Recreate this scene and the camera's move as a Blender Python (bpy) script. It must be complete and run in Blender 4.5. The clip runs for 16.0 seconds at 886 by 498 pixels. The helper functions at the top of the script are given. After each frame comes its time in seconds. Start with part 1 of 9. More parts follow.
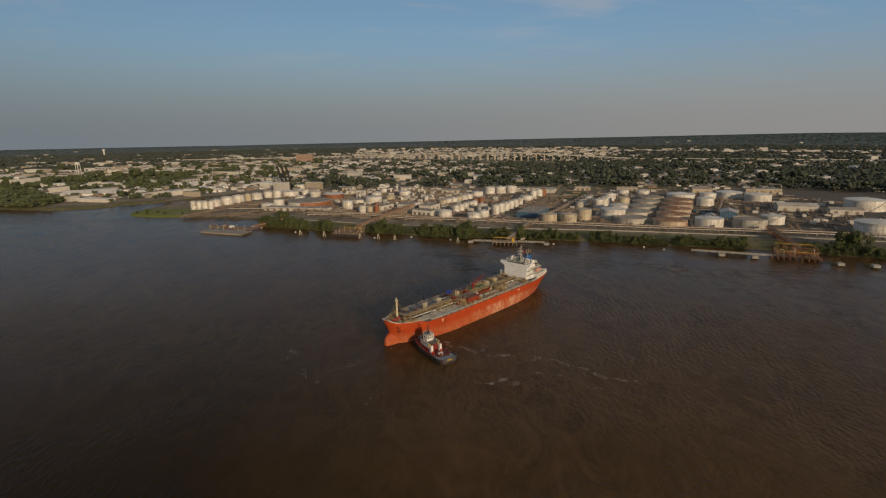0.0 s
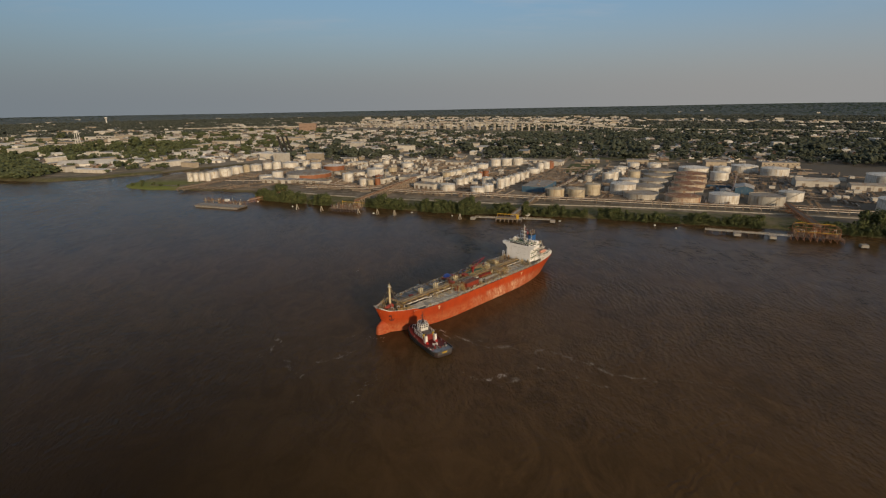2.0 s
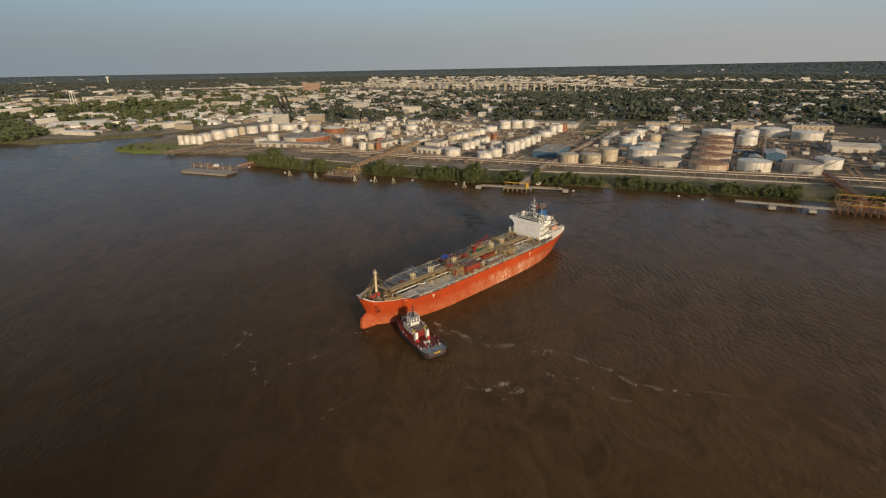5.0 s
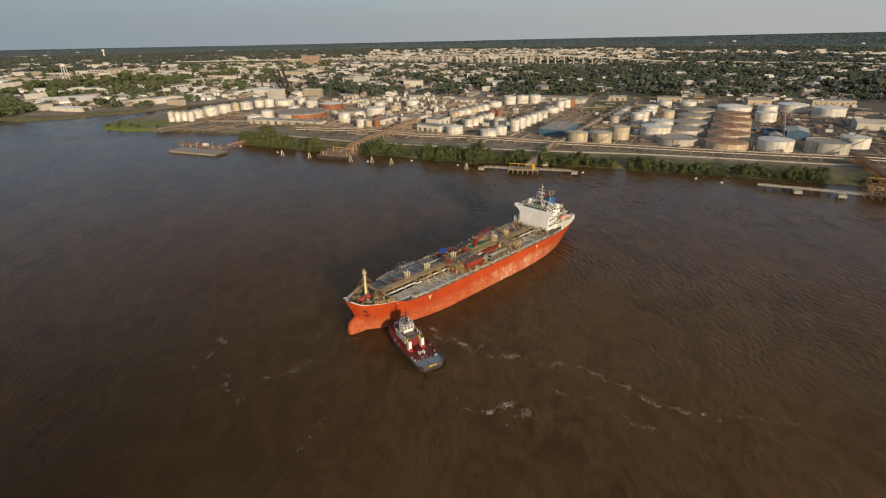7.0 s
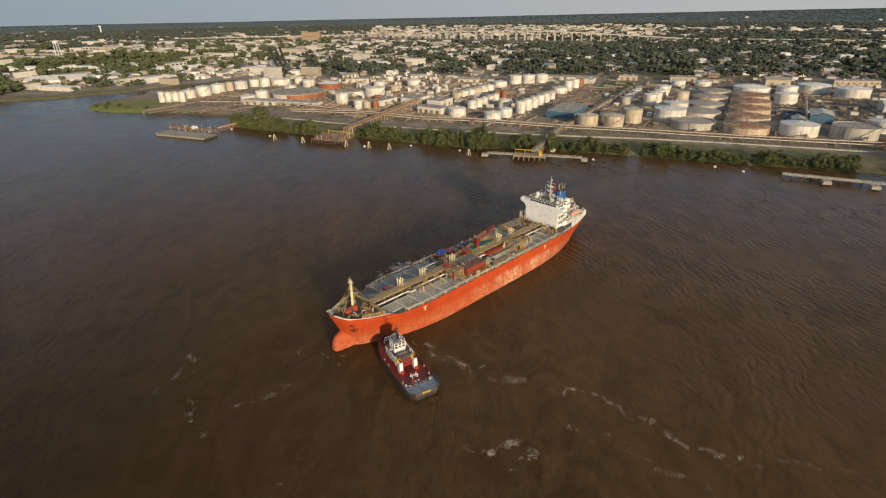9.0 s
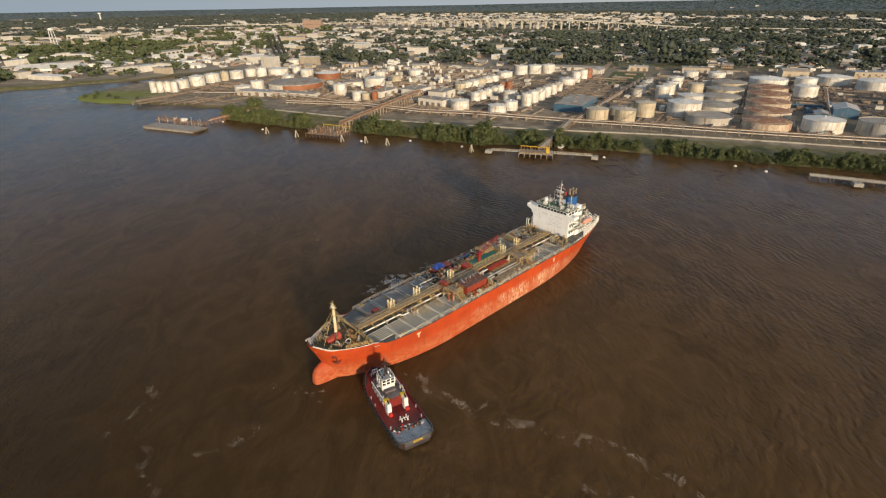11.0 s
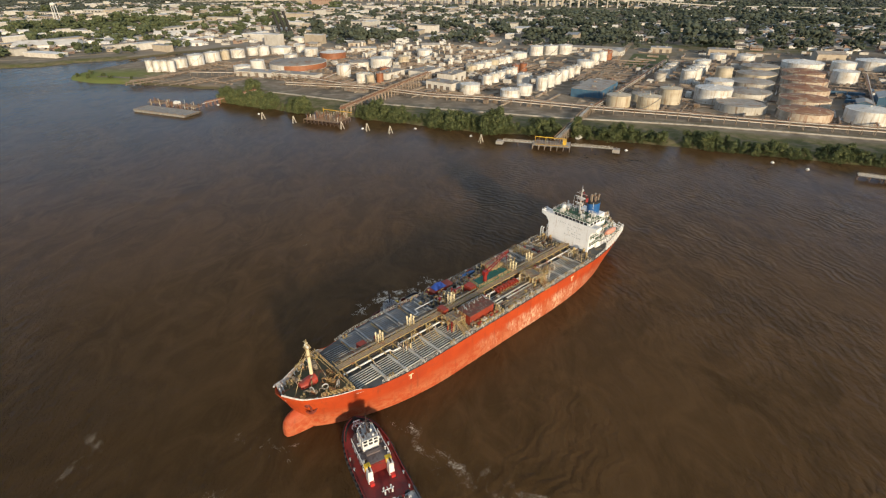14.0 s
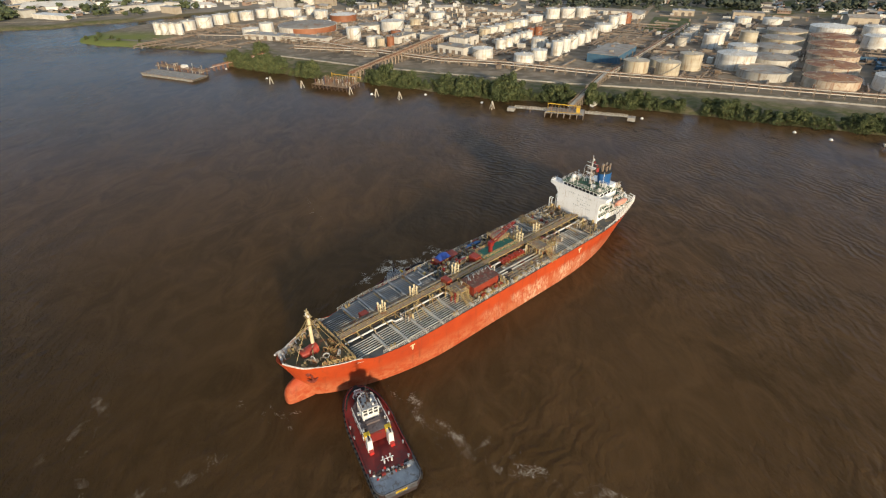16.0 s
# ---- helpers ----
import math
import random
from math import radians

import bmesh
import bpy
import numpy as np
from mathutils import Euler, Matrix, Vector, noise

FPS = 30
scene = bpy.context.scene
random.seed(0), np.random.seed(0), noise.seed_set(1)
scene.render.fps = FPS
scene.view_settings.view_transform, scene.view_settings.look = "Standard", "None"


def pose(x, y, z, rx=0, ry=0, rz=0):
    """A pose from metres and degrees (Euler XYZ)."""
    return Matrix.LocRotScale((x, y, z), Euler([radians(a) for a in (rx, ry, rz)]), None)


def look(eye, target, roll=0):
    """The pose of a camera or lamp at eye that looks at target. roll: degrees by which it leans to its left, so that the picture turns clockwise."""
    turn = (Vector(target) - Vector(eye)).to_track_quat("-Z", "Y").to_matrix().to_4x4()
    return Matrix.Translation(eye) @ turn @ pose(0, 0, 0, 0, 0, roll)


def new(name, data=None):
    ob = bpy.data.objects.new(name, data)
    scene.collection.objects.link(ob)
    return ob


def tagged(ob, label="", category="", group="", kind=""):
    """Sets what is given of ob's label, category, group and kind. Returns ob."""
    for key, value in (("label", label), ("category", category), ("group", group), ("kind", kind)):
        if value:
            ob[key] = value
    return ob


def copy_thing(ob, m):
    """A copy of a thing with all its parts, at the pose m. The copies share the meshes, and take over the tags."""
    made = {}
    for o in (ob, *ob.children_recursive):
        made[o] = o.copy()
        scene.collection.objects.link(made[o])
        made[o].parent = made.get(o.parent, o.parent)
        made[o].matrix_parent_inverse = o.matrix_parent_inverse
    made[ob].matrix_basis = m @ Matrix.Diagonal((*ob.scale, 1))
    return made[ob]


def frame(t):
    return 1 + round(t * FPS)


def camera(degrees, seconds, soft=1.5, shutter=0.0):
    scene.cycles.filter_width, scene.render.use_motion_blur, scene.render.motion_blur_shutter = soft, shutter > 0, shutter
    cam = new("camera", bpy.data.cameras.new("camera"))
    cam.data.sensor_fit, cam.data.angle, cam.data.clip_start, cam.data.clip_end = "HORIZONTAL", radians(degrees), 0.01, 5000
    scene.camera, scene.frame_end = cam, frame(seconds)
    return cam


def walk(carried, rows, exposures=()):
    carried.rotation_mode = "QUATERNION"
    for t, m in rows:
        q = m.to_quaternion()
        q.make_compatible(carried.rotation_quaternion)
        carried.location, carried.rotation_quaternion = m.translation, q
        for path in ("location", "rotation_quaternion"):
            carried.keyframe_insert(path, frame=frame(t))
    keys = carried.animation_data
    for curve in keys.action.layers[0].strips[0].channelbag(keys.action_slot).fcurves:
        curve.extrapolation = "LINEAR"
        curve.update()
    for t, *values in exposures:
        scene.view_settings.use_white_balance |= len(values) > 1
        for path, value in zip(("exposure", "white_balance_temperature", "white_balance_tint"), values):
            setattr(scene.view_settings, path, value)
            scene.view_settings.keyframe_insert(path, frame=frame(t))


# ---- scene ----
cam = camera(81.84, 16.0, soft=1.2)
PATH = [
    (0, (13.933, -245.481, 106.250), (14.659, -235.761, 104.015), -0.74),
    (0.5, (15.717, -239.896, 106.195), (16.406, -230.205, 103.825), -0.70),
    (1, (17.338, -234.738, 106.255), (17.989, -225.079, 103.750), -0.77),
    (1.5, (18.798, -230.113, 106.816), (19.418, -220.488, 104.173), -0.77),
    (2, (20.350, -225.815, 107.795), (20.933, -216.232, 104.997), -0.57),
    (2.5, (21.894, -221.038, 108.197), (22.448, -211.491, 105.271), -0.65),
    (3, (23.402, -215.390, 107.944), (23.925, -205.879, 104.901), -0.69),
    (3.5, (24.868, -208.949, 107.050), (25.360, -199.474, 103.888), -0.77),
    (4, (26.367, -202.215, 105.825), (26.813, -192.773, 102.562), -0.69),
    (6.5, (31.381, -170.983, 103.927), (31.698, -161.747, 100.108), -0.72),
    (7, (32.245, -164.694, 103.665), (32.539, -155.500, 99.742), -0.74),
    (7.5, (33.084, -158.403, 103.222), (33.359, -149.250, 99.203), -0.74),
    (8, (33.898, -152.391, 103.208), (34.150, -143.280, 99.094), -0.78),
    (8.5, (34.777, -146.440, 103.052), (35.004, -137.368, 98.851), -0.76),
    (9, (35.451, -140.457, 102.814), (35.664, -131.423, 98.532), -0.74),
    (11.5, (38.829, -111.355, 101.044), (38.956, -102.425, 96.546), -0.60),
    (12, (39.515, -105.593, 100.737), (39.625, -96.687, 96.190), -0.62),
    (12.5, (40.250, -100.281, 100.492), (40.339, -91.391, 95.915), -0.57),
    (13, (40.649, -95.284, 100.410), (40.708, -86.409, 95.802), -0.43),
    (13.5, (41.053, -91.369, 100.498), (41.054, -82.520, 95.841), -0.32),
    (14, (41.644, -88.499, 100.001), (41.589, -79.719, 95.214), -0.34),
    (14.5, (42.067, -86.642, 99.998), (41.994, -77.938, 95.074), -0.30),
    (15, (42.503, -85.708, 99.678), (42.429, -77.080, 94.623), -0.35),
    (15.5, (43.015, -85.607, 99.055), (42.861, -77.053, 93.877), -0.41),
    (16, (43.865, -85.973, 99.003), (43.576, -77.507, 93.690), -0.46),
]
walk(cam, [(t, look(eye, target, roll)) for t, eye, target, roll in PATH],
     exposures=[(0, -0.50, 7400, 10), (2, -0.36, 7350, 10), (4, -0.11, 7300, 9), (6.5, 0.16, 7200, 8), (9, 0.34, 7050, 8), (12, 0.46, 6800, 7), (16, 0.55, 6520, 5)])

# ---- world, sun, exposure ----
SUN_ELEVATION = radians(11.5)
SUN_WAY = Vector((0.36, -0.93, 0.0)).normalized()      # level direction towards the sun

world = bpy.data.worlds.new("sky")
scene.world = world
world.use_nodes = True
wn, wl = world.node_tree.nodes, world.node_tree.links
sky = wn.new("ShaderNodeTexSky")
sky.sky_type = "NISHITA"
sky.sun_disc = False
sky.sun_elevation = SUN_ELEVATION
sky.sun_rotation = math.atan2(SUN_WAY.x, SUN_WAY.y)
sky.air_density, sky.dust_density, sky.ozone_density = 1.0, 0.8, 3.0


def sky_node(kind, **inputs):
    n = wn.new(kind)
    for k, v in inputs.items():
        n.inputs[int(k[1:])].default_value = v
    return n


coord = wn.new("ShaderNodeTexCoord")
parts_xyz = wn.new("ShaderNodeSeparateXYZ")
wl.new(coord.outputs["Generated"], parts_xyz.inputs[0])
# thick haze low over the land, thinning upwards
haze = sky_node("ShaderNodeMapRange", i1=0.0, i2=0.19, i3=0.93, i4=0.0)
haze.interpolation_type = "SMOOTHSTEP"
wl.new(parts_xyz.outputs[2], haze.inputs[0])
hazed = wn.new("ShaderNodeMix")
hazed.data_type = "RGBA"
wl.new(haze.outputs[0], hazed.inputs[0])
# blue-grey away from the sun, paler and neutral on its side
across = sky_node("ShaderNodeMapRange", i1=-0.6, i2=0.5)
wl.new(parts_xyz.outputs[0], across.inputs[0])
low_air = wn.new("ShaderNodeMix")
low_air.data_type = "RGBA"
wl.new(across.outputs[0], low_air.inputs[0])
low_air.inputs[6].default_value = (1.80, 2.22, 2.74, 1)
low_air.inputs[7].default_value = (2.24, 2.33, 2.52, 1)
wl.new(low_air.outputs[2], hazed.inputs[7])
# an even milky veil over the upper sky
veiled = wn.new("ShaderNodeMix")
veiled.data_type = "RGBA"
veiled.inputs[0].default_value = 0.5
wl.new(sky.outputs[0], veiled.inputs[6])
veiled.inputs[7].default_value = (1.3, 2.6, 4.7, 1)
# thin white overcast towards the zenith
zenith = sky_node("ShaderNodeMapRange", i1=0.26, i2=0.5, i3=0.0, i4=0.7)
wl.new(parts_xyz.outputs[2], zenith.inputs[0])
topped = wn.new("ShaderNodeMix")
topped.data_type = "RGBA"
wl.new(zenith.outputs[0], topped.inputs[0])
wl.new(veiled.outputs[2], topped.inputs[6])
topped.inputs[7].default_value = (2.7, 2.65, 2.6, 1)
wl.new(topped.outputs[2], hazed.inputs[6])
# thin streaks of cloud on a high sheet
lift = sky_node("ShaderNodeMath", i1=0.12)
wl.new(parts_xyz.outputs[2], lift.inputs[0])
sheet = wn.new("ShaderNodeVectorMath")
sheet.operation = "DIVIDE"
wl.new(coord.outputs["Generated"], sheet.inputs[0])
flat = wn.new("ShaderNodeCombineXYZ")
for k in range(3):
    wl.new(lift.outputs[0], flat.inputs[k])
wl.new(flat.outputs[0], sheet.inputs[1])
stretch = wn.new("ShaderNodeMapping")
stretch.inputs["Scale"].default_value = (0.8, 1.9, 1.0)
stretch.inputs["Location"].default_value = (0.45, 0.2, 0)
wl.new(sheet.outputs[0], stretch.inputs[0])
wisp = wn.new("ShaderNodeTexNoise")
wisp.inputs["Scale"].default_value, wisp.inputs["Detail"].default_value, wisp.inputs["Roughness"].default_value = 1.3, 7.0, 0.6
wl.new(stretch.outputs[0], wisp.inputs["Vector"])
cover = sky_node("ShaderNodeMapRange", i1=0.53, i2=0.82, i3=0.0, i4=0.55)
wl.new(wisp.outputs["Fac"], cover.inputs[0])
clouded = wn.new("ShaderNodeMix")
clouded.data_type = "RGBA"
low = sky_node("ShaderNodeMapRange", i1=0.09, i2=0.22)
wl.new(parts_xyz.outputs[2], low.inputs[0])
thin = wn.new("ShaderNodeMath")
thin.operation = "MULTIPLY"
wl.new(cover.outputs[0], thin.inputs[0])
wl.new(low.outputs[0], thin.inputs[1])
wl.new(thin.outputs[0], clouded.inputs[0])
wl.new(hazed.outputs[2], clouded.inputs[6])
clouded.inputs[7].default_value = (4.3, 4.0, 4.1, 1)
wn["Background"].inputs["Strength"].default_value = 0.138
# the haze thickens and brightens towards the sunny side
side = sky_node("ShaderNodeMapRange", i1=-0.75, i2=0.75, i3=0.86, i4=1.2)
wl.new(parts_xyz.outputs[0], side.inputs[0])
scaled = wn.new("ShaderNodeVectorMath")
scaled.operation = "SCALE"
wl.new(clouded.outputs[2], scaled.inputs[0])
wl.new(side.outputs[0], scaled.inputs["Scale"])
wl.new(scaled.outputs[0], wn["Background"].inputs["Color"])

sun = new("sun", bpy.data.lights.new("sun", "SUN"))
sun.data.energy, sun.data.angle, sun.data.color = 4.1, radians(3.5), (1.0, 0.79, 0.55)
sun.matrix_world = look((0, 0, 300), Vector((0, 0, 300)) - Vector((SUN_WAY.x * math.cos(SUN_ELEVATION), SUN_WAY.y * math.cos(SUN_ELEVATION), math.sin(SUN_ELEVATION))))

# ---- materials ----
def mix_rgb(nodes, links, fac, a, b, blend="MIX"):
    n = nodes.new("ShaderNodeMix")
    n.data_type, n.blend_type = "RGBA", blend
    for slot, v in ((0, fac), (6, a), (7, b)):
        if isinstance(v, bpy.types.NodeSocket):
            links.new(v, n.inputs[slot])
        elif slot == 0:
            n.inputs[0].default_value = v
        else:
            n.inputs[slot].default_value = (*v, 1.0)
    return n.outputs[2]


def noise_at(nodes, links, where, size, detail=4.0, rough=0.55, warp=0.0):
    n = nodes.new("ShaderNodeTexNoise")
    n.inputs["Scale"].default_value = 1.0 / size
    n.inputs["Detail"].default_value = detail
    n.inputs["Roughness"].default_value = rough
    n.inputs["Distortion"].default_value = warp
    links.new(where, n.inputs["Vector"])
    return n.outputs["Fac"]


def ramp(nodes, links, value, lo, hi):
    n = nodes.new("ShaderNodeMapRange")
    n.inputs[1].default_value, n.inputs[2].default_value = lo, hi
    links.new(value, n.inputs[0])
    return n.outputs[0]


def place(nodes, links, local=False, stretch=(1, 1, 1)):
    if local:
        v = nodes.new("ShaderNodeTexCoord").outputs["Object"]
    else:
        v = nodes.new("ShaderNodeNewGeometry").outputs["Position"]
    if stretch != (1, 1, 1):
        m = nodes.new("ShaderNodeMapping")
        m.inputs["Scale"].default_value = stretch
        links.new(v, m.inputs["Vector"])
        v = m.outputs[0]
    return v


def surface(name, colour, other=None, size=3.0, grain=0.4, rough=0.7, metal=0.0, bump=0.15, stain=None, streaks=None, vary=0.0, local=False, spec=0.5):
    """A worn surface: two colours mixed by coarse and fine noise; stain = (colour, size, amount); streaks = (colour, width, amount) run down;
    vary: how much the brightness changes from object to object or from island to island."""
    m = bpy.data.materials.new(name)
    m.use_nodes = True
    nodes, links = m.node_tree.nodes, m.node_tree.links
    b = nodes["Principled BSDF"]
    where = place(nodes, links, local)
    other = other or tuple(c * 0.72 for c in colour)
    coarse = ramp(nodes, links, noise_at(nodes, links, where, size), 0.35, 0.65)
    col = mix_rgb(nodes, links, coarse, colour, other)
    fine = noise_at(nodes, links, where, grain, 3.0)
    col = mix_rgb(nodes, links, 0.35, col, mix_rgb(nodes, links, fine, (0.25, 0.25, 0.25), (1, 1, 1)), "MULTIPLY")
    if stain:
        col = mix_rgb(nodes, links, ramp(nodes, links, noise_at(nodes, links, where, stain[1], 6.0, 0.65, 0.6), 0.62 - stain[2] * 0.3, 0.72 - stain[2] * 0.25), col, stain[0])
    if streaks:
        tall = place(nodes, links, local, (1, 1, 0.08))
        col = mix_rgb(nodes, links, ramp(nodes, links, noise_at(nodes, links, tall, streaks[1], 5.0, 0.6), 0.62 - streaks[2] * 0.25, 0.78 - streaks[2] * 0.2), col, streaks[0])
    if vary:
        geo = nodes.new("ShaderNodeNewGeometry").outputs["Random Per Island"]
        info = nodes.new("ShaderNodeObjectInfo").outputs["Random"]
        add = nodes.new("ShaderNodeMath")
        add.operation = "ADD"
        links.new(geo, add.inputs[0]), links.new(info, add.inputs[1])
        fr = nodes.new("ShaderNodeMath")
        fr.operation = "FRACT"
        links.new(add.outputs[0], fr.inputs[0])
        low = 1.0 - vary
        col = mix_rgb(nodes, links, 1.0, col, mix_rgb(nodes, links, fr.outputs[0], (low, low, low), (1, 1, 1)), "MULTIPLY")
    links.new(col, b.inputs["Base Color"])
    b.inputs["Roughness"].default_value, b.inputs["Metallic"].default_value = rough, metal
    b.inputs["Specular IOR Level"].default_value = spec
    if bump:
        n = nodes.new("ShaderNodeBump")
        n.inputs["Strength"].default_value, n.inputs["Distance"].default_value = bump, grain * 0.3
        links.new(fine, n.inputs["Height"])
        links.new(n.outputs[0], b.inputs["Normal"])
    return m


RUST = (0.22, 0.075, 0.03)
M = {}
M["tank_white"] = surface("tank_white", (0.82, 0.81, 0.77), (0.66, 0.63, 0.57), 5, 0.8, 0.5, stain=((0.52, 0.44, 0.34), 5, 0.12), streaks=((0.40, 0.30, 0.20), 1.3, 0.42), vary=0.22)
M["tank_cream"] = surface("tank_cream", (0.62, 0.55, 0.42), (0.5, 0.43, 0.31), 6, 0.8, 0.55, streaks=((0.3, 0.2, 0.12), 1.4, 0.4), vary=0.2)
M["tank_grey"] = surface("tank_grey", (0.54, 0.52, 0.47), (0.44, 0.41, 0.36), 6, 0.8, 0.5, streaks=((0.2, 0.14, 0.09), 1.6, 0.4), vary=0.2)
M["tank_rust"] = surface("tank_rust", (0.60, 0.52, 0.41), (0.46, 0.36, 0.26), 7, 0.8, 0.7, stain=((0.32, 0.16, 0.09), 9, 0.2), streaks=((0.26, 0.11, 0.06), 1.8, 0.4), vary=0.15)
M["roof_rust"] = surface("roof_rust", (0.25, 0.10, 0.055), (0.36, 0.19, 0.10), 6, 0.9, 0.85, stain=((0.44, 0.33, 0.21), 9, 0.36), vary=0.25)
M["tank_orange"] = surface("tank_orange", (0.34, 0.13, 0.058), (0.27, 0.10, 0.046), 4, 0.7, 0.6, streaks=(RUST, 1.2, 0.4), vary=0.2)
M["roof_grey"] = surface("roof_grey", (0.38, 0.355, 0.315), (0.27, 0.245, 0.21), 7, 0.9, 0.7, stain=((0.24, 0.14, 0.08), 6, 0.3), vary=0.2)
M["rail_steel"] = surface("rail_steel", (0.40, 0.38, 0.34), None, 2, 0.3, 0.5, bump=0)
M["pipe"] = surface("pipe", (0.74, 0.69, 0.60), (0.58, 0.52, 0.43), 6, 0.5, 0.5, vary=0.3)
M["rack_steel"] = surface("rack_steel", (0.30, 0.25, 0.20), (0.22, 0.15, 0.10), 4, 0.5, 0.7, vary=0.2)
M["rack_rust"] = surface("rack_rust", (0.34, 0.16, 0.08), (0.25, 0.12, 0.07), 4, 0.5, 0.8, vary=0.2)
M["timber"] = surface("timber", (0.21, 0.125, 0.078), (0.13, 0.08, 0.052), 2, 0.4, 0.9, vary=0.3)
M["timber_pale"] = surface("timber_pale", (0.40, 0.28, 0.17), (0.28, 0.19, 0.115), 2, 0.4, 0.9, vary=0.35)
M["concrete"] = surface("concrete", (0.42, 0.40, 0.36), (0.33, 0.31, 0.28), 4, 0.5, 0.9, stain=((0.22, 0.19, 0.15), 5, 0.3), vary=0.15)
M["concrete_pale"] = surface("concrete_pale", (0.60, 0.56, 0.48), (0.50, 0.46, 0.39), 8, 0.6, 0.9, stain=((0.36, 0.31, 0.25), 7, 0.2), vary=0.15)
M["yellow_steel"] = surface("yellow_steel", (0.62, 0.40, 0.04), (0.5, 0.3, 0.03), 3, 0.4, 0.5, streaks=(RUST, 0.8, 0.2))
M["white_paint"] = surface("white_paint", (0.80, 0.79, 0.76), (0.70, 0.68, 0.64), 3, 0.4, 0.45, streaks=((0.45, 0.30, 0.18), 0.7, 0.12))
M["glass_dark"] = surface("glass_dark", (0.02, 0.025, 0.03), None, 2, 0.4, 0.08, bump=0)
M["black"] = surface("black", (0.018, 0.017, 0.016), (0.03, 0.028, 0.025), 1, 0.2, 0.8)
M["blue_tarp"] = surface("blue_tarp", (0.03, 0.09, 0.42), (0.02, 0.06, 0.3), 1.5, 0.3, 0.45)
M["wall_pale"] = surface("wall_pale", (0.72, 0.69, 0.63), (0.60, 0.56, 0.49), 5, 0.8, 0.8, streaks=((0.35, 0.27, 0.2), 1.5, 0.2), vary=0.25)
M["wall_tan"] = surface("wall_tan", (0.54, 0.46, 0.36), (0.44, 0.37, 0.28), 5, 0.8, 0.8, vary=0.25)
M["wall_brick"] = surface("wall_brick", (0.38, 0.27, 0.205), (0.31, 0.21, 0.16), 5, 0.6, 0.85, vary=0.2)
M["wall_blue"] = surface("wall_blue", (0.06, 0.15, 0.24), (0.05, 0.115, 0.19), 5, 0.6, 0.6, streaks=((0.2, 0.2, 0.2), 1.4, 0.2), vary=0.2)
M["roof_metal"] = surface("roof_metal", (0.58, 0.55, 0.50), (0.46, 0.42, 0.37), 9, 0.8, 0.5, stain=((0.34, 0.25, 0.17), 8, 0.3), vary=0.6)
M["roof_dark"] = surface("roof_dark", (0.16, 0.14, 0.13), (0.22, 0.19, 0.17), 4, 0.6, 0.9, vary=0.4)
M["roof_white"] = surface("roof_white", (0.88, 0.85, 0.79), (0.76, 0.72, 0.66), 9, 0.8, 0.5, stain=((0.42, 0.34, 0.26), 8, 0.2), vary=0.3)
M["pile_pale"] = surface("pile_pale", (0.62, 0.56, 0.46), (0.48, 0.41, 0.32), 2, 0.4, 0.85)
M["trunk"] = surface("trunk", (0.10, 0.07, 0.05), None, 1, 0.3, 0.9)


def foliage(name, a, b, c):
    m = surface(name, a, b, 5, 0.9, 0.75, bump=0.3, stain=(c, 2.5, 0.4), vary=0.5, spec=0.25)
    # leaves let some light through
    nodes, links = m.node_tree.nodes, m.node_tree.links
    b = nodes["Principled BSDF"]
    through_leaf = nodes.new("ShaderNodeBsdfTranslucent")
    links.new(b.inputs["Base Color"].links[0].from_socket, through_leaf.inputs["Color"])
    both = nodes.new("ShaderNodeMixShader")
    both.inputs[0].default_value = 0.18
    links.new(b.outputs[0], both.inputs[1])
    links.new(through_leaf.outputs[0], both.inputs[2])
    links.new(both.outputs[0], nodes["Material Output"].inputs["Surface"])
    return m


M["leaf_bank"] = foliage("leaf_bank", (0.145, 0.175, 0.072), (0.095, 0.125, 0.052), (0.20, 0.21, 0.085))
M["leaf_tree"] = foliage("leaf_tree", (0.098, 0.120, 0.086), (0.078, 0.100, 0.074), (0.125, 0.135, 0.092))
# paler, bluer copy of leaf_tree, with distance haze in its colour
M["leaf_far_haze"] = foliage("leaf_far_haze", (0.110, 0.128, 0.105), (0.092, 0.112, 0.094), (0.125, 0.135, 0.108))
# brighter leaf copy; the sun on the creek side is put into its colour
M["leaf_creek_sunlit"] = foliage("leaf_creek_sunlit", (0.125, 0.152, 0.072), (0.095, 0.122, 0.060), (0.16, 0.175, 0.082))
# skyline woods: distance haze as a greyed leaf colour and faint blue emission
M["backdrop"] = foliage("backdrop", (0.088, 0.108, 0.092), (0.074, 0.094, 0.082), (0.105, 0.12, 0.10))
haze_glow = M["backdrop"].node_tree.nodes["Principled BSDF"]
haze_glow.inputs["Emission Color"].default_value, haze_glow.inputs["Emission Strength"].default_value = (0.60, 0.78, 1.0, 1), 0.055
M["grass"] = foliage("grass", (0.11, 0.13, 0.035), (0.08, 0.10, 0.03), (0.15, 0.14, 0.05))

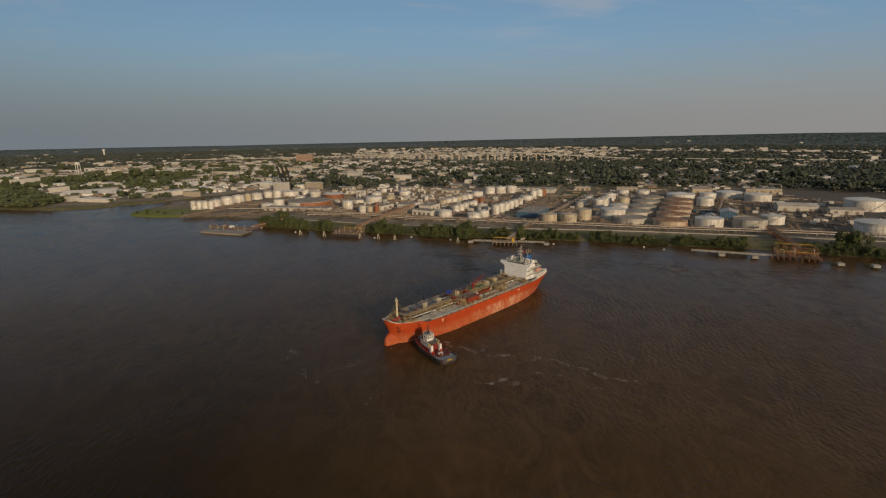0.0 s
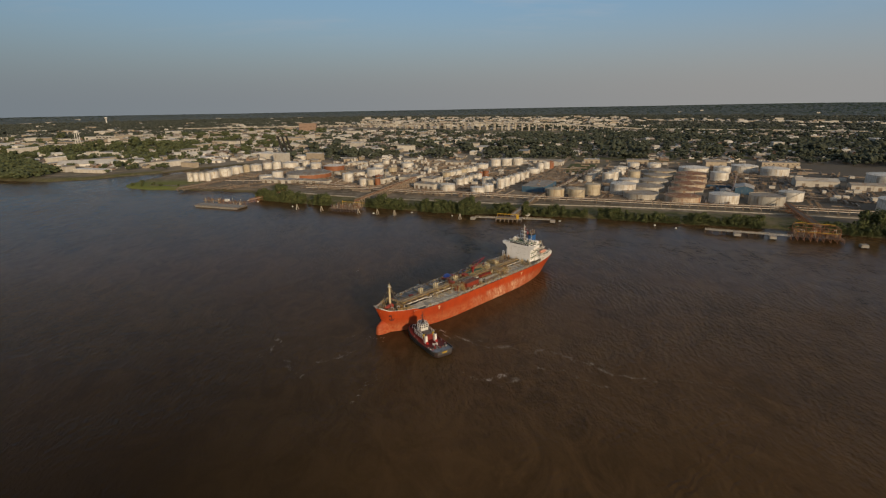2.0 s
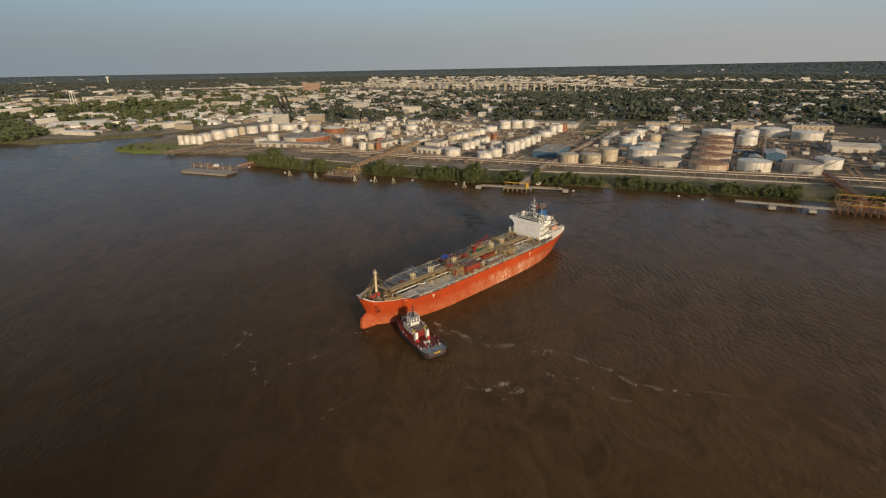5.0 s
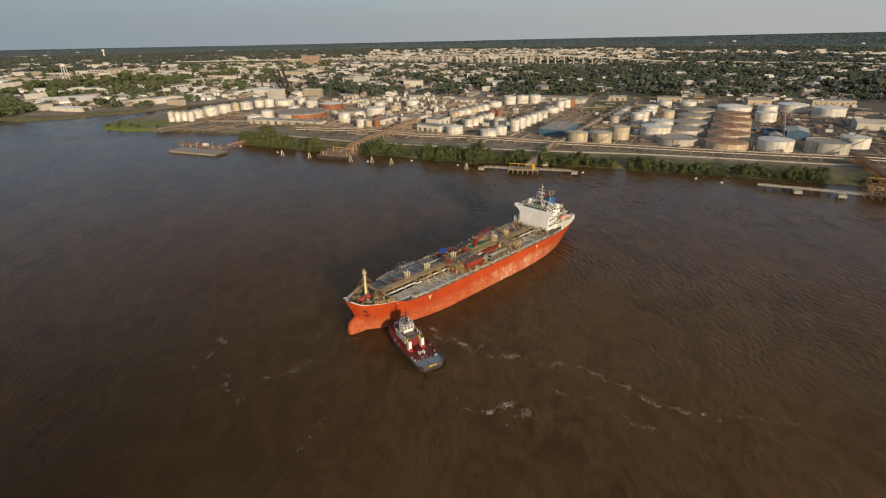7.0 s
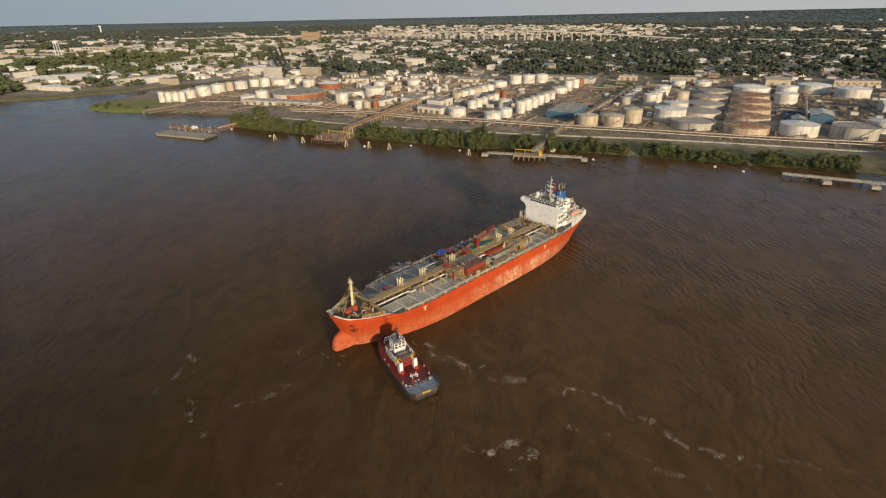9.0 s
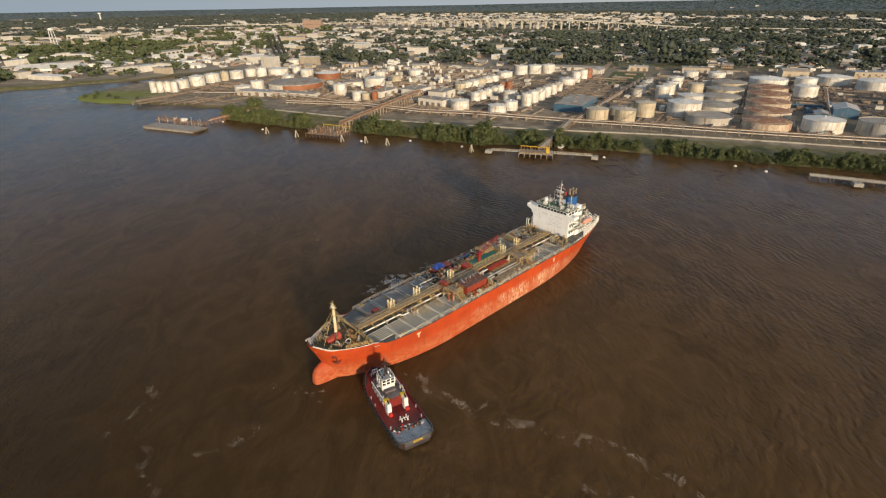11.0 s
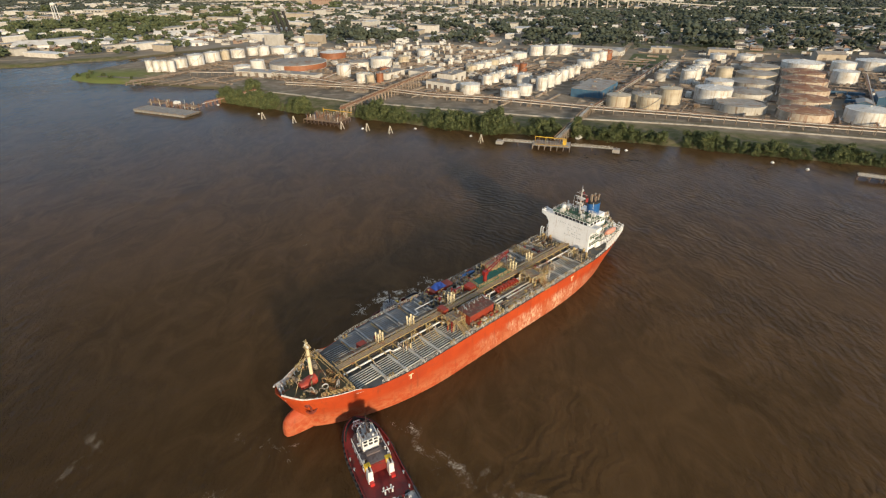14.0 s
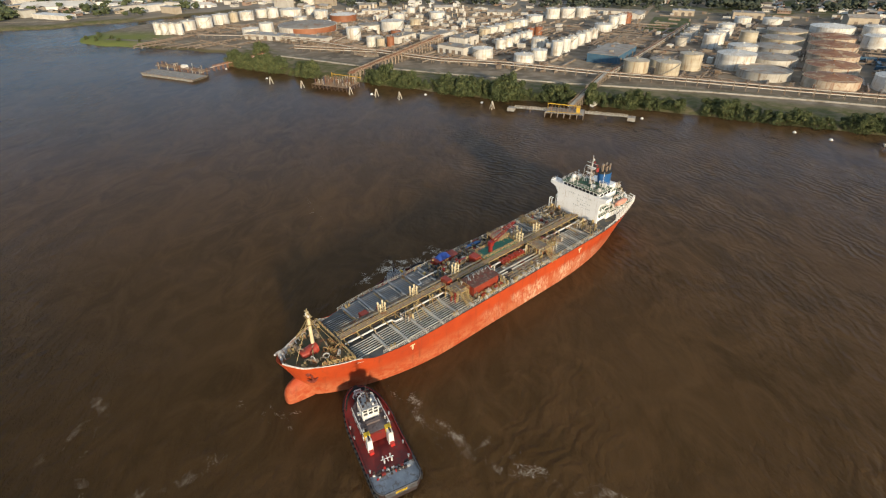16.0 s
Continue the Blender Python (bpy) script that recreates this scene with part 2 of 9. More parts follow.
# ---- mesh helpers ----
class Geo:
    """Collects vertices and faces of one mesh."""

    def __init__(self):
        self.v, self.f = [], []

    def add(self, verts, faces):
        n = len(self.v)
        self.v.extend(verts)
        self.f.extend(tuple(i + n for i in face) for face in faces)
        return self

    def box(self, x0, y0, z0, x1, y1, z1, m=None, taper=0.0):
        a, b = taper * (x1 - x0) / 2, taper * (y1 - y0) / 2
        vs = [(x0, y0, z0), (x1, y0, z0), (x1, y1, z0), (x0, y1, z0), (x0 + a, y0 + b, z1), (x1 - a, y0 + b, z1), (x1 - a, y1 - b, z1), (x0 + a, y1 - b, z1)]
        if m is not None:
            vs = [tuple(m @ Vector(p)) for p in vs]
        return self.add(vs, [(3, 2, 1, 0), (4, 5, 6, 7), (0, 1, 5, 4), (1, 2, 6, 5), (2, 3, 7, 6), (3, 0, 4, 7)])

    def tube(self, points, r, seg=6, caps=True):
        """A round bar or pipe along points; r may be a list."""
        pts = [Vector(p) for p in points]
        rs = r if isinstance(r, (list, tuple)) else [r] * len(pts)
        verts = []
        for i, p in enumerate(pts):
            d = (pts[min(i + 1, len(pts) - 1)] - pts[max(i - 1, 0)]).normalized()
            u = d.cross(Vector((0, 0, 1)) if abs(d.z) < 0.9 else Vector((1, 0, 0))).normalized()
            w = d.cross(u)
            for k in range(seg):
                a = 2 * math.pi * (k + 0.5) / seg
                verts.append(tuple(p + (u * math.cos(a) + w * math.sin(a)) * rs[i]))
        faces = []
        for i in range(len(pts) - 1):
            for k in range(seg):
                k2 = (k + 1) % seg
                faces.append((i * seg + k, i * seg + k2, (i + 1) * seg + k2, (i + 1) * seg + k))
        if caps:
            faces += [tuple(range(seg))[::-1], tuple((len(pts) - 1) * seg + k for k in range(seg))]
        return self.add(verts, [f[::-1] for f in faces])

    def lathe(self, profile, seg=24, centre=(0, 0, 0), closed=True):
        """Turns (radius, z) rows about the upright axis."""
        cx, cy, cz = centre
        verts, faces = [], []
        for r, z in profile:
            for k in range(seg):
                a = 2 * math.pi * k / seg
                verts.append((cx + r * math.cos(a), cy + r * math.sin(a), cz + z))
        for i in range(len(profile) - 1):
            for k in range(seg):
                k2 = (k + 1) % seg
                faces.append((i * seg + k, i * seg + k2, (i + 1) * seg + k2, (i + 1) * seg + k))
        if closed:
            faces.append(tuple((len(profile) - 1) * seg + k for k in range(seg)))
        return self.add(verts, faces)

    def prism(self, outline, z0, z1):
        """An upright block over a counter-clockwise outline of (x, y)."""
        n = len(outline)
        vs = [(x, y, z0) for x, y in outline] + [(x, y, z1) for x, y in outline]
        return self.add(vs, [tuple(range(n))[::-1], tuple(range(n, 2 * n))] + [(i, (i + 1) % n, n + (i + 1) % n, n + i) for i in range(n)])

    def mesh(self, name, material, smooth=None):
        me = bpy.data.meshes.new(name)
        me.from_pydata(self.v, [], self.f)
        me.update()
        me.materials.append(material)
        if smooth:
            me.shade_smooth()
            me.set_sharp_from_angle(angle=radians(smooth))
        return me


def part(name, g, material, parent=None, label="", smooth=None):
    ob = new(name, g.mesh(name, material, smooth))
    if parent:
        ob.parent = parent
    if label:
        tagged(ob, label)
    return ob


def thing(name, label, category, m=None, group="", kind=""):
    ob = tagged(new(name), label, category, group, kind)
    ob.empty_display_size = 0.5
    if m is not None:
        ob.matrix_world = m
    return ob

# ---- water and land ----
GROUND = 2.5
SHORE = [(-5200, 300), (-1500, 700), (-900, 635), (-650, 585), (-509, 543), (-448, 557), (-423, 588), (-380, 608), (-335, 655), (-290, 700), (-262, 725),
         (-275, 690), (-320, 625), (-352, 575), (-362, 547), (-370, 498), (-352, 470), (-319, 453), (-265, 444), (-229, 434), (-197, 421), (-181, 418),
         (-160, 385), (-154, 365), (-119, 346), (-77, 323), (-25, 308), (34, 280), (66, 266), (110, 258), (139, 248), (179, 236), (231, 213), (298, 189),
         (345, 166), (392, 138), (450, 112), (700, -20), (1500, -420), (5200, -2100)]


def shore_distance(px, py):
    """Distance to the water's edge, positive on land."""
    best = np.full(px.shape, 1e9)
    inside = np.zeros(px.shape, bool)
    ring = SHORE + [(5200, 9000), (-5200, 9000)]
    for (ax, ay), (bx, by) in zip(ring, ring[1:] + ring[:1]):
        dx, dy = bx - ax, by - ay
        if (ax, ay) in SHORE and (bx, by) in SHORE:
            k = np.clip(((px - ax) * dx + (py - ay) * dy) / (dx * dx + dy * dy), 0, 1)
            best = np.minimum(best, np.hypot(px - ax - k * dx, py - ay - k * dy))
        if dy:
            cross = ((ay > py) != (by > py)) & (px < dx * (py - ay) / dy + ax)
            inside ^= cross
    return np.where(inside, best, -best)


def ground_height(x, y):
    d = float(shore_distance(np.array([x]), np.array([y]))[0])
    return GROUND * min(1.0, max(0.0, d / 8.0))


def rise_at(x):
    """How high the far plain rises to its skyline."""
    return np.interp(x, [-2800, -1500, 300, 2100, 3200], [14, 9, 18, 40, 60])


def build_ground():
    angles = np.radians(np.linspace(-78, 78, 620))
    radii = np.concatenate([np.linspace(300, 900, 190), np.geomspace(905, 4880, 70)])
    a, r = np.meshgrid(angles, radii)
    ex, ey = 30.0, -170.0
    x, y = ex + r * np.sin(a), ey + r * np.cos(a)
    rng = np.random.default_rng(3)
    d = shore_distance(x, y)
    wob = np.sin(x / 9.1) * np.cos(y / 7.3) * 1.2 + np.sin(x / 3.7 + y / 4.9) * 0.7
    d = d + wob
    z = np.where(d > 0, GROUND * np.clip(d / 9.0, 0, 1) ** 0.7, np.clip(d * 0.3, -3, 0)) - 0.05
    z += np.where(d > 14, rng.normal(0, 0.05, z.shape), 0)
    far = np.clip((np.hypot(x, y + 170) - 3300) / 1570, 0, 1)
    z += rise_at(x) * far ** 1.6
    n, k = x.shape
    verts = np.stack([x, y, z], -1).reshape(-1, 3).tolist()
    faces = [(i * k + j, i * k + j + 1, (i + 1) * k + j + 1, (i + 1) * k + j) for i in range(n - 1) for j in range(k - 1)
             if max(z[i, j], z[i + 1, j], z[i, j + 1], z[i + 1, j + 1]) > -2.9]
    g = Geo()
    g.v, g.f = verts, [f[::-1] for f in faces]
    strip_in = np.clip((np.where(x > -160, 46, 26) - d) / 10, 0, 1) * ((x > -160) | (x < -378)) * (d > 0)
    return g, strip_in.ravel()


def ground_material():
    m = bpy.data.materials.new("ground")
    m.use_nodes = True
    nodes, links = m.node_tree.nodes, m.node_tree.links
    b = nodes["Principled BSDF"]
    where = place(nodes, links)
    dirt = mix_rgb(nodes, links, ramp(nodes, links, noise_at(nodes, links, where, 40, 6, 0.6), 0.4, 0.6), (0.215, 0.175, 0.130), (0.135, 0.113, 0.088))
    dirt = mix_rgb(nodes, links, ramp(nodes, links, noise_at(nodes, links, where, 9, 4), 0.45, 0.65), dirt, (0.27, 0.23, 0.18))
    green = mix_rgb(nodes, links, noise_at(nodes, links, where, 14, 5), (0.06, 0.075, 0.025), (0.12, 0.12, 0.05))
    sepx = nodes.new("ShaderNodeSeparateXYZ")
    links.new(where, sepx.inputs[0])
    town = nodes.new("ShaderNodeMath")
    town.operation = "MULTIPLY"
    links.new(ramp(nodes, links, sepx.outputs[0], -620, -380), town.inputs[0])
    links.new(ramp(nodes, links, sepx.outputs[0], 420, 120), town.inputs[1])
    green = mix_rgb(nodes, links, town.outputs[0], green, (0.24, 0.215, 0.18))
    suburb = mix_rgb(nodes, links, ramp(nodes, links, noise_at(nodes, links, where, 60, 7, 0.65, 0.4), 0.46, 0.56), green, (0.22, 0.19, 0.15))
    sep = nodes.new("ShaderNodeSeparateXYZ")
    links.new(where, sep.inputs[0])
    # the works give way to gardens and streets inland
    edge = nodes.new("ShaderNodeMath")
    edge.operation = "MULTIPLY_ADD"
    links.new(noise_at(nodes, links, where, 120, 3), edge.inputs[0])
    edge.inputs[1].default_value = 160.0
    links.new(sep.outputs[1], edge.inputs[2])
    col = mix_rgb(nodes, links, ramp(nodes, links, edge.outputs[0], 640, 760), dirt, suburb)
    # dark worn paving of the eastern yards
    yard = nodes.new("ShaderNodeMath")
    yard.operation = "MULTIPLY"
    links.new(ramp(nodes, links, sepx.outputs[0], 300, 380), yard.inputs[0])
    links.new(ramp(nodes, links, edge.outputs[0], 720, 640), yard.inputs[1])
    col = mix_rgb(nodes, links, yard.outputs[0], col, mix_rgb(nodes, links, noise_at(nodes, links, where, 16, 5), (0.090, 0.082, 0.072), (0.150, 0.132, 0.108)))
    # green banks low down at the water
    col = mix_rgb(nodes, links, ramp(nodes, links, sep.outputs[2], 2.0, 1.2), col, mix_rgb(nodes, links, noise_at(nodes, links, where, 4, 4), (0.085, 0.080, 0.036), (0.135, 0.108, 0.068)))
    # rough grass and mud along the river bank
    bank = nodes.new("ShaderNodeAttribute")
    bank.attribute_name = "bank"
    turf = mix_rgb(nodes, links, ramp(nodes, links, noise_at(nodes, links, where, 7, 6, 0.65, 0.5), 0.40, 0.62), (0.095, 0.098, 0.038), (0.185, 0.155, 0.095))
    col = mix_rgb(nodes, links, bank.outputs["Fac"], col, turf)
    spit = nodes.new("ShaderNodeMath")
    spit.operation = "MULTIPLY"
    links.new(ramp(nodes, links, sep.outputs[0], -255, -300), spit.inputs[0])
    links.new(ramp(nodes, links, sep.outputs[1], 535, 495), spit.inputs[1])
    col = mix_rgb(nodes, links, spit.outputs[0], col, mix_rgb(nodes, links, noise_at(nodes, links, where, 9, 5), (0.11, 0.16, 0.03), (0.20, 0.19, 0.07)))
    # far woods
    col = mix_rgb(nodes, links, ramp(nodes, links, sep.outputs[2], 3.5, 12), col, (0.035, 0.055, 0.03))
    links.new(col, b.inputs["Base Color"])
    b.inputs["Roughness"].default_value = 0.95
    b.inputs["Specular IOR Level"].default_value = 0.1
    return m


land, bank_amount = build_ground()
ground = tagged(part("ground", land, ground_material(), smooth=40), "flat dusty river-bank land with dirt lots and grass", "ground", kind="structure")
ground.data.attributes.new("bank", "FLOAT", "POINT").data.foreach_set("value", bank_amount)


def water_material():
    m = bpy.data.materials.new("river_water")
    m.use_nodes = True
    nodes, links = m.node_tree.nodes, m.node_tree.links
    b = nodes["Principled BSDF"]
    where = place(nodes, links)
    slow = place(nodes, links, False, (1.0, 0.55, 1.0))
    silt = ramp(nodes, links, noise_at(nodes, links, slow, 55, 5, 0.6, 1.5), 0.35, 0.7)
    col = mix_rgb(nodes, links, silt, (0.053, 0.0303, 0.0125), (0.081, 0.0465, 0.0190))
    streaks = ramp(nodes, links, noise_at(nodes, links, slow, 13, 6, 0.62, 1.8), 0.40, 0.66)
    col = mix_rgb(nodes, links, streaks, col, (0.094, 0.0545, 0.0228))
    # base colour goes darker towards the near left of the river
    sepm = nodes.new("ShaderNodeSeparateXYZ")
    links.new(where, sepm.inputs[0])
    near_left = nodes.new("ShaderNodeMath")
    near_left.operation = "MULTIPLY"
    links.new(ramp(nodes, links, sepm.outputs[1], 120, -110), near_left.inputs[0])
    links.new(ramp(nodes, links, sepm.outputs[0], 30, -60), near_left.inputs[1])
    col = mix_rgb(nodes, links, near_left.outputs[0], col, (0.022, 0.0130, 0.0060))
    links.new(col, b.inputs["Base Color"])
    b.inputs["IOR"].default_value = 1.33
    b.inputs["Specular IOR Level"].default_value = 0.085
    b.inputs["Specular Tint"].default_value = (1.0, 0.89, 0.74, 1)
    b.inputs["Roughness"].default_value = 0.19
    b.inputs["Subsurface Weight"].default_value = 0.72
    b.inputs["Subsurface Radius"].default_value = (1.0, 0.8, 0.6)
    b.inputs["Subsurface Scale"].default_value = 25.0
    turned = nodes.new("ShaderNodeMapping")      # short crests that lie across the breeze
    turned.inputs["Rotation"].default_value = (0, 0, radians(35))
    turned.inputs["Scale"].default_value = (1.0, 0.55, 1.0)
    links.new(where, turned.inputs["Vector"])
    ripples = noise_at(nodes, links, turned.outputs[0], 2.1, 3, 0.55, 0.35)
    swell = noise_at(nodes, links, slow, 24, 3, 0.5, 1.2)
    b1 = nodes.new("ShaderNodeBump")
    b1.inputs["Distance"].default_value = 1.35
    ruffled = nodes.new("ShaderNodeMath")      # calm slicks between ruffled patches
    ruffled.operation = "MULTIPLY_ADD"
    links.new(ramp(nodes, links, noise_at(nodes, links, place(nodes, links, False, (0.6, 1.0, 1.0)), 70, 4, 0.55, 0.8), 0.42, 0.62), ruffled.inputs[0])
    ruffled.inputs[1].default_value, ruffled.inputs[2].default_value = 0.75, 0.25
    near_bank = nodes.new("ShaderNodeMath")      # the far bank's lee lies smoother
    near_bank.operation = "MULTIPLY_ADD"
    sepr = nodes.new("ShaderNodeSeparateXYZ")
    links.new(where, sepr.inputs[0])
    links.new(ramp(nodes, links, sepr.outputs[1], 110, -10), near_bank.inputs[0])
    near_bank.inputs[1].default_value, near_bank.inputs[2].default_value = 0.72, 0.28
    calm = nodes.new("ShaderNodeMath")
    calm.operation = "MULTIPLY"
    links.new(ruffled.outputs[0], calm.inputs[0])
    links.new(near_bank.outputs[0], calm.inputs[1])
    links.new(calm.outputs[0], b1.inputs["Strength"])
    links.new(ripples, b1.inputs["Height"])
    # rings of old wakes spreading from where the vessels turn
    wake = nodes.new("ShaderNodeTexWave")
    wake.wave_type, wake.rings_direction = "RINGS", "SPHERICAL"
    wake.inputs["Scale"].default_value, wake.inputs["Distortion"].default_value = 0.10, 10.0
    wake.inputs["Detail"].default_value, wake.inputs["Detail Scale"].default_value = 3.0, 1.2
    centre = nodes.new("ShaderNodeMapping")
    centre.inputs["Location"].default_value = (-5.0, -40.0, 0.0)
    links.new(where, centre.inputs["Vector"])
    links.new(centre.outputs[0], wake.inputs["Vector"])
    b3 = nodes.new("ShaderNodeBump")
    b3.inputs["Distance"].default_value = 0.19
    sepw = nodes.new("ShaderNodeSeparateXYZ")
    links.new(where, sepw.inputs[0])
    lee = ramp(nodes, links, sepw.outputs[0], 0, 60)      # the wakes ran off to one side
    run = nodes.new("ShaderNodeMath")
    run.operation = "MULTIPLY"
    links.new(lee, run.inputs[0])
    links.new(ramp(nodes, links, noise_at(nodes, links, where, 45, 3), 0.40, 0.72), run.inputs[1])
    links.new(run.outputs[0], b3.inputs["Strength"])
    links.new(wake.outputs["Fac"], b3.inputs["Height"])
    links.new(b1.outputs[0], b3.inputs["Normal"])
    b2 = nodes.new("ShaderNodeBump")
    b2.inputs["Strength"].default_value, b2.inputs["Distance"].default_value = 0.25, 2.0
    links.new(swell, b2.inputs["Height"])
    links.new(b3.outputs[0], b2.inputs["Normal"])
    links.new(b2.outputs[0], b.inputs["Normal"])
    return m


def build_water():
    g = Geo()
    n = 96
    g.v = [(0.0, 0.0, 0.0)] + [(4700 * math.cos(2 * math.pi * k / n), 4700 * math.sin(2 * math.pi * k / n), 0.0) for k in range(n)]
    g.f = [(0, 1 + k, 1 + (k + 1) % n) for k in range(n)]
    return g


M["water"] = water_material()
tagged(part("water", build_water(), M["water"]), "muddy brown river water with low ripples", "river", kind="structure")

# ---- the tanker ----
# X forward with the bulb's tip at 0, Y to port, Z up from the water
SHIP = pose(1.2, -0.9, 0, 0, 0, -137.2) @ Matrix.Scale(1.02, 4)
BEAM, MAIN, FCS = 12.4, 9.8, 11.0


def smooth_step(a, b, x):
    k = min(1.0, max(0.0, (x - a) / (b - a)))
    return k * k * (3 - 2 * k)


def stem_x(z):
    if z < 3.2:
        return -5.2
    return -5.2 + 4.2 * ((z - 3.2) / 10.0) ** 1.15


def stern_x(z):
    return -142.0 + 12.0 * max(0.0, 1 - max(z, 0) / 4.5) ** 1.6


def half_breadth(x, z):
    k = min(1.0, max(0.0, z / 10.0))
    xs, xm = stem_x(z), -45.0 + 7.0 * k
    if x > xm:
        return BEAM * max(0.0, 1 - ((x - xm) / (xs - xm)) ** 2) ** (0.75 - 0.17 * k)
    aft = -84.0 - 24.0 * k
    if x < aft:
        full = max(0.0, (aft - x) / (58.5 - 23.0 * k))
        return BEAM * max(0.12, 1 - (0.98 - 0.46 * k) * full ** (2.5 - 0.5 * k))
    return BEAM


def rail_top(x):
    """Height of the hull's upper edge."""
    return MAIN + (FCS + 0.2 - MAIN) * smooth_step(-20.5, -16.2, x) + 0.7 * smooth_step(-14, -4, x) + 1.9 * smooth_step(-5.5, -0.8, x)


def build_hull():
    us = [0, 0.004, 0.01, 0.02, 0.03, 0.045, 0.06, 0.075, 0.09, 0.105, 0.113, 0.12, 0.126, 0.132, 0.138, 0.145, 0.152, 0.16, 0.168] + [0.178 + 0.822 * i / 46 for i in range(47)]
    vs = [i / 15 for i in range(16)]
    g = Geo()
    grid = []
    for side in (1, -1):
        rows = []
        for v in vs:
            row = []
            for u in us:
                x = stem_x(11) + u * (-142.0 - stem_x(11))
                z = -3 + v * (rail_top(x) + 3)
                x = stem_x(z) + u * (stern_x(z) - stem_x(z))
                row.append((x, side * half_breadth(x, z), z))
            rows.append(row)
        base = len(g.v)
        g.v += [p for row in rows for p in row]
        n = len(us)
        for i in range(len(vs) - 1):
            for j in range(n - 1):
                q = (base + i * n + j, base + i * n + j + 1, base + (i + 1) * n + j + 1, base + (i + 1) * n + j)
                g.f.append(q if side > 0 else q[::-1])
        grid.append((base, n))
    (a, n), (b, _) = grid
    for i in range(len(vs) - 1):    # transom
        g.f.append((a + i * n + n - 1, b + i * n + n - 1, b + (i + 1) * n + n - 1, a + (i + 1) * n + n - 1))
    # bulb
    ring, seg = 12, 20
    base = len(g.v)
    for i in range(ring + 1):
        k = i / ring
        x = -0.9 - 15.0 * k ** 1.8
        r = (1 - (1 - min(1.0, k * 2.2)) ** 4) ** 0.5 if i else 0.0
        for q in range(seg):
            t = 2 * math.pi * q / seg
            up = math.sin(t)
            g.v.append((x, (1.1 + 2.1 * k) * r * math.copysign(abs(math.cos(t)) ** 0.9, math.cos(t)), -0.6 + (4.1 + 5.5 * k if up > 0 else 3.0) * r * math.copysign(abs(up) ** 0.8, up)))
    for i in range(ring):
        for q in range(seg):
            q2 = (q + 1) % seg
            g.f.append((base + i * seg + q, base + (i + 1) * seg + q, base + (i + 1) * seg + q2, base + i * seg + q2))
    return g


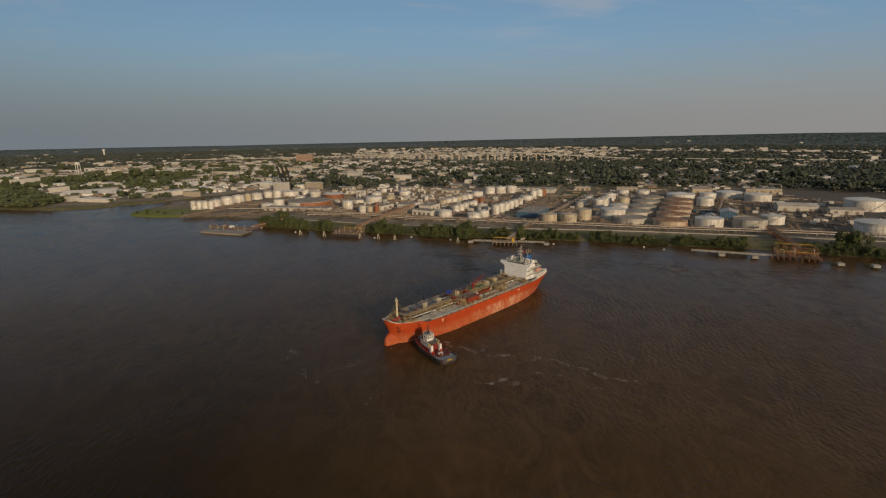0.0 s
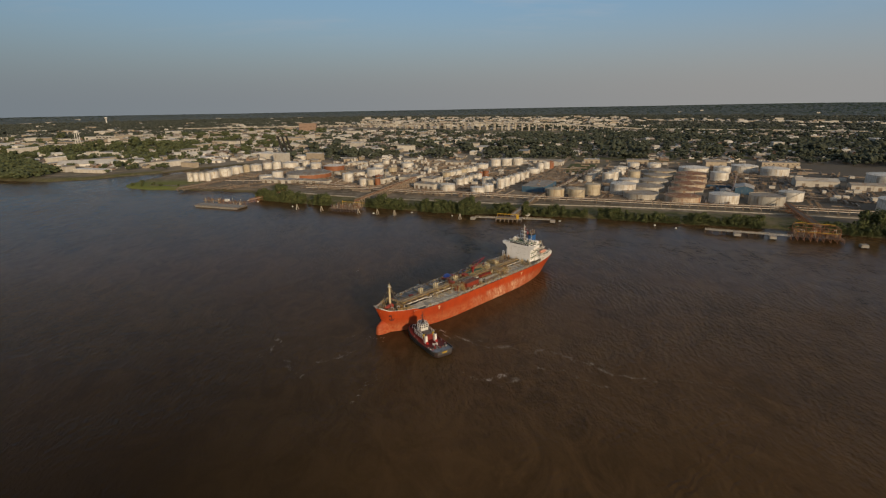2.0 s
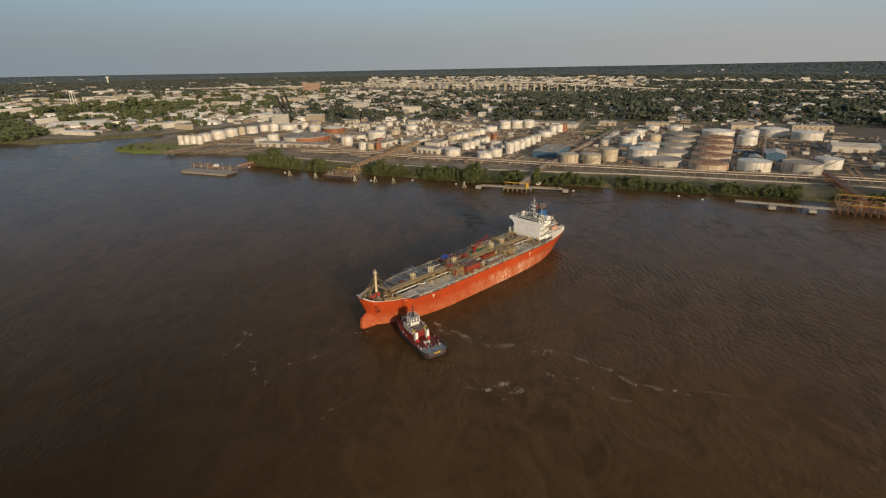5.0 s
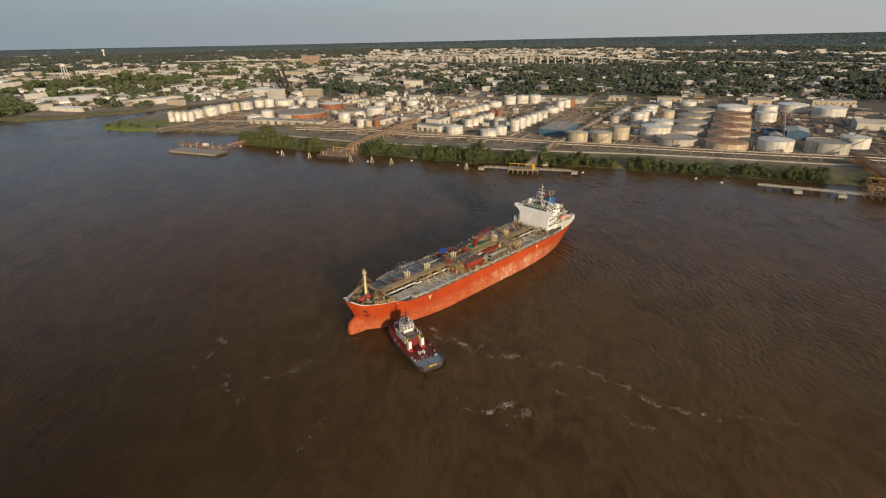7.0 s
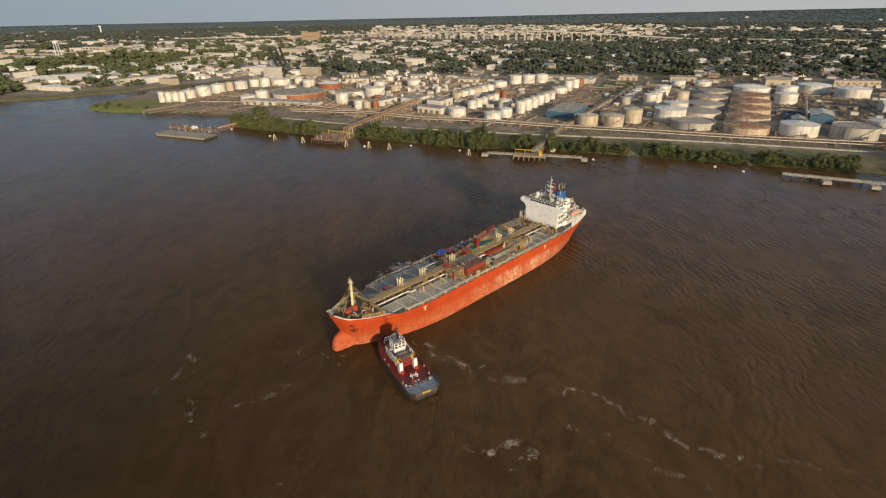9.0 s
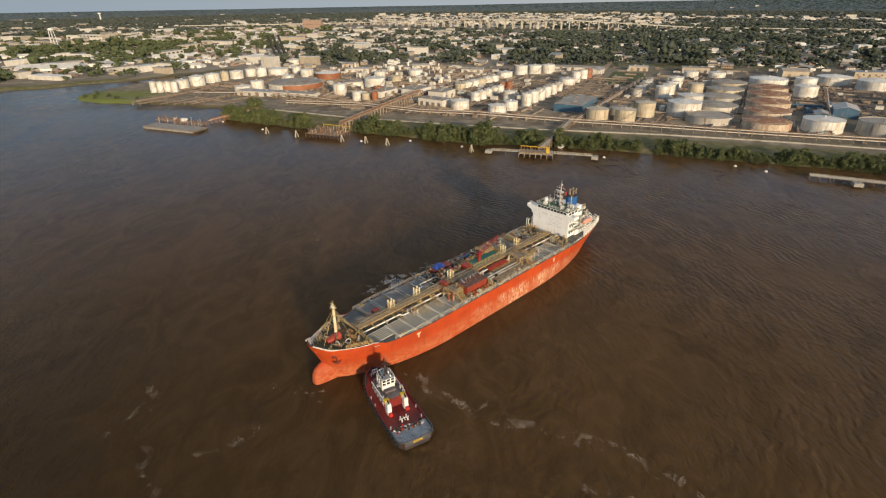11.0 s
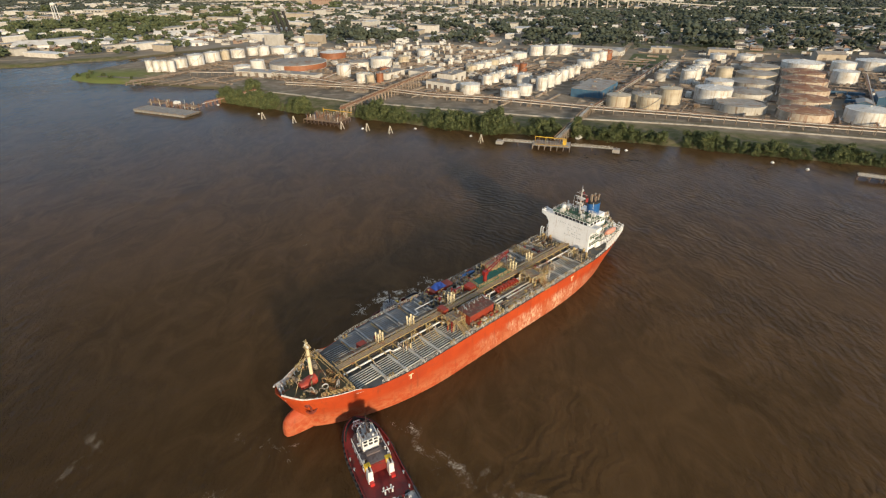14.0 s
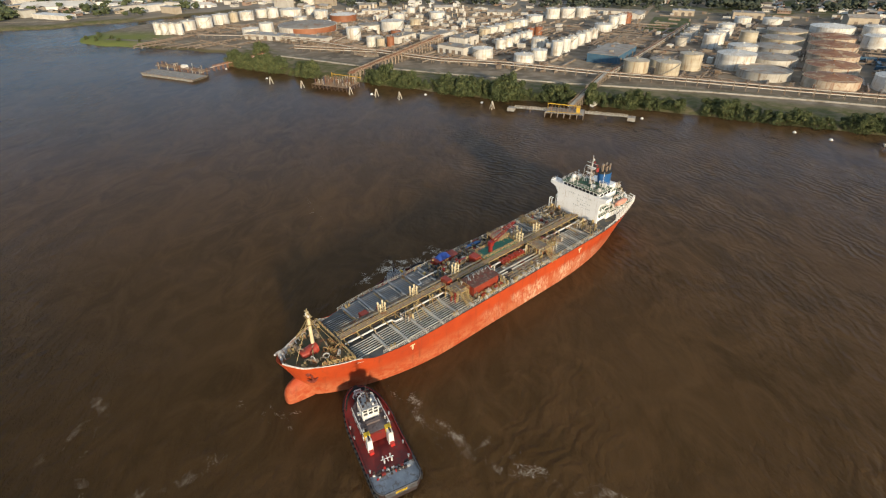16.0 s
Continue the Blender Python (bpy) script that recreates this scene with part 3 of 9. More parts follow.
def hull_material():
    m = bpy.data.materials.new("hull_paint")
    m.use_nodes = True
    nodes, links = m.node_tree.nodes, m.node_tree.links
    b = nodes["Principled BSDF"]
    where = place(nodes, links, True)
    sep = nodes.new("ShaderNodeSeparateXYZ")
    links.new(where, sep.inputs[0])
    n1 = noise_at(nodes, links, place(nodes, links, True, (0.3, 1, 1)), 1.6, 6, 0.65)
    up = mix_rgb(nodes, links, ramp(nodes, links, noise_at(nodes, links, where, 9, 8, 0.7), 0.38, 0.62), (0.43, 0.060, 0.014), (0.33, 0.043, 0.013))
    low = mix_rgb(nodes, links, n1, (0.42, 0.070, 0.019), (0.29, 0.046, 0.017))
    hgt = nodes.new("ShaderNodeMath")
    hgt.operation = "MULTIPLY_ADD"
    links.new(n1, hgt.inputs[0])
    hgt.inputs[1].default_value = 1.6
    links.new(sep.outputs[2], hgt.inputs[2])
    col = mix_rgb(nodes, links, ramp(nodes, links, hgt.outputs[0], 7.6, 5.0), up, low)
    # scraped, chalky patches along the side aft of the middle
    broad = ramp(nodes, links, noise_at(nodes, links, place(nodes, links, True, (0.5, 1, 0.25)), 3.6, 7, 0.72, 0.5), 0.42, 0.55)
    flake = ramp(nodes, links, noise_at(nodes, links, place(nodes, links, True, (1.0, 1, 0.35)), 0.55, 7, 0.75, 0.3), 0.42, 0.58)
    wear = nodes.new("ShaderNodeMath")
    wear.operation = "MULTIPLY"
    links.new(broad, wear.inputs[0])
    links.new(flake, wear.inputs[1])
    worn = wear.outputs[0]
    span = nodes.new("ShaderNodeMath")
    span.operation = "MULTIPLY"
    links.new(ramp(nodes, links, sep.outputs[0], -124, -100), span.inputs[0])
    links.new(ramp(nodes, links, sep.outputs[0], -48, -70), span.inputs[1])
    s2 = nodes.new("ShaderNodeMath")
    s2.operation = "MULTIPLY"
    links.new(span.outputs[0], s2.inputs[0])
    links.new(worn, s2.inputs[1])
    s3 = nodes.new("ShaderNodeMath")
    s3.operation = "MULTIPLY"
    links.new(s2.outputs[0], s3.inputs[0])
    links.new(ramp(nodes, links, hgt.outputs[0], 7.6, 5.4), s3.inputs[1])
    s4 = nodes.new("ShaderNodeMath")
    s4.operation = "MULTIPLY"
    links.new(s3.outputs[0], s4.inputs[0])
    s4.inputs[1].default_value = 0.8
    col = mix_rgb(nodes, links, s4.outputs[0], col, (0.74, 0.55, 0.38))
    # dull scale where the hull rides in and out of the water
    scale = nodes.new("ShaderNodeMath")
    scale.operation = "MULTIPLY"
    links.new(ramp(nodes, links, noise_at(nodes, links, place(nodes, links, True, (0.6, 1, 1)), 1.3, 8, 0.74, 0.4), 0.40, 0.58), scale.inputs[0])
    links.new(ramp(nodes, links, hgt.outputs[0], 6.8, 2.6), scale.inputs[1])
    col = mix_rgb(nodes, links, scale.outputs[0], col, (0.42, 0.135, 0.062))
    # rubbed dark specks and long fender scrapes
    scuff = ramp(nodes, links, noise_at(nodes, links, place(nodes, links, True, (0.16, 1, 1.3)), 0.7, 6, 0.7), 0.60, 0.70)
    half = nodes.new("ShaderNodeMath")
    half.operation = "MULTIPLY"
    links.new(scuff, half.inputs[0])
    half.inputs[1].default_value = 0.8
    col = mix_rgb(nodes, links, half.outputs[0], col, (0.24, 0.05, 0.022))
    streak = ramp(nodes, links, noise_at(nodes, links, place(nodes, links, True, (1, 1, 0.1)), 1.1, 5, 0.6), 0.54, 0.72)
    k = nodes.new("ShaderNodeMath")
    k.operation = "MULTIPLY"
    links.new(streak, k.inputs[0])
    k.inputs[1].default_value = 0.7
    col = mix_rgb(nodes, links, k.outputs[0], col, (0.21, 0.045, 0.02))
    links.new(col, b.inputs["Base Color"])
    b.inputs["Roughness"].default_value = 0.62
    b.inputs["Specular IOR Level"].default_value = 0.25
    bp = nodes.new("ShaderNodeBump")
    bp.inputs["Strength"].default_value, bp.inputs["Distance"].default_value = 0.25, 0.15
    links.new(noise_at(nodes, links, where, 2.2, 3), bp.inputs["Height"])
    links.new(bp.outputs[0], b.inputs["Normal"])
    return m


M["hull"] = hull_material()
M["anchor_rust"] = surface("anchor_rust", (0.19, 0.030, 0.015), None, 1, 0.3, 0.8)
ship = thing("tanker_ship", "orange-red product tanker in ballast with a white deckhouse aft", "ship", SHIP)
part("hull", build_hull(), M["hull"], ship, "scuffed orange-red steel hull with a bulbous bow", smooth=35)


def deck_sheet(x0, x1, z, inset=0.05, n=40):
    g = Geo()
    for i in range(n + 1):
        x = x0 + (x1 - x0) * i / n
        h = max(0.05, half_breadth(x, z) - inset)
        g.v += [(x, h, z), (x, 0, z + 0.12), (x, -h, z)]
    for i in range(n):
        a = 3 * i
        g.f += [(a, a + 1, a + 4, a + 3), (a + 1, a + 2, a + 5, a + 4)]
    return g


M["deck_grey"] = surface("deck_grey", (0.088, 0.094, 0.098), (0.066, 0.07, 0.072), 4, 0.5, 0.7, stain=((0.20, 0.15, 0.09), 3, 0.3), local=True)
M["deck_slate"] = surface("deck_slate", (0.24, 0.245, 0.25), (0.18, 0.183, 0.186), 5, 0.5, 0.65, stain=((0.24, 0.19, 0.14), 2.5, 0.3), local=True)
M["deck_green"] = surface("deck_green", (0.06, 0.065, 0.03), (0.09, 0.075, 0.04), 3, 0.5, 0.8, stain=(RUST, 2, 0.3), local=True)
part("main_deck", deck_sheet(-141.8, -15.8, MAIN - 0.02), M["deck_grey"], ship, "grey painted cargo deck")
part("forecastle_deck", deck_sheet(-16.3, -2.4, FCS - 0.05), M["deck_green"], ship, "dark green rust-stained forecastle deck")
g = Geo()
g.box(-16.4, -9.0, MAIN - 0.1, -16.2, 9.0, FCS)
part("forecastle_bulkhead", g, M["deck_grey"], ship)

M["ship_cream"] = surface("ship_cream", (0.50, 0.375, 0.17), (0.36, 0.26, 0.115), 2, 0.3, 0.6, stain=(RUST, 1.5, 0.3), local=True)
M["mast_cream"] = surface("mast_cream", (0.74, 0.64, 0.42), (0.66, 0.54, 0.33), 2, 0.3, 0.5, local=True)
M["ship_pipe"] = surface("ship_pipe", (0.62, 0.58, 0.50), (0.5, 0.44, 0.36), 2, 0.3, 0.5, stain=(RUST, 1.2, 0.15), local=True)
M["beam_grey"] = surface("beam_grey", (0.50, 0.50, 0.47), (0.42, 0.41, 0.38), 2, 0.3, 0.6, stain=((0.33, 0.22, 0.13), 1.2, 0.3), local=True)
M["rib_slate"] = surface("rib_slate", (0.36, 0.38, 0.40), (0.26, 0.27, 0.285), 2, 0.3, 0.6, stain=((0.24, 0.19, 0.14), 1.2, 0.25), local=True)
M["girder_pale"] = surface("girder_pale", (0.54, 0.54, 0.51), (0.43, 0.42, 0.39), 2, 0.3, 0.6, stain=((0.36, 0.26, 0.17), 1.2, 0.25), local=True)
M["pipe_dark"] = surface("pipe_dark", (0.20, 0.18, 0.15), (0.28, 0.21, 0.14), 2, 0.3, 0.7, stain=(RUST, 1.2, 0.3), local=True)
M["red_steel"] = surface("red_steel", (0.30, 0.042, 0.018), (0.23, 0.032, 0.016), 2, 0.3, 0.55, stain=((0.25, 0.05, 0.03), 1.4, 0.3), local=True)
M["letter_grey"] = surface("letter_grey", (0.66, 0.67, 0.67), (0.52, 0.53, 0.54), 2, 0.3, 0.6, local=True)
M["crane_red"] = surface("crane_red", (0.30, 0.022, 0.018), None, 2, 0.3, 0.5, local=True)
M["house_red"] = surface("house_red", (0.40, 0.05, 0.028), (0.30, 0.035, 0.02), 1.5, 0.3, 0.55, stain=((0.18, 0.05, 0.03), 1.2, 0.3), local=True)
M["deck_teal"] = surface("deck_teal", (0.02, 0.16, 0.12), (0.02, 0.12, 0.09), 2, 0.3, 0.7, local=True)
M["roof_green"] = surface("roof_green", (0.045, 0.13, 0.07), (0.04, 0.10, 0.055), 2, 0.3, 0.75, stain=((0.14, 0.10, 0.06), 1.5, 0.25), local=True)
M["mast_grey"] = surface("mast_grey", (0.66, 0.64, 0.60), (0.50, 0.47, 0.43), 1.0, 0.3, 0.6, stain=((0.30, 0.17, 0.10), 0.8, 0.3), local=True)
M["house_white"] = surface("house_white", (0.95, 0.95, 0.95), (0.90, 0.90, 0.89), 3, 0.15, 0.5, bump=0.05, stain=((0.62, 0.56, 0.48), 1.2, 0.04), streaks=((0.42, 0.32, 0.24), 0.5, 0.08), local=True)
M["funnel_blue"] = surface("funnel_blue", (0.02, 0.12, 0.34), (0.02, 0.09, 0.26), 2, 0.3, 0.45, local=True)
M["boat_orange"] = surface("boat_orange", (0.70, 0.36, 0.27), (0.62, 0.28, 0.19), 1.5, 0.3, 0.45, local=True)


def rail(points, h=1.1, step=2.0, r=0.045, rows=3):
    """A guard rail along points: posts and level bars."""
    g = Geo()
    pts = [Vector(p) for p in points]
    for k in range(1, rows + 1):
        up = Vector((0, 0, h * k / rows))
        g.tube([p + up for p in pts], r, 3, False)
    for a, b in zip(pts, pts[1:]):
        n = max(1, round((b - a).length / step))
        for i in range(n):
            p = a.lerp(b, i / n)
            g.tube([p, p + Vector((0, 0, h))], r * 1.3, 3, False)
    g.tube([pts[-1], pts[-1] + Vector((0, 0, h))], r * 1.3, 3, False)
    return g


def edge_line(side, x0, x1, z, inset, n):
    return [(x, side * max(0.1, half_breadth(x, z) - inset), z) for x in (x0 + (x1 - x0) * i / n for i in range(n + 1))]


# rails along the cargo deck and round the stern
part("port_rail", rail(edge_line(1, -23, -112, MAIN, 0.25, 24), 1.1, 2.2, 0.05), M["girder_pale"], ship, "pale grey deck rail")
# starboard rail takes the darker grey: its shade is put in by colour
part("starboard_rail", rail(edge_line(-1, -23, -112, MAIN, 0.25, 24), 1.1, 2.2, 0.05), M["beam_grey"], ship, "weathered grey deck rail, toned down for its shaded side")
part("stern_rail", rail(edge_line(1, -114, -141.6, MAIN, 0.25, 10) + edge_line(-1, -141.6, -114, MAIN, 0.25, 10), 1.1, 2.0, 0.06), M["white_paint"], ship, "white stern rail")
M["bulwark_white"] = surface("bulwark_white", (0.72, 0.70, 0.66), (0.56, 0.53, 0.49), 1.2, 0.4, 0.6, stain=((0.36, 0.22, 0.14), 0.9, 0.35), streaks=((0.34, 0.16, 0.09), 0.5, 0.35), local=True)
# forecastle: white-rimmed bulwark with stays, rails at its after end
g = Geo()
for side in (1, -1):
    line = []
    for i in range(17):
        x = stem_x(13) - 0.4 - (16.0) * (i / 16) ** 1.3
        z = rail_top(x)
        line.append((x, side * half_breadth(x, z), z + 0.06))
    g.tube(line, [0.21 if i < 7 else 0.12 for i in range(17)], 6)
part("bulwark_rim", g, M["bulwark_white"], ship, "white painted bulwark rim")
for side in (1, -1):
    g = Geo()
    for i in range(13):
        x = stem_x(12.5) - 0.9 - 9.5 * (i / 12) ** 1.2
        low, high = half_breadth(x, FCS) - 0.35, half_breadth(x, rail_top(x) - 0.05) - 0.2
        g.v += [(x, side * max(0.08, min(low, high)), FCS), (x, side * max(0.08, high), rail_top(x) - 0.05)]
    g.f = [(2 * i, 2 * i + 2, 2 * i + 3, 2 * i + 1) for i in range(12)]
    part("bulwark_lining", g, M["bulwark_white"], ship, "white inner face of the bow bulwark")
for side in (1, -1):
    g = Geo()
    for i in range(9):
        x = -16.3 - 4.4 * i / 8
        y = side * (half_breadth(x, 11) - 0.12)
        g.v += [(x, y, MAIN - 0.02), (x, y, rail_top(x) - 0.04)]
    g.f = [(2 * i, 2 * i + 2, 2 * i + 3, 2 * i + 1) for i in range(8)]
    part("break_plate", g, M["beam_grey"], ship, "pale grey inner face of the sloping bulwark")
for side in (1, -1):
    for i in range(12):
        g = Geo()
        x = -2.6 - 1.15 * i
        y = side * (half_breadth(x, FCS) - 0.25)
        g.add([(x, y, FCS), (x, y - side * 1.1, FCS), (x, y, rail_top(x) - 0.1), (x + 0.22, y, FCS), (x + 0.22, y - side * 1.1, FCS), (x + 0.22, y, rail_top(x) - 0.1)],
              [(0, 1, 2), (3, 5, 4), (1, 4, 5, 2), (0, 3, 4, 1)])
        part("bulwark_stay", g, M["bulwark_white"], ship)
hb = half_breadth(-16.1, FCS) - 0.3
part("forecastle_rail", rail([(-9, half_breadth(-9, FCS) - 0.4, FCS + 0.3), (-16.1, hb, FCS), (-16.1, -hb, FCS), (-9, -half_breadth(-9, FCS) + 0.4, FCS + 0.3)], 1.2, 1.4, 0.08), M["ship_cream"], ship, "cream forecastle rail")
# foremast with crosstree, lamps and stays
MX, MY = -10.7, -1.2
mast = part("foremast", Geo().tube([(MX, MY, FCS - 0.1), (MX, MY, 17.5), (MX, MY, 22.0)], [0.48, 0.42, 0.34], 12), M["mast_cream"], ship, "cream tubular foremast")
g = Geo()
g.box(MX - 0.7, MY - 0.8, 20.6, MX + 0.7, MY + 0.8, 20.75)
g.box(MX - 0.2, MY - 1.2, 21.7, MX + 0.2, MY + 1.2, 21.85)
g.tube([(MX, MY, 22.0), (MX, MY, 23.0)], 0.12, 5)
part("crosstree", g, M["ship_cream"], mast)
part("mast_step", Geo().box(MX - 0.6, MY - 0.6, 18.2, MX + 0.6, MY + 0.6, 18.32), M["ship_cream"], mast)
for y in (MY - 0.5, MY + 0.5):
    g = Geo()
    g.lathe([(0.28, 0), (0.3, 0.5), (0.12, 0.62)], 8, (MX + 0.1, y, 20.8))
    part("mast_lamp", g, M["white_paint"], mast)
for x, y in ((-15.8, 7), (-15.8, -7), (-4.2, 2.0), (-4.2, -2.8), (-13, 4.5), (-13, -5.2)):
    g = Geo()
    g.tube([(MX, MY, 20.4), (x, y, FCS)], 0.055, 3, False)
    part("stay", g, M["ship_cream"], mast)
g = Geo()
for i in range(7):      # rounded house with a slumped cover
    for j in range(9):
        u, v = i / 6, math.pi * j / 8
        w = 1.55 - 0.35 * (u - 0.4) ** 2 * 4
        g.v.append((-11.2 + 4.3 * u, -0.4 + w * math.cos(v) + 0.08 * math.sin(7 * u + 2 * v), FCS - 0.1 + (1.9 - 0.7 * u) * math.sin(v) ** 0.6))
for i in range(6):
    for j in range(8):
        a = i * 9 + j
        g.f.append((a, a + 1, a + 10, a + 9))
g.f += [tuple(range(9))[::-1], tuple(54 + k for k in range(9))]
part("mast_house", g, M["house_red"], ship, "red painted store at the foremast")


def winch(x, y, z, turn=0.0, s=1.0, mat_drum="pipe_dark"):
    m = pose(x, y, z, 0, 0, turn)
    g = Geo()
    g.box(-1.1 * s, -1.6 * s, 0, 1.1 * s, 1.6 * s, 0.3 * s, m)
    for yy in (-1.2, -0.1, 1.0):
        g.tube([m @ Vector((0, yy * s, 0.9 * s)), m @ Vector((0, (yy + 0.12) * s, 0.9 * s))], 0.95 * s, 14)
    g.tube([m @ Vector((0, -1.9 * s, 0.9 * s)), m @ Vector((0, 1.9 * s, 0.9 * s))], 0.5 * s, 12)
    g.box(-0.5 * s, 1.1 * s, 0.2 * s, 0.9 * s, 1.8 * s, 1.5 * s, m)
    part("winch", g, M[mat_drum], ship, "rusty mooring winch", smooth=40)


M["gear_gold"] = surface("gear_gold", (0.36, 0.24, 0.09), (0.22, 0.15, 0.07), 1.2, 0.3, 0.7, stain=(RUST, 0.8, 0.4), local=True)
winch(-13.4, 3.0, FCS, 20, 0.75, "gear_gold")
winch(-13.2, -4.6, FCS, -20, 0.75)
winch(-14.6, 0.4, FCS, 0, 0.62, "gear_gold")
winch(-8.4, 3.4, FCS, 35, 0.6)
winch(-12.2, 5.6, FCS, 10, 0.55, "gear_gold")
winch(-7.4, -3.4, FCS, 15, 0.55)
for k in range(9):      # rope coils and wire reels standing on the forecastle
    a = 0.7 * k
    x, y = -15.0 + 0.95 * k, (3.4, 5.6, 1.6)[k % 3] - 0.35 * k
    g = Geo()
    g.tube([(x + 0.75 * math.cos(q) * math.cos(a), y + 0.75 * math.cos(q) * math.sin(a), FCS + 0.85 + 0.75 * math.sin(q)) for q in [2 * math.pi * i / 12 for i in range(13)]], 0.16, 5, False)
    part("rope_reel", g, M[("gear_gold", "beam_grey", "pipe_dark")[k % 3]], ship, smooth=50)
for k in range(7):
    x, y = -5.0 - 1.6 * k, (-1.9, 2.2, -3.4, 3.9, -5.0, 5.6, -6.4)[k]
    g = Geo()
    g.tube([(x, y, FCS), (x, y, FCS + 0.8), (x - 0.9, y * 1.08, FCS + 0.8), (x - 0.9, y * 1.08, FCS)], 0.14, 6)
    part("fairlead_post", g, M[("ship_cream", "pipe_dark")[k % 2]], ship)


def bollard(x, y, z, turn=0.0):
    m = pose(x, y, z, 0, 0, turn)
    g = Geo()
    g.box(-0.9, -0.35, 0, 0.9, 0.35, 0.15, m)
    for k in (-0.5, 0.5):
        c = m @ Vector((k, 0, 0.1))
        g.lathe([(0.24, 0), (0.22, 0.75), (0.3, 0.8), (0.3, 0.95)], 10, c)
    part("bollard", g, M["ship_cream"], ship)


for x in (-5.8, -10.3, -14.8):
    for s in (1, -1):
        bollard(x, s * (half_breadth(x, FCS) - 1.6), FCS, 25 * s)
for x in (-26, -46, -70, -90, -106, -133, -138):
    for s in (1, -1):
        bollard(x, s * (half_breadth(x, MAIN) - 1.1), MAIN)
# anchor in its recess
for s in (1, -1):
    y = s * (half_breadth(-6.6, 8.0) + 0.15)
    g = Geo()
    g.tube([(-6.3, y - s * 0.5, 9.4), (-6.5, y + s * 0.10, 9.0)], [0.95, 0.8], 12)
    part("hawse_pipe", g, M["anchor_rust"], ship, "dark rusty hawse pipe mouth", smooth=40)
    g = Geo()
    g.tube([(-6.5, y + s * 0.2, 9.2), (-6.9, y + s * 0.10, 6.9)], 0.28, 6)
    g.tube([(-8.2, y + s * 0.6, 7.8), (-7.5, y + s * 0.35, 6.9), (-6.9, y + s * 0.15, 6.6), (-6.2, y - s * 0.05, 6.8), (-5.5, y - s * 0.25, 7.6)], [0.12, 0.32, 0.45, 0.32, 0.12], 6)
    part("anchor", g, M["anchor_rust"], ship, "dark rust-red stockless anchor")
# deck girders, lying across, and the thin lengthwise ribs between them
for n in range(-1, 16):
    x = -24.6 - 5.45 * n
    for s in (1, -1):
        y0, y1 = s * 3.6, s * (half_breadth(x, MAIN) - 0.9)
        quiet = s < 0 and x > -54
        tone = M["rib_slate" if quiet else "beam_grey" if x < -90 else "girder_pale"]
        if n >= 0:
            g = Geo()
            g.box(x - 0.24, min(y0, y1), MAIN - 0.02, x + 0.24, max(y0, y1), MAIN + 0.62)
            g.tube([(x, y1 - s * 0.1, MAIN + 0.45), (x, y1 + s * 0.35, MAIN + 0.35), (x, y1 + s * 0.6, MAIN - 0.02)], 0.24, 6)
            part("deck_girder", g, tone, ship, smooth=40)
        if n == 15:
            continue
        row = Geo()
        for k in range(10):
            yy = s * (3.9 + 0.75 * k)
            if abs(yy) > half_breadth(x - 5.45 if n >= 0 else -17.6, MAIN) - (1.3 if n >= 0 else 0.9):
                continue
            front = x - 0.25 if n >= 0 else -17.6
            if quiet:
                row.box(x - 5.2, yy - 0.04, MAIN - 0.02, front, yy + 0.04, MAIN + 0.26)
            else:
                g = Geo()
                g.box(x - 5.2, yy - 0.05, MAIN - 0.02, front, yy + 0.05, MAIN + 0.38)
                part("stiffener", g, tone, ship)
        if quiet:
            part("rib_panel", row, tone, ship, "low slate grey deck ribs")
# smooth plating over the forward starboard tanks
g = Geo()
for i in range(13):
    x = -24.0 - 2.4 * i
    g.v += [(x, -3.4, MAIN + 0.13), (x, -half_breadth(x, MAIN) + 0.7, MAIN + 0.03)]
g.f = [(2 * i, 2 * i + 2, 2 * i + 3, 2 * i + 1) for i in range(12)]
part("deck_plating", g, M["deck_slate"], ship, "slate blue-grey deck plating")
# pipe stands that cross the deck to the starboard side
for x in (-97.0,):
    g = Geo()
    for k in range(6):
        y = -2.6 - 1.7 * k
        for dx in (-0.9, 0.9):
            g.tube([(x + dx, y, MAIN), (x + dx, y, 12.2)], 0.1, 5)
        g.tube([(x - 0.9, y, 12.2), (x + 0.9, y, 12.2)], 0.1, 4)
    for dx in (-0.9, 0.0, 0.9):
        for z in (11.2, 12.3):
            g.tube([(x + dx, -1.5, z), (x + dx, -11.2, z)], 0.11, 6)
    part("pipe_stand", g, M["ship_cream"], ship, "cream pipe stand across the deck")
# midship catwalk on legs, pipes beneath and beside it
part("catwalk_grating", Geo().box(-112, 0.3, 12.0, -16.6, 1.8, 12.1), M["pipe_dark"], ship, "dark steel grating of the catwalk")
g = Geo()
g.box(-112, 0.1, 11.9, -16.6, 0.3, 12.15)
g.box(-112, 1.8, 11.9, -16.6, 2.0, 12.15)
for k in range(25):
    xx = -17.5 - 3.9 * k
    g.box(xx - 0.12, 0.2, MAIN, xx + 0.12, 0.45, 12.0)
    g.box(xx - 0.12, 1.65, MAIN, xx + 0.12, 1.9, 12.0)
    g.box(xx - 0.12, -3.0, 11.0, xx + 0.12, 4.0, 11.25)
part("catwalk", g, M["ship_cream"], ship, "cream raised catwalk along the middle of the deck")
part("catwalk_rail", rail([(-112, 0.2, 12.1), (-16.6, 0.2, 12.1)], 1.1, 1.6, 0.035, 2), M["ship_cream"], ship)
part("catwalk_rail", rail([(-112, 1.9, 12.1), (-16.6, 1.9, 12.1)], 1.1, 1.6, 0.035, 2), M["ship_cream"], ship)
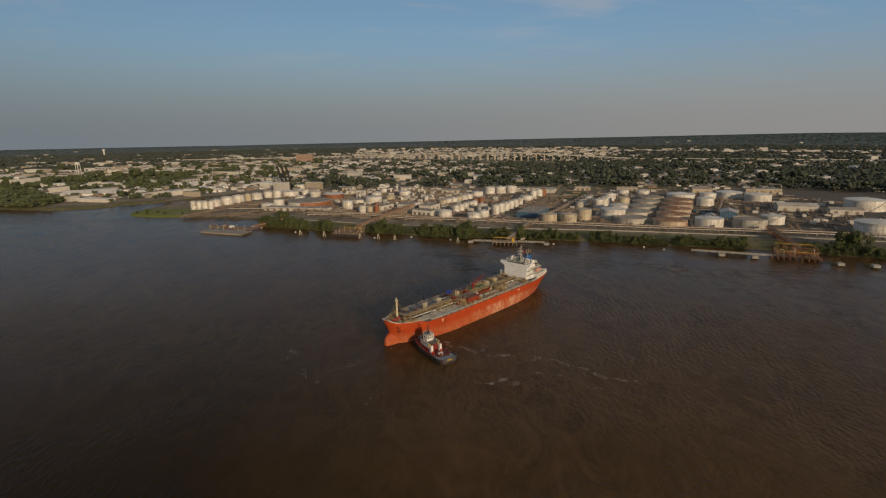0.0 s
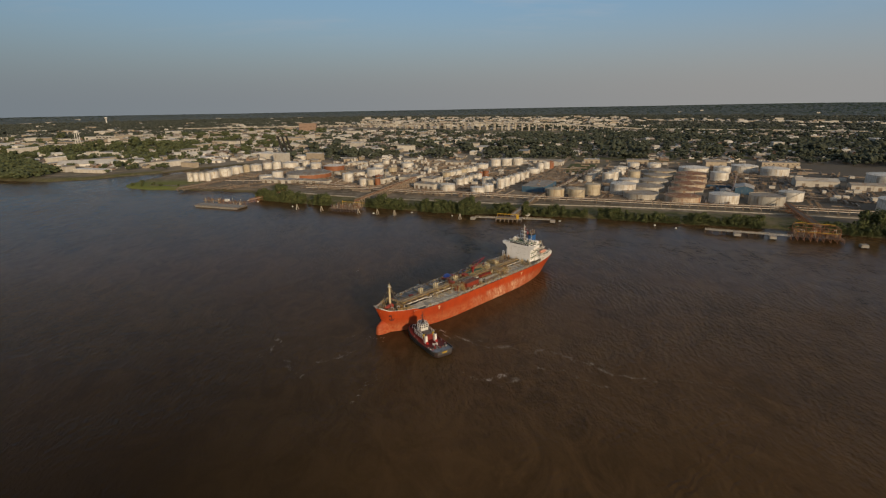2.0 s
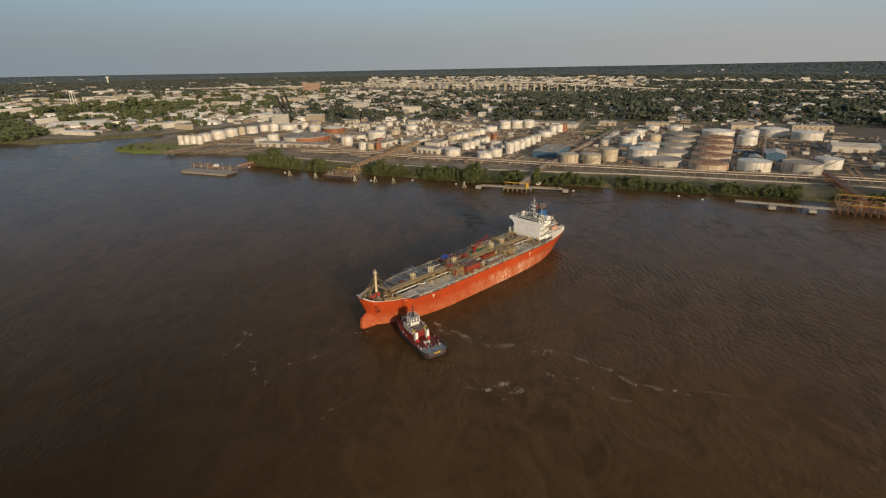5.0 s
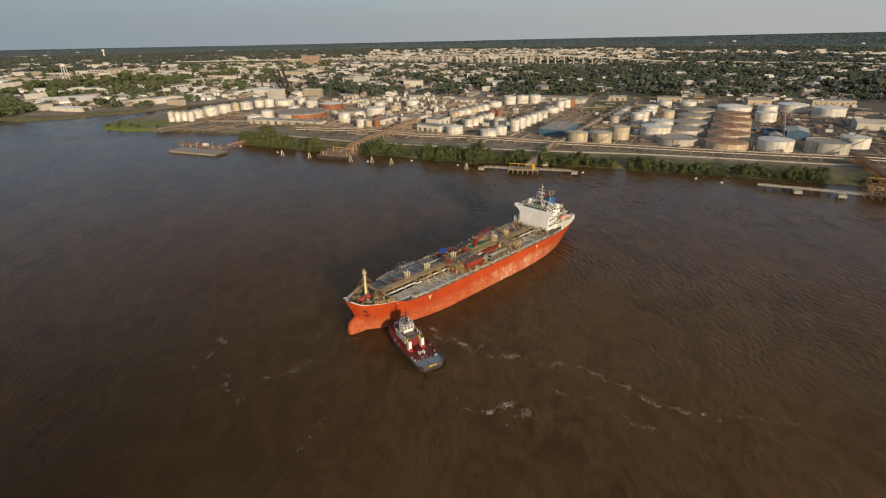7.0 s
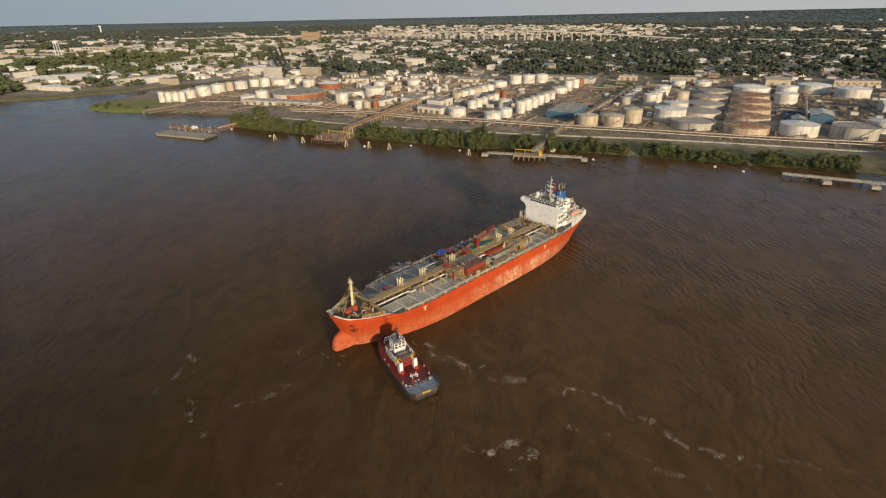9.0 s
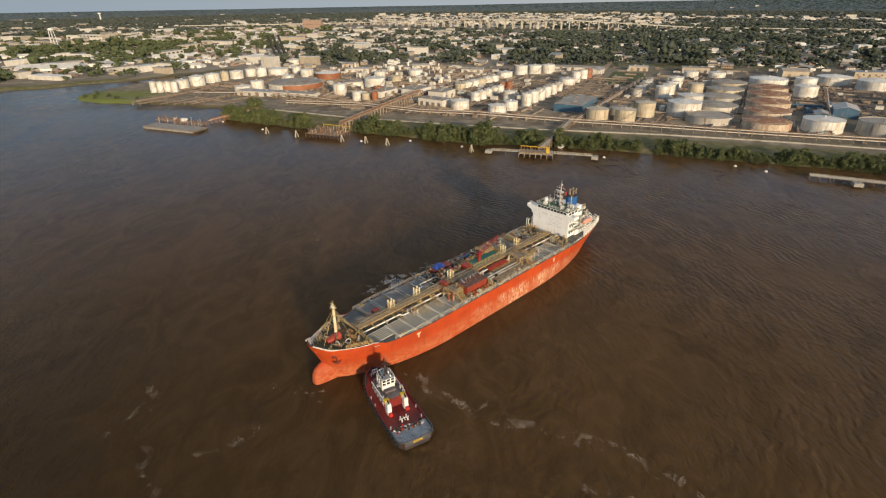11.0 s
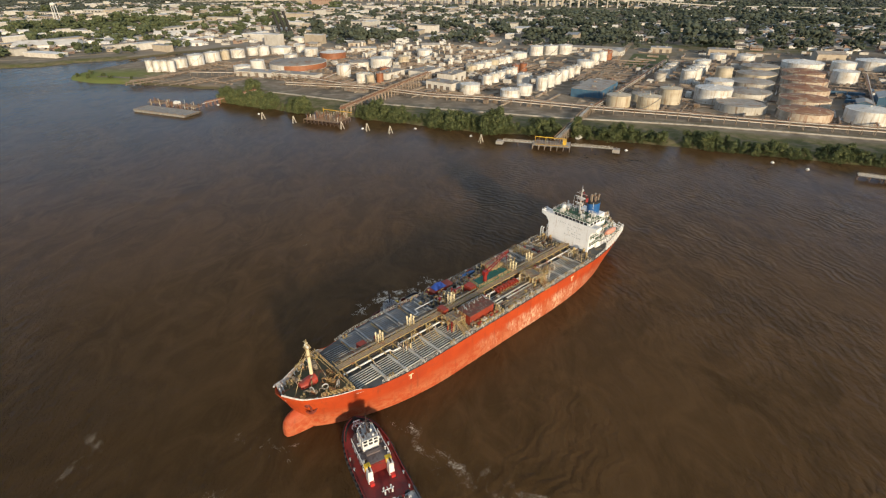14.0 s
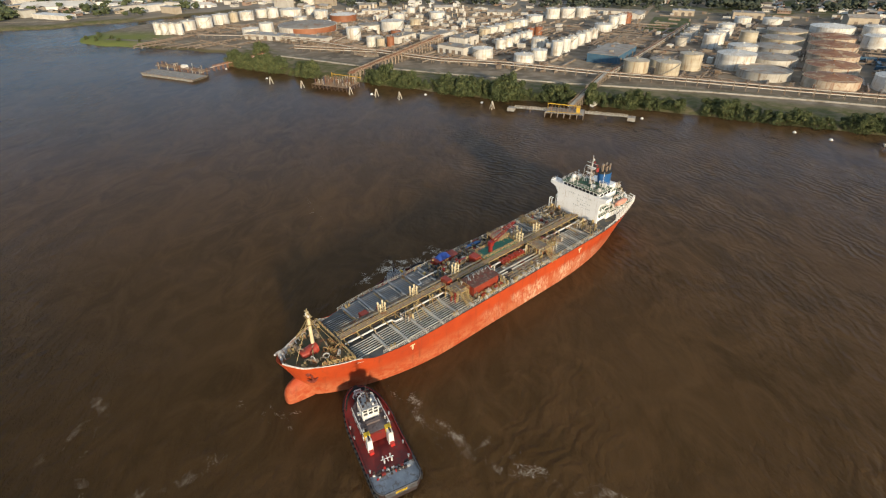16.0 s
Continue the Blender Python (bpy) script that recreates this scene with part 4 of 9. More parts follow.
for k, (y, z, r, mt) in enumerate(((-2.6, 11.3, 0.16, "pipe_dark"), (-2.0, 11.3, 0.2, "pipe_dark"), (-1.3, 11.5, 0.24, "ship_pipe"), (-0.5, 11.3, 0.18, "ship_cream"), (0.6, 10.7, 0.22, "pipe_dark"), (1.4, 10.7, 0.2, "pipe_dark"))):
    part("cargo_pipe", Geo().tube([(-108, y, z), (-60, y, z), (-19, y, z)], r, 8), M[mt], ship, smooth=50)
g = Geo()
z = 11.0
for x0, x1 in ((-17, -31), (-34, -49), (-67, -84), (-90, -111)):
    g = Geo()
    g.tube([(x0, 2.9, z), (x1, 3.1, z), (x1 - 0.3, 4.2, z), (x1 - 2.6, 4.3, z), (x1 - 2.8, 3.1, z - 0.3)], 0.24, 8)
    part("white_pipe", g, M["white_paint"], ship, "white deck pipe with elbows", smooth=50)
g = Geo()
for x0, x1 in ((-44, -52),):
    g.tube([(x0 + 2, -2.9, z), (x0, -4.2, z), (x0 - 3, -4.4, z), (x0 - 3.4, -6.2, z), (x1 - 3, -6.2, z), (x1 - 3.4, -3.2, z)], 0.2, 8)
part("white_pipe", g, M["white_paint"], ship, "white deck pipe with elbows", smooth=50)
for y, x0, x1, r in ((5.9, -66.5, -84, 0.18), (6.7, -66.5, -86, 0.30), (7.9, -66.5, -86, 0.27), (8.6, -66.5, -85, 0.2), (9.4, -66, -86, 0.2), (10.3, -66, -88, 0.16)):
    part("cargo_pipe", Geo().tube([(x0, y, 10.8), (x1, y, 10.8), (x1 - 0.7, y, 10.2)], r, 8), M["ship_pipe"] if r > 0.25 else M["pipe_dark"], ship, smooth=50)


def vent_posts(x, y):
    """Pressure vents: four cream posts with fat heads on a braced stand."""
    g = Geo()
    for dx in (-0.7, 0.7):
        for dy in (-0.6, 0.6):
            g.tube([(x + dx, y + dy, MAIN), (x + dx, y + dy, 14.2)], 0.16, 6)
            g.lathe([(0.18, 0), (0.27, 0.15), (0.27, 0.7), (0.14, 0.9)], 8, (x + dx, y + dy, 14.0))
    for z in (11.4, 12.6, 13.7):
        g.tube([(x - 0.7, y - 0.6, z), (x + 0.7, y - 0.6, z), (x + 0.7, y + 0.6, z), (x - 0.7, y + 0.6, z), (x - 0.7, y - 0.6, z)], 0.1, 4)
    part("vent_riser", g, M["mast_cream"], ship, "cream cargo vent posts", smooth=50)


for x, y in ((-30.6, -0.6), (-41.2, -0.6), (-56.8, -0.8), (-84.2, -0.4), (-92.8, -0.8)):
    vent_posts(x, y)
# red deck store with hoses flaked over its inner edge
M["store_roof"] = surface("store_roof", (0.17, 0.045, 0.03), (0.11, 0.06, 0.045), 1.5, 0.4, 0.8, stain=((0.20, 0.15, 0.11), 1.2, 0.35), local=True)
g = Geo()
g.box(-64.2, 4.4, MAIN - 0.05, -54.6, 9.4, 13.2)
store = part("deck_store", g, M["red_steel"], ship, "red steel deck store")
g = Geo()
g.box(-64.5, 4.2, 13.2, -54.4, 9.5, 13.32)
part("store_roof", g, M["store_roof"], store, "dark dirty red-brown store roof")
rr = random.Random(77)
for k in range(15):
    xx = -64.4 + 0.62 * k
    lie = rr.uniform(4.9, 6.9)
    g = Geo()
    g.tube([(xx - 0.9, 2.4, 11.5), (xx - 0.5, 3.9, 13.42), (xx + rr.uniform(-0.3, 0.3), 4.8, 13.58), (xx + rr.uniform(0.0, 1.2), lie, 13.44)], rr.uniform(0.09, 0.14), 6)
    part("cargo_hose", g, M[("girder_pale", "beam_grey", "pipe_dark")[k % 3]], store, "pale grey cargo hose", smooth=50)
g = Geo()
g.box(-52.6, -0.2, MAIN, -50.8, 2.6, 13.4)
part("valve_box", g, M["red_steel"], ship, "red valve box")
g = Geo()
g.box(-28.0, -4.6, MAIN, -25.8, -2.8, 11.5)
g.lathe([(0.9, 0), (0.9, 1.2), (0.3, 1.5)], 12, (-31.8, -3.6, MAIN))
part("hatch_box", g, M["red_steel"], ship, "red hatch coaming")


def stair_frame(x, y0, y1, z1=13.0):
    """Braced cream frame with a stair down to the ship's side."""
    g = Geo()
    for xx in (x - 2.2, x, x + 2.2):
        for yy in (y0, (y0 + y1) / 2, y1):
            g.tube([(xx, yy, MAIN), (xx, yy, z1)], 0.14, 5)
        g.tube([(xx, y0, z1), (xx, y1, z1)], 0.14, 5)
        g.tube([(xx, y0, MAIN + 0.3), (xx, (y0 + y1) / 2, z1)], 0.09, 4)
        g.tube([(xx, (y0 + y1) / 2, z1), (xx, y1, MAIN + 0.3)], 0.09, 4)
    for yy in (y0, (y0 + y1) / 2, y1):
        g.tube([(x - 2.2, yy, z1), (x + 2.2, yy, z1)], 0.14, 5)
    for k in range(9):
        k2 = k / 9
        g.box(x - 0.9, y1 - 0.2 + 0.36 * k, z1 - 0.36 * k - 0.1, x + 0.9, y1 + 0.16 + 0.36 * k, z1 - 0.36 * k)
    for s in (-1, 1):
        g.tube([(x + s, y1, z1), (x + s, y1 + 3.3, MAIN)], 0.12, 4)
        g.tube([(x + s, y1, z1 + 1), (x + s, y1 + 3.3, MAIN + 1)], 0.06, 4)
    fr = part("stair_frame", g, M["ship_cream"], ship, "cream braced manifold frame with a stair")
    g = Geo()
    g.box(x - 2.3, y0, z1, x + 2.3, y1, z1 + 0.1)
    part("grating", g, M["pipe_dark"], fr)
    part("frame_rail", rail([(x - 2.3, y0, z1 + 0.1), (x - 2.3, y1, z1 + 0.1), (x + 2.3, y1, z1 + 0.1), (x + 2.3, y0, z1 + 0.1)], 1.1, 1.4, 0.055), M["ship_cream"], fr)


stair_frame(-51.5, 3.4, 8.2, 12.6)
stair_frame(-86.0, 3.4, 9.4, 12.8)
stair_frame(-80.5, -9.0, -4.0, 12.8)
# slim ladder frames leaning over the port deck
for x in (-38.5, -44.0):
    g = Geo()
    for dx in (-0.5, 0.5):
        g.tube([(x + dx, 3.6, 13.0), (x + dx * 2.4, 7.4, MAIN)], 0.1, 5)
        g.tube([(x + dx, 3.6, MAIN), (x + dx, 3.6, 13.0)], 0.1, 5)
    for k in range(6):
        u = (k + 0.5) / 6
        g.tube([(x - 0.5 - 0.7 * u, 3.6 + 3.8 * u, 13 - 3.2 * u), (x + 0.5 + 0.7 * u, 3.6 + 3.8 * u, 13 - 3.2 * u)], 0.07, 4)
    part("ladder_frame", g, M["ship_cream"], ship, "cream ladder frame")
# crowded cream pipework where the manifolds cross the deck
rr = random.Random(19)
for x0, x1, y0, y1, n in ((-54.5, -48.5, 2.6, 8.8, 26), (-91.5, -83.0, 2.4, 9.6, 44), (-66.5, -54.5, -6.5, -2.8, 22), (-90.0, -83.5, -9.0, -3.0, 26), (-66.8, -64.6, 3.0, 9.8, 12)):
    for k in range(n):
        x, y, h = rr.uniform(x0, x1), rr.uniform(y0, y1), rr.uniform(1.2, 3.4)
        g = Geo()
        if k % 3:
            along_x = rr.random() < 0.5
            d = rr.uniform(1.0, 2.6)
            x2, y2 = (min(x1, x + d), y) if along_x else (x, min(y1, y + d))
            g.tube([(x, y, MAIN), (x, y, MAIN + h), (x2, y2, MAIN + h), (x2, y2, MAIN)], rr.uniform(0.11, 0.2), 6)
        else:
            g.tube([(x, y, MAIN), (x, y, MAIN + h + 0.6)], 0.15, 6)
            g.lathe([(0.4, 0), (0.4, 0.1)], 8, (x, y, MAIN + h + 0.5))
        part("manifold_pipe", g, M[("ship_cream", "ship_cream", "mast_cream", "ship_pipe", "pipe_dark", "ship_cream", "crane_red")[k % 7]], ship)
# manifold valves along the port side
for k in range(9):
    x = -55.5 - 1.35 * k
    g = Geo()
    g.tube([(x, 9.6, 10.3), (x, 11.4, 10.3)], 0.28, 8)
    g.tube([(x, 11.3, 10.3), (x, 11.55, 10.3)], 0.5, 10)
    g.tube([(x, 10.4, 10.3), (x, 10.4, 11.3)], 0.12, 6)
    g.lathe([(0.35, 0), (0.35, 0.08)], 8, (x, 10.4, 11.25))
    part("manifold_valve", g, M["ship_cream"], ship, smooth=50)
# green hatch platform, orange boat cradle, blue tarpaulin
g = Geo()
g.box(-82.5, -4.2, 12.2, -68.0, 0.1, 12.5)
platform = part("hatch_platform", g, M["deck_teal"], ship, "teal green platform")
g = Geo()
g.box(-82.4, -4.1, MAIN - 0.05, -68.1, 0.0, 12.2)
part("platform_base", g, M["hull"], platform, "orange-red platform base")
part("platform_store", Geo().box(-67.9, -4.0, MAIN - 0.05, -65.4, -1.2, 12.9), M["house_red"], ship, "red store at the platform's end")
part("platform_rail", rail([(-68, -4.2, 12.5), (-68, 0.1, 12.5), (-82.5, 0.1, 12.5), (-82.5, -4.2, 12.5), (-68, -4.2, 12.5)], 1.1, 1.3, 0.06), M["ship_cream"], ship)
for k in range(8):
    x = -72.2 - 1.24 * k
    g = Geo()
    g.box(x - 0.36, 2.6, 10.9, x + 0.36, 4.2, 11.6 + 0.2 * (k % 2), None, 0.08)
    g.box(x - 0.62, 2.6, MAIN - 0.05, x - 0.5, 4.6, 11.3)
    part("hose_cradle", g, M["house_red"], ship, "red covered hose rack", smooth=50)
part("cradle_rail", rail([(-70, 5.2, MAIN), (-82, 5.2, MAIN)], 1.8, 1.2, 0.06), M["ship_cream"], ship)
g = Geo()
g.box(-65.5, -12.0, MAIN - 0.05, -57.0, -8.8, 11.2)
part("side_store", g, M["red_steel"], ship, "red store at the ship's side")
g = Geo()
for i in range(7):
    for j in range(5):
        u, v = i / 6, j / 4
        hgt = math.sin(math.pi * u) * math.sin(math.pi * v)
        g.v.append((-62.8 + 4.6 * u, -12.0 + 2.9 * v, 11.22 + 1.5 * hgt ** 0.5 + 0.22 * math.sin(9 * u + 5 * v) * hgt))
for i in range(6):
    for j in range(4):
        a = i * 5 + j
        g.f.append((a, a + 5, a + 6, a + 1))
part("tarpaulin", g, M["blue_tarp"], ship, "blue tarpaulin over stacked gear", smooth=60)
g = Geo()
g.box(-76, -10.8, MAIN, -69.5, -9.6, 11.0)
part("side_locker", g, M["funnel_blue"], ship, "blue deck locker")
# deck crane
g = Geo()
g.tube([(-72.2, -1.6, MAIN), (-72.2, -1.6, 14.8)], [0.75, 0.6], 12)
g.box(-72.9, -2.2, 14.6, -71.5, -1.0, 16.0)
crane = part("deck_crane", g, M["crane_red"], ship, "red deck crane")
g = Geo()
for dy in (-0.55, 0.55):
    g.tube([(-72.6, -1.6 + dy, 15.4), (-83.5, -2.2 + dy * 0.4, 18.8)], [0.2, 0.12], 5)
for k in range(6):
    p = Vector((-72.6, -1.6, 15.4)).lerp(Vector((-83.5, -2.2, 18.8)), (k + 0.5) / 6)
    g.box(p.x - 0.1, p.y - 0.5, p.z - 0.1, p.x + 0.1, p.y + 0.5, p.z + 0.1)
g.tube([(-72.2, -1.6, 16.6), (-72.2, -1.6, 18.3), (-83.3, -2.2, 19.0)], 0.09, 4)
part("boom", g, M["crane_red"], crane)
# small deck fittings: sounding pipes, valves, hatches, hose ends
rr = random.Random(77)
for k in range(150):
    x = rr.uniform(-108, -20)
    side = rr.choice((1, 1, -1))
    y = side * rr.choice((rr.uniform(2.4, 3.4), rr.uniform(4, 11), half_breadth(x, MAIN) - rr.uniform(0.8, 1.6)))
    if x > -52 or y > 3.5 and x < -88 or y > 3.5 and -66 < x < -52 and y < 10 or -84 < x < -67 and -5 < y < 6:
        continue
    h = rr.uniform(0.7, 1.7)
    g = Geo()
    if k % 3 == 0:
        g.tube([(x, y, MAIN), (x, y, MAIN + h)], 0.14, 6)
        g.lathe([(0.14, 0), (0.34, 0.08), (0.34, 0.4), (0.1, 0.55)], 8, (x, y, MAIN + h - 0.1))
    elif k % 9 == 1:
        g.tube([(x, y, MAIN), (x, y, MAIN + h), (x + rr.uniform(0.8, 2.2), y, MAIN + h), (x + 2.3, y, MAIN + 0.1)], 0.13, 6)
    else:
        g.lathe([(0.6, 0), (0.6, 0.55), (0.75, 0.6), (0.75, 0.75), (0.1, 0.85)], 10, (x, y, MAIN))
    part("deck_fitting", g, M[("ship_cream", "ship_pipe", "ship_cream", "red_steel", "beam_grey")[k % 5]], ship)
for k in range(16):
    x = -24 - 5.3 * k
    g = Geo()
    g.tube([(x, -2.4, 11.5), (x, -4.4, 11.2), (x, -4.6, 10.3), (x, -half_breadth(x, MAIN) + 2.0, 10.3)], 0.16, 6)
    part("branch_pipe", g, M["ship_pipe"] if k % 2 else M["ship_cream"], ship, smooth=50)
    g = Geo()
    g.tube([(x - 1.6, 1.6, 10.8), (x - 1.6, 3.4, 10.7), (x - 1.6, 3.6, 10.2), (x - 1.6, 6.4, 10.2), (x - 1.6, 6.4, 9.8)], 0.16, 6)
    part("branch_pipe", g, M["ship_cream"] if k % 2 else M["ship_pipe"], ship, smooth=50)
# vent goosenecks along the deck edge
for k in range(38):
    x = -54.0 - 1.55 * k
    for s in ((1, -1) if k % 2 else (1,)):
        y = s * (half_breadth(x, MAIN) - 1.25)
        g = Geo()
        g.tube([(x, y, MAIN), (x, y, MAIN + 0.9), (x, y + s * 0.25, MAIN + 1.15), (x, y + s * 0.5, MAIN + 0.9), (x, y + s * 0.5, MAIN + 0.6)], 0.13, 6)
        part("gooseneck", g, M[("girder_pale", "ship_cream", "ship_pipe")[k % 3]], ship, smooth=50)
rr = random.Random(53)
for x0, x1, y0, y1, n in ((-112.0, -106.5, 2.8, 10.6, 30), (-112.0, -104.0, -10.6, -3.2, 34), (-97.0, -92.0, 2.6, 7.0, 20), (-36.5, -33.5, 2.4, 5.6, 12), (-70.0, -67.0, -10.5, -5.0, 16), (-84.5, -76.0, -10.8, -5.2, 24)):
    for k in range(n):
        x, y, h = rr.uniform(x0, x1), rr.uniform(y0, y1), rr.uniform(0.6, 2.2)
        d = rr.uniform(0.8, 2.8)
        x2, y2 = (max(x0, x - d), y) if rr.random() < 0.6 else (x, min(y1, y + d))
        g = Geo()
        g.tube([(x, y, MAIN), (x, y, MAIN + h), (x2, y2, MAIN + h), (x2, y2, MAIN)], rr.uniform(0.08, 0.17), 6)
        part("deck_pipe", g, M[("ship_cream", "pipe_dark", "ship_pipe", "ship_cream", "pipe_dark", "mast_cream")[k % 6]], ship)
# lockers, valve stands and drip trays along the working deck
rr = random.Random(64)
for x0, x1, y0, y1, n in ((-66.0, -53.0, 9.7, 11.2, 16), (-86.0, -67.0, 5.4, 10.8, 30), (-83.0, -67.0, -11.2, -4.6, 34), (-57.0, -50.0, -9.5, -3.0, 18), (-66.0, -56.0, -8.4, -3.0, 22), (-111.0, -98.0, -10.4, -3.4, 20)):
    for k in range(n):
        x, y = rr.uniform(x0, x1), rr.uniform(y0, y1)
        a, b, h = rr.uniform(0.25, 0.8), rr.uniform(0.2, 0.5), rr.uniform(0.4, 1.5)
        g = Geo()
        g.box(x - a, y - b, MAIN - 0.02, x + a, y + b, MAIN + h)
        g.tube([(x, y, MAIN + h), (x, y, MAIN + h + rr.uniform(0.2, 0.8))], 0.09, 5)
        part("deck_locker", g, M[("pipe_dark", "red_steel", "deck_grey", "pipe_dark", "ship_cream", "black", "girder_pale")[k % 7]], ship)
# side marks: a plain T on the plating forward and aft
for x in (-30.8, -99.5):
    y = half_breadth(x, 8.2) + 0.03
    y2 = half_breadth(x - 1.0, 8.2) + 0.03
    g = Geo()
    g.box(x - 0.8, y - 0.25, 8.4, x + 0.7, y + 0.06, 8.8)
    g.box(x - 0.24, y - 0.3, 7.2, x + 0.2, y + 0.05, 8.4)
    part("side_mark", g, M["mast_cream"], ship, "pale T mark on the side")

# ---- deckhouse ----
CY = -0.6


def aft_part(name, g, material, parent, label="", smooth=None):
    """A part of the after house; all of it stands a little abaft the cargo deck's end."""
    ob = part(name, g, material, parent, label, smooth)
    if parent is ship:
        ob.location = (-2.2, 0, 0)
    return ob


g = Geo()
g.box(-118.6, CY - 7.3, MAIN - 0.05, -112.6, CY + 7.3, 18.6)
house = aft_part("deckhouse", g, M["house_white"], ship, "white deckhouse with a broad bridge")
# flat front with wings that flare out below the bridge
g = Geo()
prof = [(-8.6, 9.75), (8.6, 9.75), (8.6, 16.6), (9.2, 18.2), (10.9, 19.0), (10.9, 20.1), (-12.2, 20.1), (-12.2, 19.2), (-10.0, 18.3), (-8.8, 16.6)]
n = len(prof)
for x in (-112.25, -112.62):
    g.v += [(x, CY + y, z) for y, z in prof]
g.f += [tuple(range(n)), tuple(range(n, 2 * n))[::-1]] + [((i + 1) % n, i, n + i, n + (i + 1) % n) for i in range(n)]
aft_part("front_wall", g, M["house_white"], house)
for s in (1, -1):
    g = Geo()
    y0, y1 = CY + s * 8.0, CY + (10.9 if s > 0 else -12.2)
    g.box(-115.6, min(y0, y1), 18.9, -112.6, max(y0, y1), 19.05)
    g.box(-115.7, min(y0, y1), 18.9, -115.55, max(y0, y1), 20.1)
    g.box(-115.6, y1 - 0.08, 18.9, -112.6, y1 + 0.08, 20.1)
    aft_part("bridge_wing", g, M["house_white"], house)
    aft_part("wing_rail", rail([(-112.5, y0, 20.1), (-112.5, y1, 20.1), (-115.5, y1, 20.1)], 0.5, 1.0, 0.05, 1), M["white_paint"], house)
g = Geo()
g.box(-120, CY - 7.6, 18.55, -112.9, CY + 7.6, 21.2)
bridge = aft_part("wheelhouse", g, M["house_white"], ship, "white wheelhouse")
for k in range(9):
    g = Geo()
    y = CY - 6.9 + 1.55 * k
    g.box(-112.92, y, 19.7, -112.8, y + 1.2, 20.85)
    aft_part("window", g, M["glass_dark"], bridge, "dark bridge window")
for s in (1, -1):
    for k in range(3):
        g = Geo()
        y = CY + s * 7.6
        g.box(-115.2 - 2.1 * k, y - 0.05, 19.9, -113.6 - 2.1 * k, y + 0.05, 20.75)
        aft_part("window", g, M["glass_dark"], bridge)
g = Geo()
g.box(-120.3, CY - 7.9, 21.2, -112.6, CY + 7.9, 21.36)
aft_part("bridge_roof", g, M["roof_green"], bridge, "green painted bridge roof")
aft_part("roof_rail", rail([(-112.8, CY - 7.7, 21.3), (-112.8, CY + 7.7, 21.3), (-120.1, CY + 7.7, 21.3), (-120.1, CY - 7.7, 21.3), (-112.8, CY - 7.7, 21.3)], 1.1, 1.5, 0.05), M["white_paint"], bridge)
# raised letters worn to plain bars
rr = random.Random(41)
for y0, y1, z in ((-4.6, 5.6, 18.1), (-1.2, 4.2, 16.8), (-0.4, 5.4, 15.9), (1.2, 4.6, 15.0), (-1.6, 5.8, 14.1)):
    for k in range(int((y1 - y0) / 0.72)):
        if rr.random() < 0.2:
            continue
        g = Geo()
        y = CY + y0 + 0.72 * k
        g.box(-112.27, y, z, -112.22, y + rr.uniform(0.25, 0.5), z + rr.uniform(0.32, 0.5))
        aft_part("lettering_bar", g, M["letter_grey"], house, "faded grey lettering bar")
# after tiers
for z0, z1, x0, x1, hw in ((MAIN, 12.6, -131, -118.6, 8.2), (12.6, 15.3, -129, -118.6, 6.6), (15.3, 18.2, -127.5, -118.6, 5.2)):
    g = Geo()
    g.box(x0, CY - hw, z0 - 0.05, x1 + 0.05, CY + hw, z1)
    aft_part("after_tier", g, M["house_white"], house)
    g = Geo()
    g.box(x0 - 1.2, CY - hw - 0.9, z1, x1 - 0.2, CY + hw + 0.9, z1 + 0.12)
    aft_part("tier_deck", g, M["roof_green"], house, "green painted tier deck")
    aft_part("tier_rail", rail([(x1, CY + hw + 0.8, z1 + 0.1), (x0 - 1.1, CY + hw + 0.8, z1 + 0.1), (x0 - 1.1, CY - hw - 0.8, z1 + 0.1), (x1, CY - hw - 0.8, z1 + 0.1)], 1.1, 1.5, 0.06), M["white_paint"], house)
for k in range(3):
    for z in (10.9, 13.5, 16.2):
        g = Geo()
        x = -114.5 - 1.7 * k
        g.box(x, CY + 7.28, z, x + 0.5, CY + 7.36, z + 0.7)
        aft_part("side_window", g, M["glass_dark"], house)
# side galleries on the port side
for z in (12.5, 15.2, 18.0):
    g = Geo()
    g.box(-118.6, CY + 7.3, z, -113, CY + 8.5, z + 0.1)
    aft_part("gallery", g, M["roof_green"], house)
    aft_part("gallery_rail", rail([(-113, CY + 8.4, z + 0.1), (-118.6, CY + 8.4, z + 0.1)], 1.1, 1.5, 0.05), M["white_paint"], house)
